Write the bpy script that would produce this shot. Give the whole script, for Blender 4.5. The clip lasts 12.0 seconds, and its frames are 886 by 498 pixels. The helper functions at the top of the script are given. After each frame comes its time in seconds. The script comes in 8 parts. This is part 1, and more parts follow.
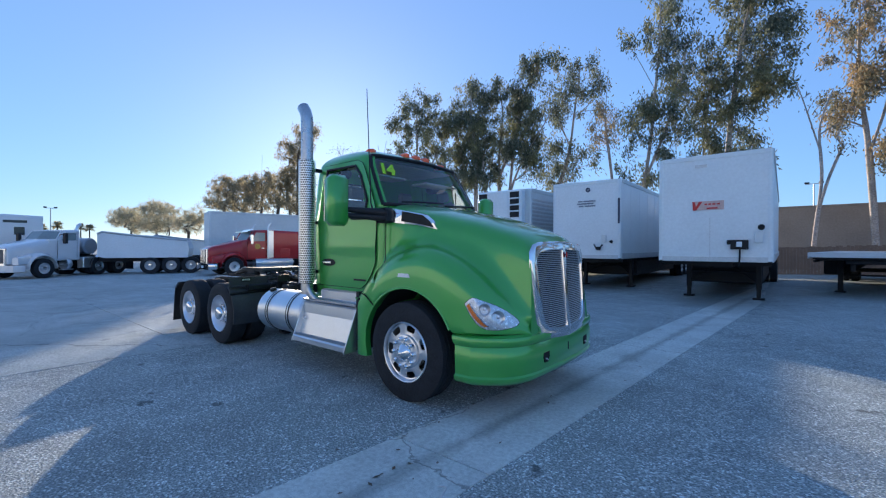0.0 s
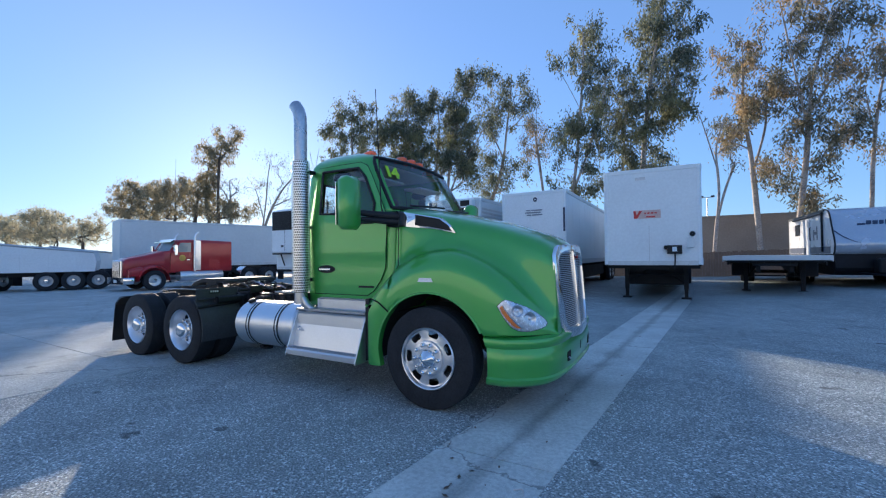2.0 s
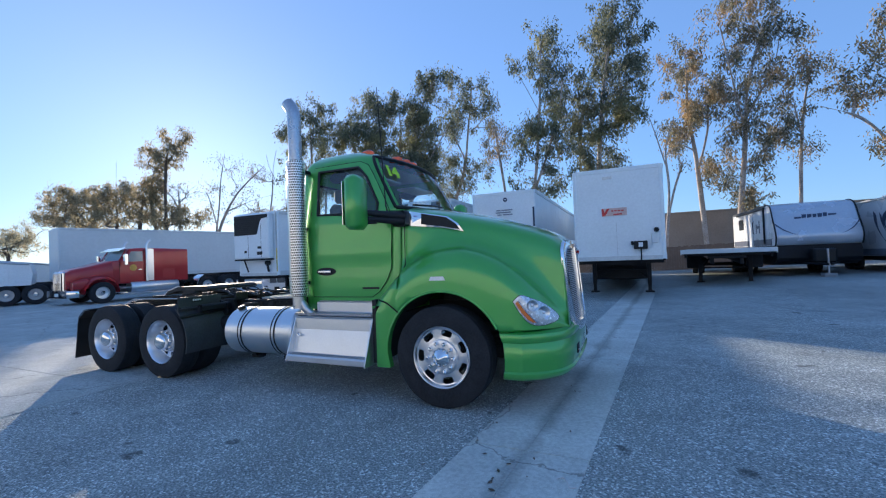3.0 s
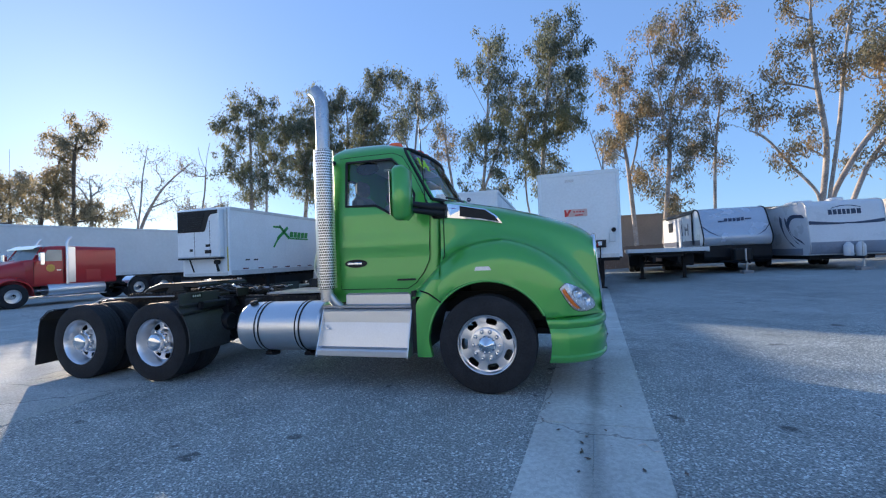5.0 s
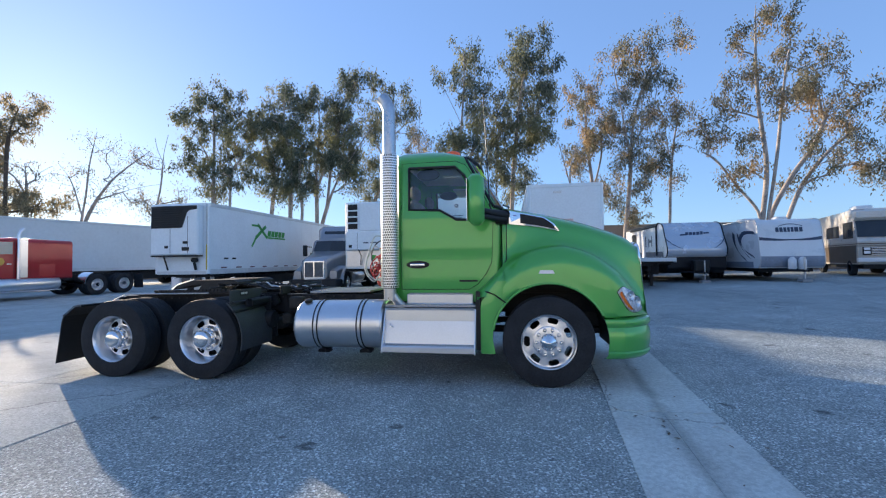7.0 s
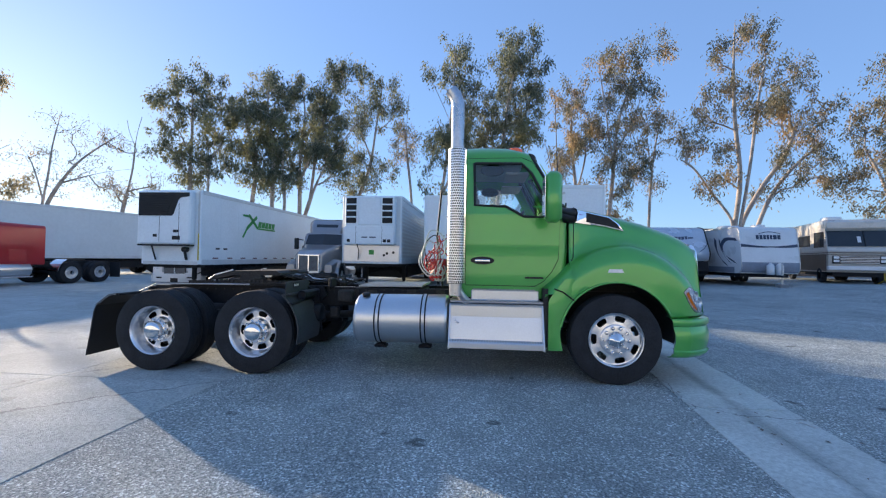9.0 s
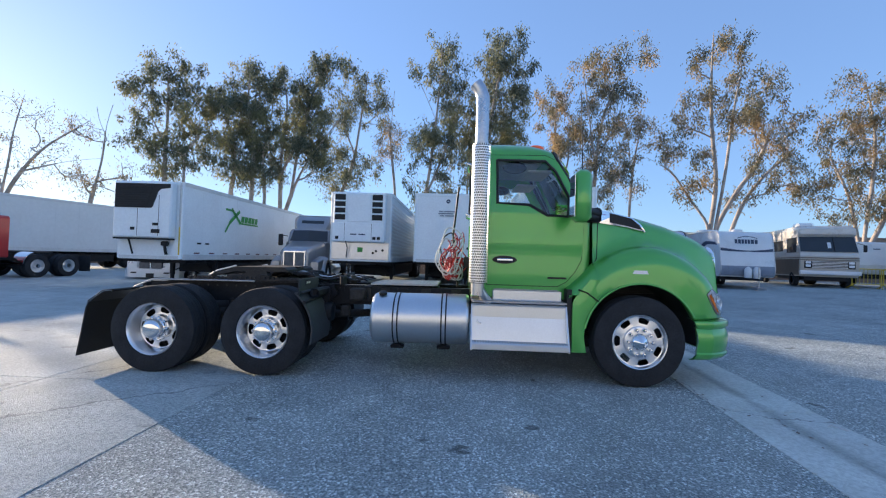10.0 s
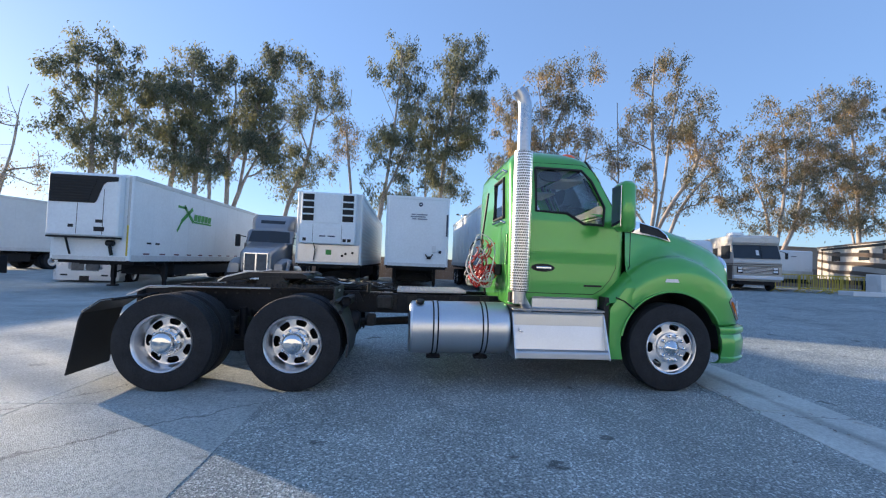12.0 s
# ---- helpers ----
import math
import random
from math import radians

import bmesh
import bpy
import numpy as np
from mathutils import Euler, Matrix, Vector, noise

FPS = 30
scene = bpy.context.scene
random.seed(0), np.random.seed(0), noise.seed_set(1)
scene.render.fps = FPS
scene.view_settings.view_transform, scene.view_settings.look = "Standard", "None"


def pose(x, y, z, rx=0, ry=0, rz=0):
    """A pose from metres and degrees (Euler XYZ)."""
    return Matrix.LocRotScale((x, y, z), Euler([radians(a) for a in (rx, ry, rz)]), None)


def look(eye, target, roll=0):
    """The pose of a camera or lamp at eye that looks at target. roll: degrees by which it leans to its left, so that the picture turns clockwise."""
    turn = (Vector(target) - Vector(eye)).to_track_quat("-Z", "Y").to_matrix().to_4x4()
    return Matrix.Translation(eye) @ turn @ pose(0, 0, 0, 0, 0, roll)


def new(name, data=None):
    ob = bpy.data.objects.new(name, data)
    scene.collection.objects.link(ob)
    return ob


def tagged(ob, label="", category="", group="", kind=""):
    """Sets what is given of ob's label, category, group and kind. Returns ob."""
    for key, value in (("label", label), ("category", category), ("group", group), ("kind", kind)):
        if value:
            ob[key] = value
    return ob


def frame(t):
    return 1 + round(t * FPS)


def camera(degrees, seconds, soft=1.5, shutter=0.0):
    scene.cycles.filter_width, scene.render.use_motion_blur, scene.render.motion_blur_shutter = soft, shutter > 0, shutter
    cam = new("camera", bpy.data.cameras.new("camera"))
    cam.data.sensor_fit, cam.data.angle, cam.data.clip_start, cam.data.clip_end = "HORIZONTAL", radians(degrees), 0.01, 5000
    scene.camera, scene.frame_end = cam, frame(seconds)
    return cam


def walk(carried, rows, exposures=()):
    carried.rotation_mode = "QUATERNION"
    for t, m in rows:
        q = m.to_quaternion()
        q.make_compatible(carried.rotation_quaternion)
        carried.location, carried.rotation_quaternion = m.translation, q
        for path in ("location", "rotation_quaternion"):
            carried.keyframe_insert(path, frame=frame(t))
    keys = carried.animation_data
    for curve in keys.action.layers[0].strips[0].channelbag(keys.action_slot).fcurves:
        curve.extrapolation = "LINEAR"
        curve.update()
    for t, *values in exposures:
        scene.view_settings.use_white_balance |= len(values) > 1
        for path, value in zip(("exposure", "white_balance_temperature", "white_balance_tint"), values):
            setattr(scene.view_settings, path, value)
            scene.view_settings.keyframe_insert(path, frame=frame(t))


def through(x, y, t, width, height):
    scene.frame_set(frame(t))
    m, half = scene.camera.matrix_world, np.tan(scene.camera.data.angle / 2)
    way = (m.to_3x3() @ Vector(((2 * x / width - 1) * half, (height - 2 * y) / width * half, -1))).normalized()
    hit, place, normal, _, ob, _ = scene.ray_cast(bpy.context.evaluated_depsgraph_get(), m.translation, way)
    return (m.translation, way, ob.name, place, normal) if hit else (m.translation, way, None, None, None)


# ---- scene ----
cam = camera(94.0, 12.0, soft=1.2)
PATH = [
    (0, (3.011, -4.228, 1.597), (1.739, -2.685, 1.588), 0.1),
    (0.5, (2.816, -4.277, 1.57), (1.604, -2.686, 1.572), 0.3),
    (1, (2.609, -4.389, 1.561), (1.464, -2.749, 1.575), 0.4),
    (1.5, (2.396, -4.59, 1.551), (1.326, -2.901, 1.577), 0.1),
    (2, (2.206, -4.731, 1.538), (1.218, -2.993, 1.575), -0.6),
    (2.5, (1.973, -4.829, 1.519), (1.072, -3.043, 1.562), -1.4),
    (3, (1.746, -4.965, 1.51), (0.932, -3.138, 1.553), -2.2),
    (4.8, (0.888, -5.367, 1.454), (0.336, -3.446, 1.495), -2.1),
    (5, (0.729, -5.441, 1.439), (0.203, -3.512, 1.478), -2.2),
    (5.5, (0.46, -5.59, 1.413), (-0.006, -3.646, 1.454), -1.9),
    (6, (0.135, -5.665, 1.427), (-0.279, -3.709, 1.471), -1.6),
    (6.5, (-0.134, -5.808, 1.426), (-0.5, -3.843, 1.476), -1.2),
    (7, (-0.408, -5.991, 1.447), (-0.73, -4.018, 1.503), -0.7),
    (7.2, (-0.481, -6.025, 1.443), (-0.791, -4.05, 1.5), -0.8),
    (8.8, (-1.44, -6.133, 1.414), (-1.634, -4.143, 1.47), 0.6),
    (9, (-1.535, -6.097, 1.422), (-1.724, -4.107, 1.466), 0.9),
    (9.5, (-1.812, -6.01, 1.413), (-1.953, -4.016, 1.456), 1.4),
    (10, (-2.066, -5.975, 1.401), (-2.147, -3.977, 1.443), 1.8),
    (10.5, (-2.353, -5.969, 1.412), (-2.364, -3.969, 1.455), 1.9),
    (11, (-2.607, -5.911, 1.385), (-2.55, -3.912, 1.433), 1.9),
    (11.5, (-2.864, -5.845, 1.402), (-2.746, -3.849, 1.457), 2.0),
    (12, (-3.172, -5.822, 1.421), (-2.988, -3.831, 1.483), 2.3),
]
walk(cam, [(t, look(eye, target, roll)) for t, eye, target, roll in PATH],
     exposures=[(0, 1.19, 5250, 12), (3, 1.24, 5280, 12), (6, 1.36, 5560, 13), (9, 1.4, 5700, 13), (12, 1.46, 5820, 13)])

SUN_AZ, SUN_EL = radians(145.0), radians(11.6)
SUN_DIR = Vector((math.cos(SUN_AZ) * math.cos(SUN_EL), math.sin(SUN_AZ) * math.cos(SUN_EL), math.sin(SUN_EL)))

# ---- world and sun ----
world = bpy.data.worlds.new("world")
scene.world = world
world.use_nodes = True
wn = world.node_tree.nodes
sky = wn.new("ShaderNodeTexSky")
sky.sky_type = "NISHITA"
sky.sun_disc = False
sky.sun_elevation = SUN_EL
sky.sun_rotation = math.pi / 2 - SUN_AZ
sky.air_density, sky.dust_density, sky.ozone_density = 0.8, 0.28, 3.2
wn["Background"].inputs["Strength"].default_value = 0.147
# sky colours are compressed by powers, which evens them out towards the sun
wl = world.node_tree.links
split, flatten, tone, both, even = wn.new("ShaderNodeSeparateColor"), wn.new("ShaderNodeMath"), wn.new("ShaderNodeVectorMath"), wn.new("ShaderNodeVectorMath"), wn.new("ShaderNodeVectorMath")
flatten.operation, tone.operation, both.operation, even.operation = "POWER", "POWER", "SCALE", "DIVIDE"
flatten.inputs[1].default_value = 0.30
tone.inputs[1].default_value = (0.355, 0.30, 0.275)
wl.new(sky.outputs[0], split.inputs[0])
wl.new(split.outputs[1], flatten.inputs[0])
wl.new(sky.outputs[0], tone.inputs[0])
wl.new(tone.outputs[0], both.inputs[0])
wl.new(flatten.outputs[0], both.inputs["Scale"])
wl.new(sky.outputs[0], even.inputs[0])
wl.new(both.outputs[0], even.inputs[1])
glow = wn.new("ShaderNodeVectorMath")
glow.operation = "MULTIPLY_ADD"
glow.inputs[1].default_value = (0.05, 0.05, 0.05)
wl.new(sky.outputs[0], glow.inputs[0])
wl.new(even.outputs[0], glow.inputs[2])
wl.new(glow.outputs[0], wn["Background"].inputs["Color"])

sun_data = bpy.data.lights.new("sun", "SUN")
sun_data.energy, sun_data.angle, sun_data.color = 3.6, radians(0.6), (1.0, 0.76, 0.48)
sun_lamp = new("sun", sun_data)
sun_lamp.matrix_world = look(SUN_DIR * 80, (0, 0, 0))


# ---- materials ----
def mat(name, col, rough=0.5, metal=0.0, var=0.18, scale=2.5, fine=35.0, bump=0.0, coat=0.0, rvar=0.12, rand=0.0, island=False, spec=0.5):
    """A surface with variation of tone at two scales, and fine relief."""
    m = bpy.data.materials.new(name)
    m.use_nodes = True
    nt = m.node_tree
    N, L = nt.nodes, nt.links
    p = N["Principled BSDF"]
    co = N.new("ShaderNodeTexCoord")
    n1, n2 = N.new("ShaderNodeTexNoise"), N.new("ShaderNodeTexNoise")
    n1.inputs["Scale"].default_value, n1.inputs["Detail"].default_value = scale, 5.0
    n2.inputs["Scale"].default_value, n2.inputs["Detail"].default_value = fine, 3.0
    for n in (n1, n2):
        L.new(co.outputs["Object"], n.inputs["Vector"])
    add = N.new("ShaderNodeMath"); add.operation = "ADD"
    L.new(n1.outputs["Fac"], add.inputs[0]); L.new(n2.outputs["Fac"], add.inputs[1])
    last = add
    if rand or island:
        src = N.new("ShaderNodeNewGeometry") if island else N.new("ShaderNodeObjectInfo")
        r = N.new("ShaderNodeMath"); r.operation = "MULTIPLY_ADD"
        L.new(src.outputs["Random Per Island" if island else "Random"], r.inputs[0])
        r.inputs[1].default_value = rand or 1.0
        L.new(add.outputs[0], r.inputs[2])
        last = r
    mr = N.new("ShaderNodeMapRange")
    mr.inputs["From Min"].default_value, mr.inputs["From Max"].default_value = 0.5, 1.5 + (rand or (1.0 if island else 0.0))
    mr.inputs["To Min"].default_value, mr.inputs["To Max"].default_value = 1 - 1.6 * var, 1 + 1.6 * var
    L.new(last.outputs[0], mr.inputs["Value"])
    mul = N.new("ShaderNodeVectorMath"); mul.operation = "SCALE"
    mul.inputs[0].default_value = col
    L.new(mr.outputs[0], mul.inputs["Scale"])
    L.new(mul.outputs["Vector"], p.inputs["Base Color"])
    rr = N.new("ShaderNodeMapRange")
    rr.inputs["To Min"].default_value, rr.inputs["To Max"].default_value = max(0.02, rough - rvar), min(1, rough + rvar)
    L.new(n1.outputs["Fac"], rr.inputs["Value"]); L.new(rr.outputs[0], p.inputs["Roughness"])
    p.inputs["Metallic"].default_value = metal
    p.inputs["Specular IOR Level"].default_value = spec
    p.inputs["Coat Weight"].default_value = coat
    p.inputs["Coat Roughness"].default_value = 0.04
    if bump:
        b = N.new("ShaderNodeBump")
        b.inputs["Strength"].default_value, b.inputs["Distance"].default_value = bump, 0.01
        L.new(n2.outputs["Fac"], b.inputs["Height"]); L.new(b.outputs[0], p.inputs["Normal"])
    return m


def ground_mat(name, dark, light, stain, grain, fleck, blots=0.0, cracks=0.0, flow=None, relief=0.5, chips=1.75):
    """Asphalt or concrete: grain, bright flecks, broad stains and patches of wear."""
    m = bpy.data.materials.new(name)
    m.use_nodes = True
    nt = m.node_tree
    N, L = nt.nodes, nt.links
    p = N["Principled BSDF"]
    co = N.new("ShaderNodeTexCoord")
    g = N.new("ShaderNodeTexNoise"); g.inputs["Scale"].default_value = grain; g.inputs["Detail"].default_value = 2
    v = N.new("ShaderNodeTexVoronoi"); v.inputs["Scale"].default_value = fleck
    b1 = N.new("ShaderNodeTexNoise"); b1.inputs["Scale"].default_value = 0.35; b1.inputs["Detail"].default_value = 7
    b2 = N.new("ShaderNodeTexNoise"); b2.inputs["Scale"].default_value = 1.7; b2.inputs["Detail"].default_value = 6; b2.inputs["Distortion"].default_value = 0.6
    for n in (g, v, b1, b2):
        L.new(co.outputs["Object"], n.inputs["Vector"])
    ramp = N.new("ShaderNodeValToRGB")
    ramp.color_ramp.elements[0].position, ramp.color_ramp.elements[0].color = 0.36, (*dark, 1)
    ramp.color_ramp.elements[1].position, ramp.color_ramp.elements[1].color = 0.64, (*light, 1)
    L.new(g.outputs["Fac"], ramp.inputs["Fac"])
    fl = N.new("ShaderNodeMapRange")
    fl.inputs["From Min"].default_value, fl.inputs["From Max"].default_value = 0.75, 1.0
    fl.inputs["To Min"].default_value, fl.inputs["To Max"].default_value = 0.0, 0.8
    sep = N.new("ShaderNodeSeparateColor")
    L.new(v.outputs["Color"], sep.inputs[0]); L.new(sep.outputs[0], fl.inputs["Value"])
    mix = N.new("ShaderNodeMix"); mix.data_type = "RGBA"
    mix.inputs["B"].default_value = (*[min(1, chips * c) for c in light], 1)
    L.new(fl.outputs[0], mix.inputs["Factor"]); L.new(ramp.outputs[0], mix.inputs["A"])
    add = N.new("ShaderNodeMath"); add.operation = "ADD"
    L.new(b1.outputs["Fac"], add.inputs[0]); L.new(b2.outputs["Fac"], add.inputs[1])
    mr = N.new("ShaderNodeMapRange")
    mr.inputs["From Min"].default_value, mr.inputs["From Max"].default_value = 0.7, 1.3
    mr.inputs["To Min"].default_value, mr.inputs["To Max"].default_value = 1 - stain, 1 + stain * 0.7
    L.new(add.outputs[0], mr.inputs["Value"])
    sc = N.new("ShaderNodeVectorMath"); sc.operation = "SCALE"
    L.new(mix.outputs["Result"], sc.inputs[0]); L.new(mr.outputs[0], sc.inputs["Scale"])
    last = sc.outputs["Vector"]

    def darken(last, value, lo, hi, amount):
        """Multiplies the colour by 1 - amount where value lies beyond hi."""
        r = N.new("ShaderNodeMapRange")
        r.inputs["From Min"].default_value, r.inputs["From Max"].default_value = lo, hi
        r.inputs["To Min"].default_value, r.inputs["To Max"].default_value = 1.0, 1.0 - amount
        L.new(value, r.inputs["Value"])
        k = N.new("ShaderNodeVectorMath"); k.operation = "SCALE"
        L.new(last, k.inputs[0]); L.new(r.outputs[0], k.inputs["Scale"])
        return k.outputs["Vector"]

    if blots:  # oil drips
        o = N.new("ShaderNodeTexNoise"); o.inputs["Scale"].default_value = 2.3; o.inputs["Detail"].default_value = 3
        L.new(co.outputs["Object"], o.inputs["Vector"])
        last = darken(last, o.outputs["Fac"], 0.685, 0.715, blots)
    if cracks:
        d = N.new("ShaderNodeTexNoise"); d.inputs["Scale"].default_value = 1.6; d.inputs["Detail"].default_value = 9; d.inputs["Roughness"].default_value = 0.62
        L.new(co.outputs["Object"], d.inputs["Vector"])
        va = N.new("ShaderNodeVectorMath"); va.operation = "MULTIPLY_ADD"
        va.inputs[1].default_value = (0.7, 0.7, 0.0)
        L.new(d.outputs["Color"], va.inputs[0]); L.new(co.outputs["Object"], va.inputs[2])
        e = N.new("ShaderNodeTexVoronoi"); e.feature = "DISTANCE_TO_EDGE"; e.inputs["Scale"].default_value = 0.22
        L.new(va.outputs[0], e.inputs["Vector"])
        last = darken(last, e.outputs["Distance"], 0.0026, 0.0008, cracks)
    if flow:  # dirt along the gutter's flow line
        xyz, a, b2_, c2 = N.new("ShaderNodeSeparateXYZ"), N.new("ShaderNodeMath"), N.new("ShaderNodeMath"), N.new("ShaderNodeMath")
        L.new(co.outputs["Object"], xyz.inputs[0])
        a.operation = "MULTIPLY_ADD"; a.inputs[1].default_value = -flow[0]
        L.new(xyz.outputs["Y"], a.inputs[0]); L.new(xyz.outputs["X"], a.inputs[2])
        b2_.operation = "SUBTRACT"; b2_.inputs[1].default_value = flow[1]
        L.new(a.outputs[0], b2_.inputs[0])
        c2.operation = "ABSOLUTE"; L.new(b2_.outputs[0], c2.inputs[0])
        w = N.new("ShaderNodeMath"); w.operation = "MULTIPLY_ADD"; w.inputs[1].default_value = 0.22
        L.new(b2.outputs["Fac"], w.inputs[0]); L.new(c2.outputs[0], w.inputs[2])
        last = darken(last, w.outputs[0], 0.22, 0.13, 0.32)
    L.new(last, p.inputs["Base Color"])
    p.inputs["Roughness"].default_value = 0.82
    b = N.new("ShaderNodeBump"); b.inputs["Strength"].default_value, b.inputs["Distance"].default_value = relief, 0.014
    L.new(v.outputs["Distance"], b.inputs["Height"]); L.new(b.outputs[0], p.inputs["Normal"])
    return m


def glass_mat(name, tint, clear, ior=1.9):
    m = bpy.data.materials.new(name)
    m.use_nodes = True
    nt = m.node_tree
    N, L = nt.nodes, nt.links
    N.remove(N["Principled BSDF"])
    tr, gl, fr, mx = N.new("ShaderNodeBsdfTransparent"), N.new("ShaderNodeBsdfGlossy"), N.new("ShaderNodeFresnel"), N.new("ShaderNodeMixShader")
    tr.inputs["Color"].default_value = (*[c * clear for c in tint], 1)
    gl.inputs["Roughness"].default_value = 0.02
    fr.inputs["IOR"].default_value = ior
    L.new(fr.outputs[0], mx.inputs[0]); L.new(tr.outputs[0], mx.inputs[1]); L.new(gl.outputs[0], mx.inputs[2])
    L.new(mx.outputs[0], N["Material Output"].inputs["Surface"])
    return m


def leaf_mat(name, col, col2, rust, through=0.52):
    """Leaves: tone by leaf, and a drift of colour from clump to clump."""
    m = bpy.data.materials.new(name)
    m.use_nodes = True
    nt = m.node_tree
    N, L = nt.nodes, nt.links
    p = N["Principled BSDF"]
    geo, co, nz = N.new("ShaderNodeNewGeometry"), N.new("ShaderNodeTexCoord"), N.new("ShaderNodeTexNoise")
    nz.inputs["Scale"].default_value, nz.inputs["Detail"].default_value = 0.45, 2.0
    L.new(co.outputs["Object"], nz.inputs["Vector"])
    ramp, drift = N.new("ShaderNodeValToRGB"), N.new("ShaderNodeMapRange")
    ramp.color_ramp.elements[0].color, ramp.color_ramp.elements[1].color = (*col, 1), (*col2, 1)
    L.new(geo.outputs["Random Per Island"], ramp.inputs["Fac"])
    drift.inputs["From Min"].default_value, drift.inputs["From Max"].default_value = 0.48, 0.66
    L.new(nz.outputs["Fac"], drift.inputs["Value"])
    mixc = N.new("ShaderNodeMix"); mixc.data_type = "RGBA"
    mixc.inputs["B"].default_value = (*rust, 1)
    L.new(drift.outputs[0], mixc.inputs["Factor"]); L.new(ramp.outputs[0], mixc.inputs["A"])
    L.new(mixc.outputs["Result"], p.inputs["Base Color"])
    p.inputs["Roughness"].default_value = 0.7
    t = N.new("ShaderNodeBsdfTranslucent")
    L.new(mixc.outputs["Result"], t.inputs["Color"])
    mx = N.new("ShaderNodeMixShader"); mx.inputs[0].default_value = through
    L.new(p.outputs[0], mx.inputs[1]); L.new(t.outputs[0], mx.inputs[2])
    L.new(mx.outputs[0], N["Material Output"].inputs["Surface"])
    return m


ASPHALT = ground_mat("worn_asphalt", (0.150, 0.187, 0.194), (0.43, 0.475, 0.47), 0.26, 62, 74, blots=0.6, relief=0.75, chips=2.1)
CONCRETE = ground_mat("yard_concrete", (0.285, 0.325, 0.325), (0.47, 0.52, 0.51), 0.24, 45, 110, chips=1.35, blots=0.3, cracks=0.5, relief=0.45)
GUTTER_C = ground_mat("gutter_concrete", (0.46, 0.50, 0.48), (0.585, 0.625, 0.60), 0.20, 26, 120, chips=1.12, relief=0.2, blots=0.4, cracks=0.5, flow=(0.088, 1.13))
GREEN = mat("green_metallic_paint", (0.086, 0.385, 0.066), 0.30, 0.25, 0.06, 1.0, 300, coat=1.0, rvar=0.03)
CHROME = mat("chrome", (0.78, 0.79, 0.80), 0.08, 1.0, 0.05, 2, 20, rvar=0.04)
ALU = mat("polished_aluminium", (0.66, 0.69, 0.72), 0.36, 1.0, 0.05, 3, 60, rvar=0.04)
TREAD = mat("tread_aluminium", (0.42, 0.43, 0.44), 0.5, 0.6, 0.12, 4, 70, bump=0.3)
STEEL = mat("stack_steel", (0.50, 0.51, 0.53), 0.28, 1.0, 0.12, 5, 40)
RUBBER = mat("tyre_rubber", (0.024, 0.027, 0.032), 0.72, 0.0, 0.35, 6, 80, bump=0.15, spec=0.18)
BLACK = mat("black_frame_paint", (0.013, 0.015, 0.019), 0.5, 0.0, 0.35, 3, 40, bump=0.1, spec=0.2)
FENDER_B = mat("grey_black_plastic_fender", (0.036, 0.041, 0.048), 0.6, 0.0, 0.3, 4, 50, bump=0.1, spec=0.35)
TRIM = mat("black_plastic", (0.016, 0.018, 0.021), 0.5, 0.0, 0.2, 4, 60, spec=0.3)
GREASE = mat("greasy_steel", (0.036, 0.034, 0.032), 0.68, 0.0, 0.4, 6, 40, bump=0.3, spec=0.3)
CLOTH = mat("grey_seat_cloth", (0.22, 0.22, 0.225), 0.9, 0.0, 0.25, 8, 120, bump=0.2)
GLASS = glass_mat("window_glass", (0.90, 0.97, 0.98), 0.97)
LENS = glass_mat("lamp_lens", (0.95, 0.97, 1.0), 0.97, 1.35)
AMBER = mat("amber_lens", (0.95, 0.28, 0.03), 0.2, 0.0, 0.1, 4, 60, coat=0.6)
REDL = mat("red_lens", (0.45, 0.02, 0.012), 0.25, 0.0, 0.1, 4, 60, coat=0.6)
WHITE = mat("white_trailer_skin", (0.79, 0.83, 0.845), 0.42, 0.0, 0.06, 0.8, 14, bump=0.02)
WHITE_B = mat("weathered_white_skin", (0.68, 0.71, 0.715), 0.5, 0.0, 0.05, 0.7, 6, bump=0.0)
RAIL = mat("aluminium_rail", (0.55, 0.56, 0.57), 0.4, 0.8, 0.15, 3, 40)
RAIL_T = mat("dull_trailer_rail", (0.62, 0.645, 0.65), 0.5, 0.25, 0.12, 3, 30)
RIB = mat("ribbed_stainless", (0.60, 0.60, 0.60), 0.34, 1.0, 0.10, 3, 30)
RED = mat("dark_red_paint", (0.36, 0.016, 0.020), 0.32, 0.1, 0.08, 2, 60, coat=0.45, rvar=0.04)
SILVER = mat("silver_grey_paint", (0.27, 0.285, 0.31), 0.3, 0.4, 0.08, 2, 80, coat=0.8, rvar=0.04)
WPAINT = mat("white_truck_paint", (0.72, 0.73, 0.74), 0.25, 0.0, 0.05, 2, 60, coat=0.8, rvar=0.04)
DARKG = mat("dark_grille", (0.016, 0.017, 0.018), 0.5, 0.1, 0.3, 4, 50, spec=0.3)
MESH_D = mat("dark_mesh", (0.11, 0.115, 0.12), 0.5, 0.4, 0.3, 8, 90, bump=0.3)
MESHG = mat("grille_bars", (0.58, 0.60, 0.62), 0.35, 0.9, 0.15, 4, 60)
SEAM = mat("panel_gap", (0.006, 0.008, 0.006), 0.8, 0.0, 0.1, 4, 40)
BARK = mat("eucalyptus_bark", (0.39, 0.335, 0.29), 0.85, 0.0, 0.5, 1.3, 12, bump=0.5)
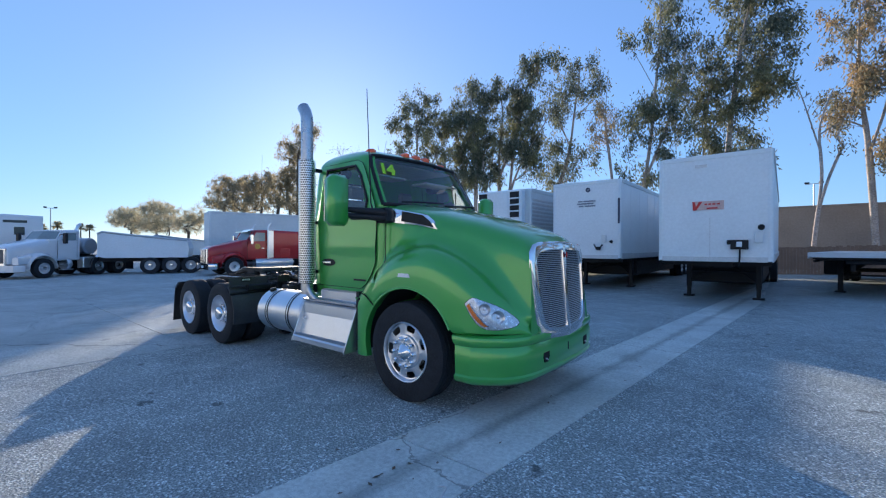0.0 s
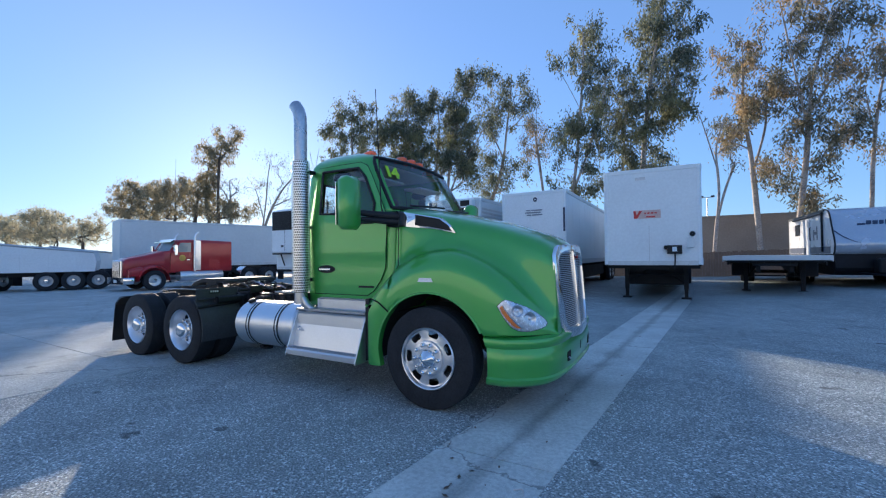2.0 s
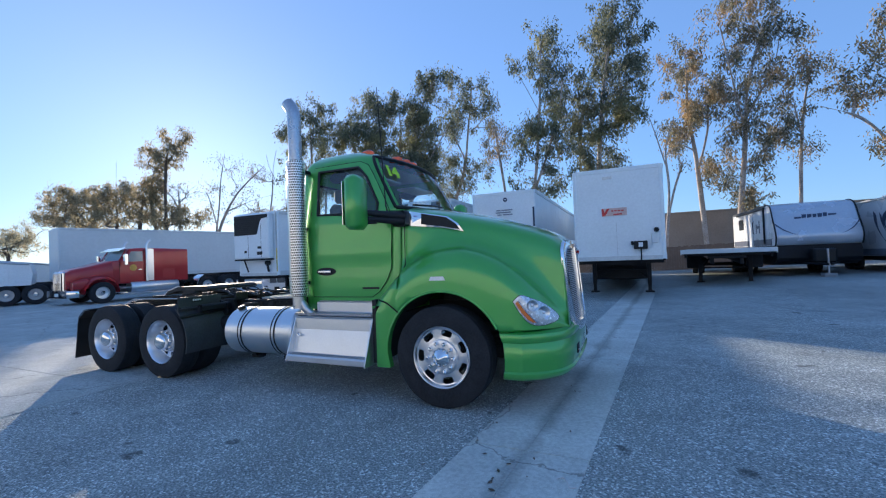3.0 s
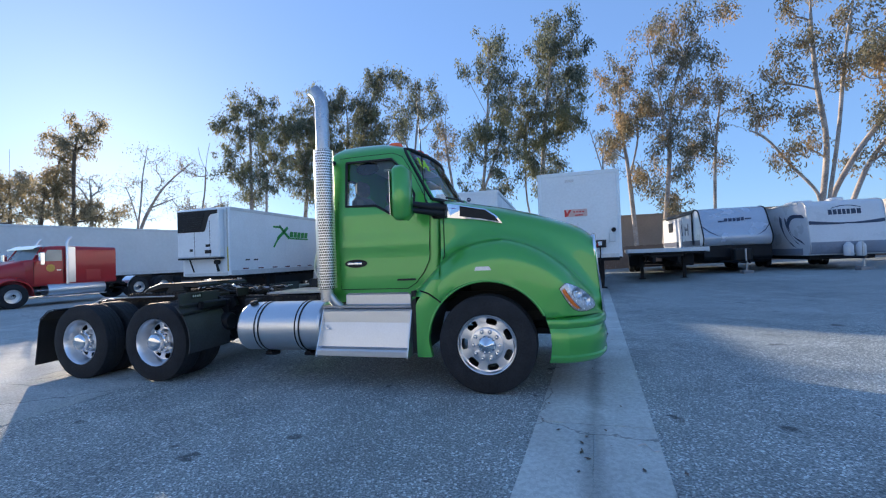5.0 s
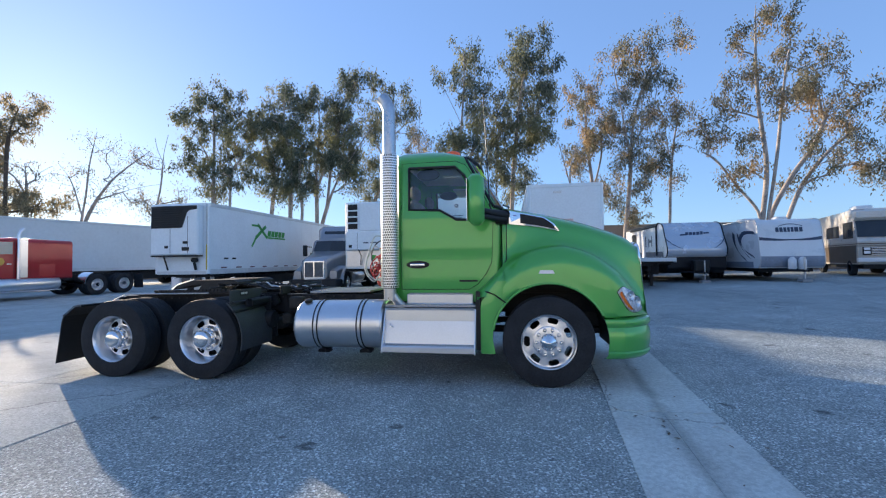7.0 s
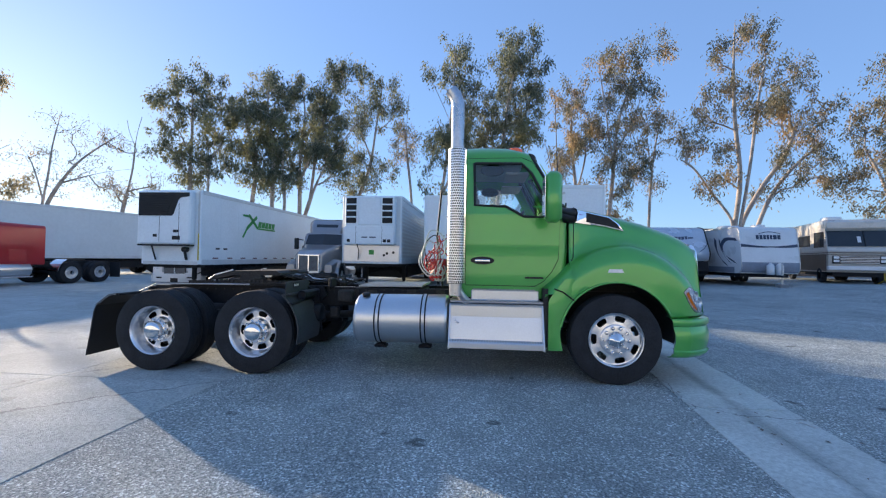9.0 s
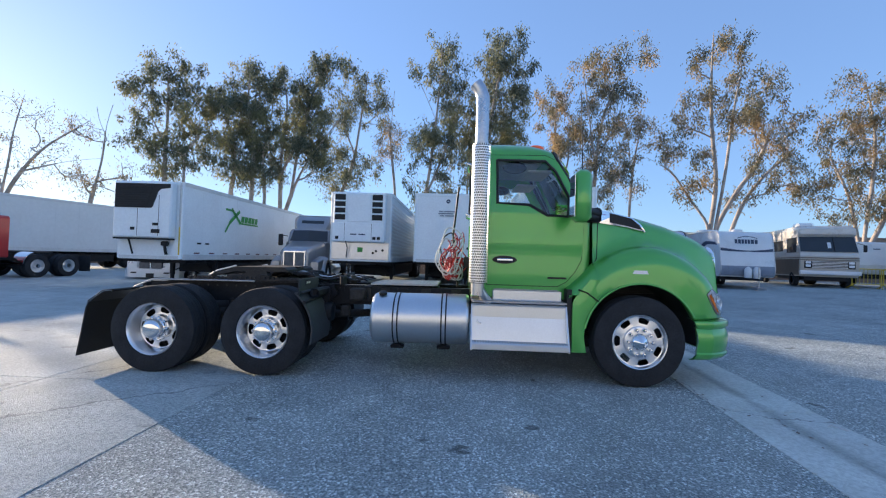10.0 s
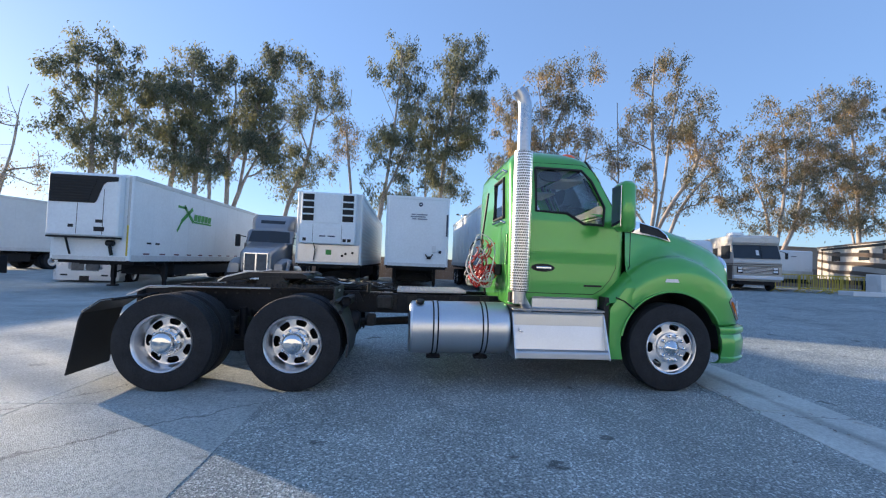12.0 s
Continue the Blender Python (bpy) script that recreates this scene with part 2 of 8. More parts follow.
BARK_D = mat("dark_bark", (0.11, 0.085, 0.065), 0.9, 0.0, 0.45, 1.3, 12, bump=0.5)
LEAF = leaf_mat("eucalyptus_leaves", (0.062, 0.080, 0.056), (0.215, 0.235, 0.165), (0.30, 0.285, 0.14), 0.5)
LEAF_O = leaf_mat("dry_eucalyptus_leaves", (0.10, 0.105, 0.07), (0.29, 0.27, 0.18), (0.48, 0.34, 0.17), 0.5)
# lighter leaf copy: the glow of the sun behind is put into its colour
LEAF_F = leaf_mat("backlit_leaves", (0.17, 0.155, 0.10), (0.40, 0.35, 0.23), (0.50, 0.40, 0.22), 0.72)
# hazy distance and the sun behind are put into this leaf colour
LEAF_P = leaf_mat("hazed_far_leaves", (0.28, 0.27, 0.18), (0.46, 0.42, 0.28), (0.50, 0.42, 0.27), 0.7)
WALL = mat("tan_block_wall", (0.34, 0.275, 0.22), 0.85, 0.0, 0.15, 0.6, 9, bump=0.2)
FENCE = mat("rusty_fence", (0.21, 0.15, 0.11), 0.8, 0.0, 0.2, 1.5, 14, bump=0.2)
PALE_WALL = mat("bounce_wall_pale", (0.66, 0.67, 0.66), 0.85, 0.0, 0.1, 0.6, 12, bump=0.1)
RV_WHITE = mat("rv_fibreglass", (0.70, 0.71, 0.72), 0.3, 0.0, 0.06, 1.2, 20, coat=0.3)
RV_BLUE = mat("rv_silver_blue", (0.52, 0.57, 0.64), 0.25, 0.3, 0.06, 1.2, 20, coat=0.5)
NAVY = mat("navy_decal", (0.03, 0.045, 0.09), 0.4, 0.0, 0.1, 3, 30)
CREAM = mat("rv_cream_paint", (0.60, 0.57, 0.52), 0.3, 0.0, 0.06, 1.5, 20, coat=0.4)
TAN = mat("rv_tan_paint", (0.46, 0.42, 0.36), 0.4, 0.0, 0.08, 1.5, 20)
BROWN = mat("rv_brown_band", (0.10, 0.075, 0.055), 0.4, 0.0, 0.12, 1.5, 20)
DARK_RED = mat("faded_reflective_tape", (0.14, 0.05, 0.06), 0.45, 0.0, 0.2, 5, 40)
CONC_BLOCK = mat("grey_block", (0.26, 0.265, 0.27), 0.85, 0.0, 0.2, 5, 40, bump=0.2)
YELLOW = mat("yellow_paint", (0.55, 0.42, 0.04), 0.5, 0.0, 0.15, 3, 40)
LIME = mat("lime_window_paint", (0.42, 0.72, 0.02), 0.6, 0.0, 0.1, 9, 50)
GRN_DECAL = mat("green_decal", (0.05, 0.30, 0.05), 0.4, 0.0, 0.15, 5, 40)
RED_DECAL = mat("red_decal", (0.55, 0.03, 0.03), 0.4, 0.0, 0.1, 5, 40)
ORANGE_DECAL = mat("faded_orange_decal", (0.66, 0.47, 0.42), 0.5, 0.0, 0.15, 5, 40)
BLUE_DECAL = mat("faded_blue_decal", (0.22, 0.25, 0.31), 0.5, 0.0, 0.15, 5, 40)
PURPLE = mat("blue_violet_badge", (0.16, 0.10, 0.34), 0.35, 0.2, 0.15, 5, 40)
HOSE_R = mat("red_air_hose", (0.42, 0.02, 0.02), 0.4, 0.0, 0.1, 5, 40)
HOSE_B = mat("blue_air_hose", (0.03, 0.06, 0.25), 0.4, 0.0, 0.1, 5, 40)
HOSE_W = mat("pale_cable", (0.55, 0.55, 0.55), 0.4, 0.0, 0.1, 5, 40)

CHROME_SOFT = mat("satin_aluminium", (0.80, 0.81, 0.83), 0.30, 1.0, 0.03, 3, 40, rvar=0.02)
MIRROR = mat("mirror_silver", (0.85, 0.86, 0.87), 0.02, 1.0, 0.0, 1, 10, rvar=0.0)
LENS_W = mat("clear_marker_lens", (0.75, 0.78, 0.80), 0.2, 0.0, 0.1, 8, 60, coat=0.6)
BOWL = mat("headlamp_reflector", (0.86, 0.89, 0.92), 0.25, 0.35, 0.3, 30, 80, coat=0.6)
INSIDE = mat("grey_cab_trim", (0.58, 0.59, 0.58), 0.7, 0.0, 0.15, 5, 60)
# opaque panes; the bright sky seen through them is put into their colour
PALE_GLASS = mat("sky_lit_truck_glass", (0.20, 0.25, 0.26), 0.05, 0.0, 0.15, 1.5, 30, rvar=0.02, spec=0.9)
EMBLEM = mat("worn_yellow_emblem", (0.62, 0.36, 0.06), 0.5, 0.0, 0.3, 9, 60)
ROOF_LAMP = mat("red_orange_lens", (0.85, 0.13, 0.03), 0.22, 0.0, 0.1, 4, 60, coat=0.6)
DARK_GLASS = mat("dark_vehicle_glass", (0.03, 0.037, 0.045), 0.06, 0.0, 0.1, 2, 30, rvar=0.02)


# ---- building helpers ----
class Shape:
    """Collects faces of one mesh."""

    def __init__(self):
        self.v, self.f = [], []

    def add(self, verts, faces):
        k = len(self.v)
        self.v += [tuple(p) for p in verts]
        self.f += [tuple(i + k for i in fc) for fc in faces]
        return self

    def box(self, x0, x1, y0, y1, z0, z1, b=0.0, m=None):
        b = min(b, 0.45 * min(abs(x1 - x0), abs(y1 - y0), abs(z1 - z0)))
        if b <= 0:
            vs = [(x, y, z) for x in (x0, x1) for y in (y0, y1) for z in (z0, z1)]
            fs = [(0, 1, 3, 2), (4, 6, 7, 5), (0, 4, 5, 1), (2, 3, 7, 6), (0, 2, 6, 4), (1, 5, 7, 3)]
        else:
            vs, ix = [], {}
            for i, (x, sx) in enumerate(((x0, 1), (x1, -1))):
                for j, (y, sy) in enumerate(((y0, 1), (y1, -1))):
                    for k, (z, sz) in enumerate(((z0, 1), (z1, -1))):
                        for a, q in enumerate(((x, y + sy * b, z + sz * b), (x + sx * b, y, z + sz * b), (x + sx * b, y + sy * b, z))):
                            ix[i, j, k, a] = len(vs)
                            vs.append(q)
            fs = [[ix[0, 0, 0, 0], ix[0, 0, 1, 0], ix[0, 1, 1, 0], ix[0, 1, 0, 0]], [ix[1, 0, 0, 0], ix[1, 1, 0, 0], ix[1, 1, 1, 0], ix[1, 0, 1, 0]],
                  [ix[0, 0, 0, 1], ix[1, 0, 0, 1], ix[1, 0, 1, 1], ix[0, 0, 1, 1]], [ix[0, 1, 0, 1], ix[0, 1, 1, 1], ix[1, 1, 1, 1], ix[1, 1, 0, 1]],
                  [ix[0, 0, 0, 2], ix[0, 1, 0, 2], ix[1, 1, 0, 2], ix[1, 0, 0, 2]], [ix[0, 0, 1, 2], ix[1, 0, 1, 2], ix[1, 1, 1, 2], ix[0, 1, 1, 2]]]
            for j in (0, 1):
                for k in (0, 1):
                    fs.append([ix[0, j, k, 1], ix[1, j, k, 1], ix[1, j, k, 2], ix[0, j, k, 2]])
            for i in (0, 1):
                for k in (0, 1):
                    fs.append([ix[i, 0, k, 0], ix[i, 1, k, 0], ix[i, 1, k, 2], ix[i, 0, k, 2]])
                for j in (0, 1):
                    fs.append([ix[i, j, 0, 0], ix[i, j, 1, 0], ix[i, j, 1, 1], ix[i, j, 0, 1]])
            fs += [[ix[i, j, k, 0], ix[i, j, k, 1], ix[i, j, k, 2]] for i in (0, 1) for j in (0, 1) for k in (0, 1)]
        if m is not None:
            vs = [m @ Vector(q) for q in vs]
        return self.add(vs, fs)

    def tube(self, path, radii, n=10, caps=True):
        path = [Vector(p) for p in path]
        if not isinstance(radii, (list, tuple)):
            radii = [radii] * len(path)
        rings, ref = [], None
        for i, p in enumerate(path):
            d = (path[min(i + 1, len(path) - 1)] - path[max(i - 1, 0)]).normalized()
            if ref is None:
                ref = Vector((0, 0, 1)) if abs(d.z) < 0.9 else Vector((1, 0, 0))
            u = (ref - d * ref.dot(d)).normalized()
            ref = u
            w = d.cross(u)
            rings.append([p + (u * math.cos(a) + w * math.sin(a)) * radii[i] for a in (2 * math.pi * k / n for k in range(n))])
        return self.rings(rings, True, caps)

    def rings(self, rings, closed=True, caps=False):
        n = len(rings[0])
        fs = []
        for i in range(len(rings) - 1):
            for k in range(n if closed else n - 1):
                k2 = (k + 1) % n
                fs.append((i * n + k, i * n + k2, (i + 1) * n + k2, (i + 1) * n + k))
        if caps:
            fs.append(tuple(reversed(range(n))))
            fs.append(tuple((len(rings) - 1) * n + k for k in range(n)))
        return self.add([p for r in rings for p in r], fs)

    def lathe(self, prof, n=32, centre=(0, 0, 0), axis="y", caps=False):
        """prof: (along the axis, radius)."""
        c = Vector(centre)
        rings = []
        for a, r in prof:
            ring = []
            for k in range(n):
                t = 2 * math.pi * k / n
                p, q = r * math.cos(t), r * math.sin(t)
                ring.append(c + Vector({"y": (p, a, q), "x": (a, p, q), "z": (p, q, a)}[axis]))
            rings.append(ring)
        return self.rings(rings, True, caps)

    def prism(self, poly, axis, a, b):
        """poly in the two other coordinates, in x-y-z order, pushed from a to b."""
        def put(p, q, s):
            return {"x": (s, p, q), "y": (p, s, q), "z": (p, q, s)}[axis]
        n = len(poly)
        vs = [put(p, q, a) for p, q in poly] + [put(p, q, b) for p, q in poly]
        fs = [tuple(range(n)), tuple(reversed(range(n, 2 * n)))] + [(i, (i + 1) % n, n + (i + 1) % n, n + i) for i in range(n)]
        return self.add(vs, fs)

    def move(self, m):
        self.v = [tuple(m @ Vector(p)) for p in self.v]
        return self


def to_mesh(name, shape, material, smooth=None):
    me = bpy.data.meshes.new(name)
    me.from_pydata(shape.v, [], shape.f)
    bm = bmesh.new()
    bm.from_mesh(me)
    if len(bm.verts) < 30000:
        bmesh.ops.remove_doubles(bm, verts=bm.verts, dist=0.00002)
    bmesh.ops.recalc_face_normals(bm, faces=bm.faces)
    bm.to_mesh(me)
    bm.free()
    me.materials.append(material)
    if smooth is not None:
        me.shade_smooth()
        me.set_sharp_from_angle(angle=radians(smooth))
    return me


def part(name, shape, material, parent, label="", smooth=None, m=None):
    """One mesh object under a thing or a part. shape: a Shape, or a mesh that repeats share."""
    me = shape if isinstance(shape, bpy.types.Mesh) else to_mesh(name, shape, material, smooth)
    ob = new(name, me)
    ob.parent = parent
    if m is not None:
        ob.matrix_basis = m
    if label:
        ob["label"] = label
    if material is GLASS:
        ob.visible_shadow = False
    return ob


def thing(name, label, category, at=None, group="", kind=""):
    ob = new(name)
    ob.empty_display_size = 0.2
    if at is not None:
        ob.matrix_basis = at
    return tagged(ob, label, category, group, kind)


def single(name, shape, material, label, category, group="", kind="", smooth=None, m=None):
    ob = new(name, shape if isinstance(shape, bpy.types.Mesh) else to_mesh(name, shape, material, smooth))
    if m is not None:
        ob.matrix_basis = m
    return tagged(ob, label, category, group, kind)


def lerp(table, x):
    """Value at x of a piecewise linear table of (x, value), eased at its corners."""
    if x <= table[0][0]:
        return table[0][1]
    for (a, p), (b, q) in zip(table, table[1:]):
        if x <= b:
            return p + (q - p) * (x - a) / (b - a)
    return table[-1][1]


def spline(pts, n):
    """n points evenly along a smooth curve through pts."""
    P = [Vector(p) for p in pts]
    dense = []
    for i in range(len(P) - 1):
        a, b, c, d = P[max(i - 1, 0)], P[i], P[i + 1], P[min(i + 2, len(P) - 1)]
        for s in range(8):
            t = s / 8
            dense.append(0.5 * ((2 * b) + (c - a) * t + (2 * a - 5 * b + 4 * c - d) * t * t + (3 * b - a - 3 * c + d) * t ** 3))
    dense.append(P[-1])
    cum = [0.0]
    for p, q in zip(dense, dense[1:]):
        cum.append(cum[-1] + (q - p).length)
    out, j = [], 0
    for k in range(n):
        s = cum[-1] * k / (n - 1)
        while j < len(cum) - 2 and cum[j + 1] < s:
            j += 1
        w = (s - cum[j]) / max(1e-9, cum[j + 1] - cum[j])
        out.append(dense[j].lerp(dense[j + 1], min(1, w)))
    return out


def inside(poly, x, z):
    hit = False
    for (x0, z0), (x1, z1) in zip(poly, poly[1:] + poly[:1]):
        if (z0 > z) != (z1 > z) and x < x0 + (x1 - x0) * (z - z0) / (z1 - z0):
            hit = not hit
    return hit


# ---- ground ----
def ground_z(x):
    """The yard is level to the gutter and rises gently beyond it."""
    t = min(max(x - 2.0, 0.0), 15.0)
    return 0.034 * t * t / (t + 1.0)


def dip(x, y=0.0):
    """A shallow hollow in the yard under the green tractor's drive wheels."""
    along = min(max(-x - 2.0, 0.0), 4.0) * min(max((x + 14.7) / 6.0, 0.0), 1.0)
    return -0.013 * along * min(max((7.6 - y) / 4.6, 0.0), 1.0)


def build_ground():
    s = Shape()
    xs = [-900, -300, -120, -60, -42.9, -20, -14.7, -10.6, -8, -7.2, -6.55, -6.0, -5.2, -4.55, -4.2, -3, -2, 0, 2] + [2.5 + 0.5 * k for k in range(8)] + [7, 8, 9, 10, 12, 14, 16, 17, 20, 30, 60, 120, 300, 900]
    ys = [-900, -300, -100, -40, -20, -10, -6.2, -1.6, 3, 7.6, 12.2, 20, 30, 40, 100, 300, 900]
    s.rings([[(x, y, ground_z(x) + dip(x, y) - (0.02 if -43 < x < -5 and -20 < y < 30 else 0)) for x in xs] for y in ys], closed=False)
    single("ground", s, ASPHALT, "grey worn asphalt yard with pale aggregate and dark stains", "ground", kind="structure")


build_ground()
GUT = 0.088  # the gutter's drift in x for each metre of y


def build_gutter():
    g = thing("gutter", "pale concrete drainage gutter set in the asphalt", "gutter", kind="structure")
    rnd = random.Random(5)
    y = -14.0
    while y < 17:
        y1 = y + 3.05
        ya, yb = y + 0.006, y1 - 0.006
        for a, b, za, zb in ((0.67, 1.129, 0.007, 0.005), (1.131, 1.59, 0.005, 0.007)):
            s = Shape()
            h = rnd.uniform(-0.001, 0.001)
            top = [(a + GUT * ya, ya, za + h), (b + GUT * ya, ya, zb + h), (b + GUT * yb, yb, zb + h), (a + GUT * yb, yb, za + h)]
            s.add(top + [(p[0], p[1], -0.12) for p in top], [(0, 1, 2, 3), (0, 4, 5, 1), (1, 5, 6, 2), (2, 6, 7, 3), (3, 7, 4, 0)])
            part("slab", s, GUTTER_C, g)
        y = y1


build_gutter()


def build_litter():
    """A bent bit of white wire on the gutter, and dry leaves and chips blown along its edges."""
    w = spline([(-0.08, 0.03, 0.004), (-0.03, 0.06, 0.004), (0.0, 0.0, 0.004), (0.02, -0.05, 0.004), (0.06, -0.03, 0.004)], 16)
    single("wire", Shape().tube(w, 0.004, 5), HOSE_W, "short bent white wire lying on the gutter", "litter", m=pose(1.325, -2.17, 0.007))
    r = random.Random(31)
    s = Shape()
    for k in range(90):
        y = r.uniform(-6, 9)
        x = (r.choice((0.66, 1.13, 1.60)) + r.gauss(0, 0.10)) + GUT * y
        a, n = r.uniform(0, 6.3), r.uniform(0.012, 0.032)
        c, d = Vector((x, y, 0.012)), Vector((math.cos(a), math.sin(a), r.uniform(-0.1, 0.15))) * n
        e = Vector((-d.y, d.x, 0.1 * n)) * 0.45
        s.add([c - d, c + e, c + d, c - e], [(0, 1, 2, 3)])
    single("dry_leaves", s, BROWN, "scattered dry brown leaves and chips on the gutter", "litter", kind="stuff")


build_litter()


def build_apron():
    a = thing("concrete_apron", "smooth grey concrete yard slabs with cracked joints", "pavement", kind="structure")
    rnd = random.Random(8)
    xs = [-4.48, -6.55, -10.6, -14.7, -18.8, -22.9, -27, -31, -35, -39, -43]
    ys = [-20 + 4.6 * k for k in range(12)]
    for x1, x0 in zip(xs, xs[1:]):
        for y0, y1 in zip(ys, ys[1:]):
            h = 0.004 + rnd.uniform(0, 0.001)
            s = Shape()
            g = 0.006
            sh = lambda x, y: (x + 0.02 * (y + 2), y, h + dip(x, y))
            top = [sh(x0 + g, y0 + g), sh(x1 - g, y0 + g), sh(x1 - g, y1 - g), sh(x0 + g, y1 - g)]
            s.add(top + [(p[0], p[1], -0.15) for p in top], [(0, 1, 2, 3), (0, 4, 5, 1), (1, 5, 6, 2), (2, 6, 7, 3), (3, 7, 4, 0)])
            part("slab", s, CONCRETE, a)


build_apron()


# the yard's south side, behind the camera: unseen wall added to bounce sunlight
single("wall_south", Shape().box(-60, 45, -19.3, -19.0, -0.05, 6.5, 0.02), PALE_WALL, "unseen long pale wall added to bounce sunlight", "wall", kind="structure")


# ---- wheels ----
def tyre_shape(r, w, bead):
    """A tyre round the y axis, centred; grooves in its tread."""
    h = w / 2
    prof = [(-h * 0.80, bead), (-h * 0.97, bead + 0.02), (-h, bead + 0.35 * (r - bead)), (-h * 0.99, bead + 0.62 * (r - bead)), (-h * 0.93, r - 0.035), (-h * 0.86, r - 0.008)]
    half = []
    for g in (0.58, 0.20):
        half += [(-h * (g + 0.06), r), (-h * (g + 0.05), r - 0.0045), (-h * (g - 0.05), r - 0.0045), (-h * (g - 0.06), r)]
    prof += half
    prof += [(-a, q) for a, q in reversed(prof)]
    return Shape().lathe(prof, 56)


def disc_with_holes(y, r0, r1, hole_c, hole_r, count, thick=0.012, squash=1.25, power=1.0):
    """A wheel disc facing -y with a ring of hand holes through it."""
    s = Shape()
    seg = 12
    for k in range(count):
        a0, a1 = 2 * math.pi * k / count, 2 * math.pi * (k + 1) / count
        am = (a0 + a1) / 2
        ring_o, ring_i = [], []
        for q in range(seg * 2):
            t = 2 * math.pi * q / (seg * 2)
            ct, st = math.cos(t), math.sin(t)
            ec, es = math.copysign(abs(ct) ** power, ct), math.copysign(abs(st) ** power, st)
            ring_i.append((hole_c + hole_r * ec, am + hole_r * squash * es / hole_c))
            f = 1 / max(abs(ct), abs(st))
            rr = hole_c + (ct * f) * ((r1 - hole_c) if ct > 0 else (hole_c - r0))
            ring_o.append((rr, am + (st * f) * (a1 - a0) / 2))
        for yy, flip in ((y, 1), (y + thick, -1)):
            o = [(r * math.cos(a), yy, r * math.sin(a)) for r, a in ring_o]
            i = [(r * math.cos(a), yy + 0.004 * flip, r * math.sin(a)) for r, a in ring_i]
            s.rings([o, i])
        s.rings([[(r * math.cos(a), y + 0.004, r * math.sin(a)) for r, a in ring_i], [(r * math.cos(a), y + thick, r * math.sin(a)) for r, a in ring_i]])
    return s


MESHES = {}


def shared(key, make, material, smooth=35):
    if key not in MESHES:
        MESHES[key] = to_mesh(key, make(), material, smooth)
    return MESHES[key]


def far_wheel(parent, m, dual=True, r=0.50, metal=None):
    """A wheel of a parked vehicle: rim with tyres and a hub under it. Its outer face looks along -y of m."""
    metal = metal or ALU
    rim = part("wheel", shared("far_rim" + metal.name, lambda: Shape().lathe([(0.0, 0.30), (0.03, 0.275), (0.11, 0.26), (0.13, 0.12), (0.08, 0.11), (0.06, 0.10), (0.06, 0.001)], 28), metal), None, parent, m=m)
    part("tyre", shared("far_tyre%d" % round(100 * r), lambda: tyre_shape(r, 0.27, 0.28).move(pose(0, 0.125, 0)), RUBBER), None, rim)
    if dual:
        part("tyre", shared("far_tyre%d" % round(100 * r), None, RUBBER), None, rim, m=pose(0, 0.32, 0))
    part("hub", shared("far_hub", lambda: Shape().lathe([(0.13, 0.13), (0.02, 0.10), (-0.01, 0.085), (-0.012, 0.001)], 20), CHROME), None, rim)
    return rim


def wheel_pair(parent, half, y, z=0.5, dual=True, metal=None):
    """Left and right wheels of an axle at y, in a vehicle that looks along -y."""
    far_wheel(parent, pose(half, y, z, 0, 0, 90), dual, z, metal)
    far_wheel(parent, pose(-half, y, z, 0, 0, -90), dual, z, metal)
    part("axle", Shape().tube([(-half + 0.2, y, z), (half - 0.2, y, z)], 0.07, 10), BLACK, parent)


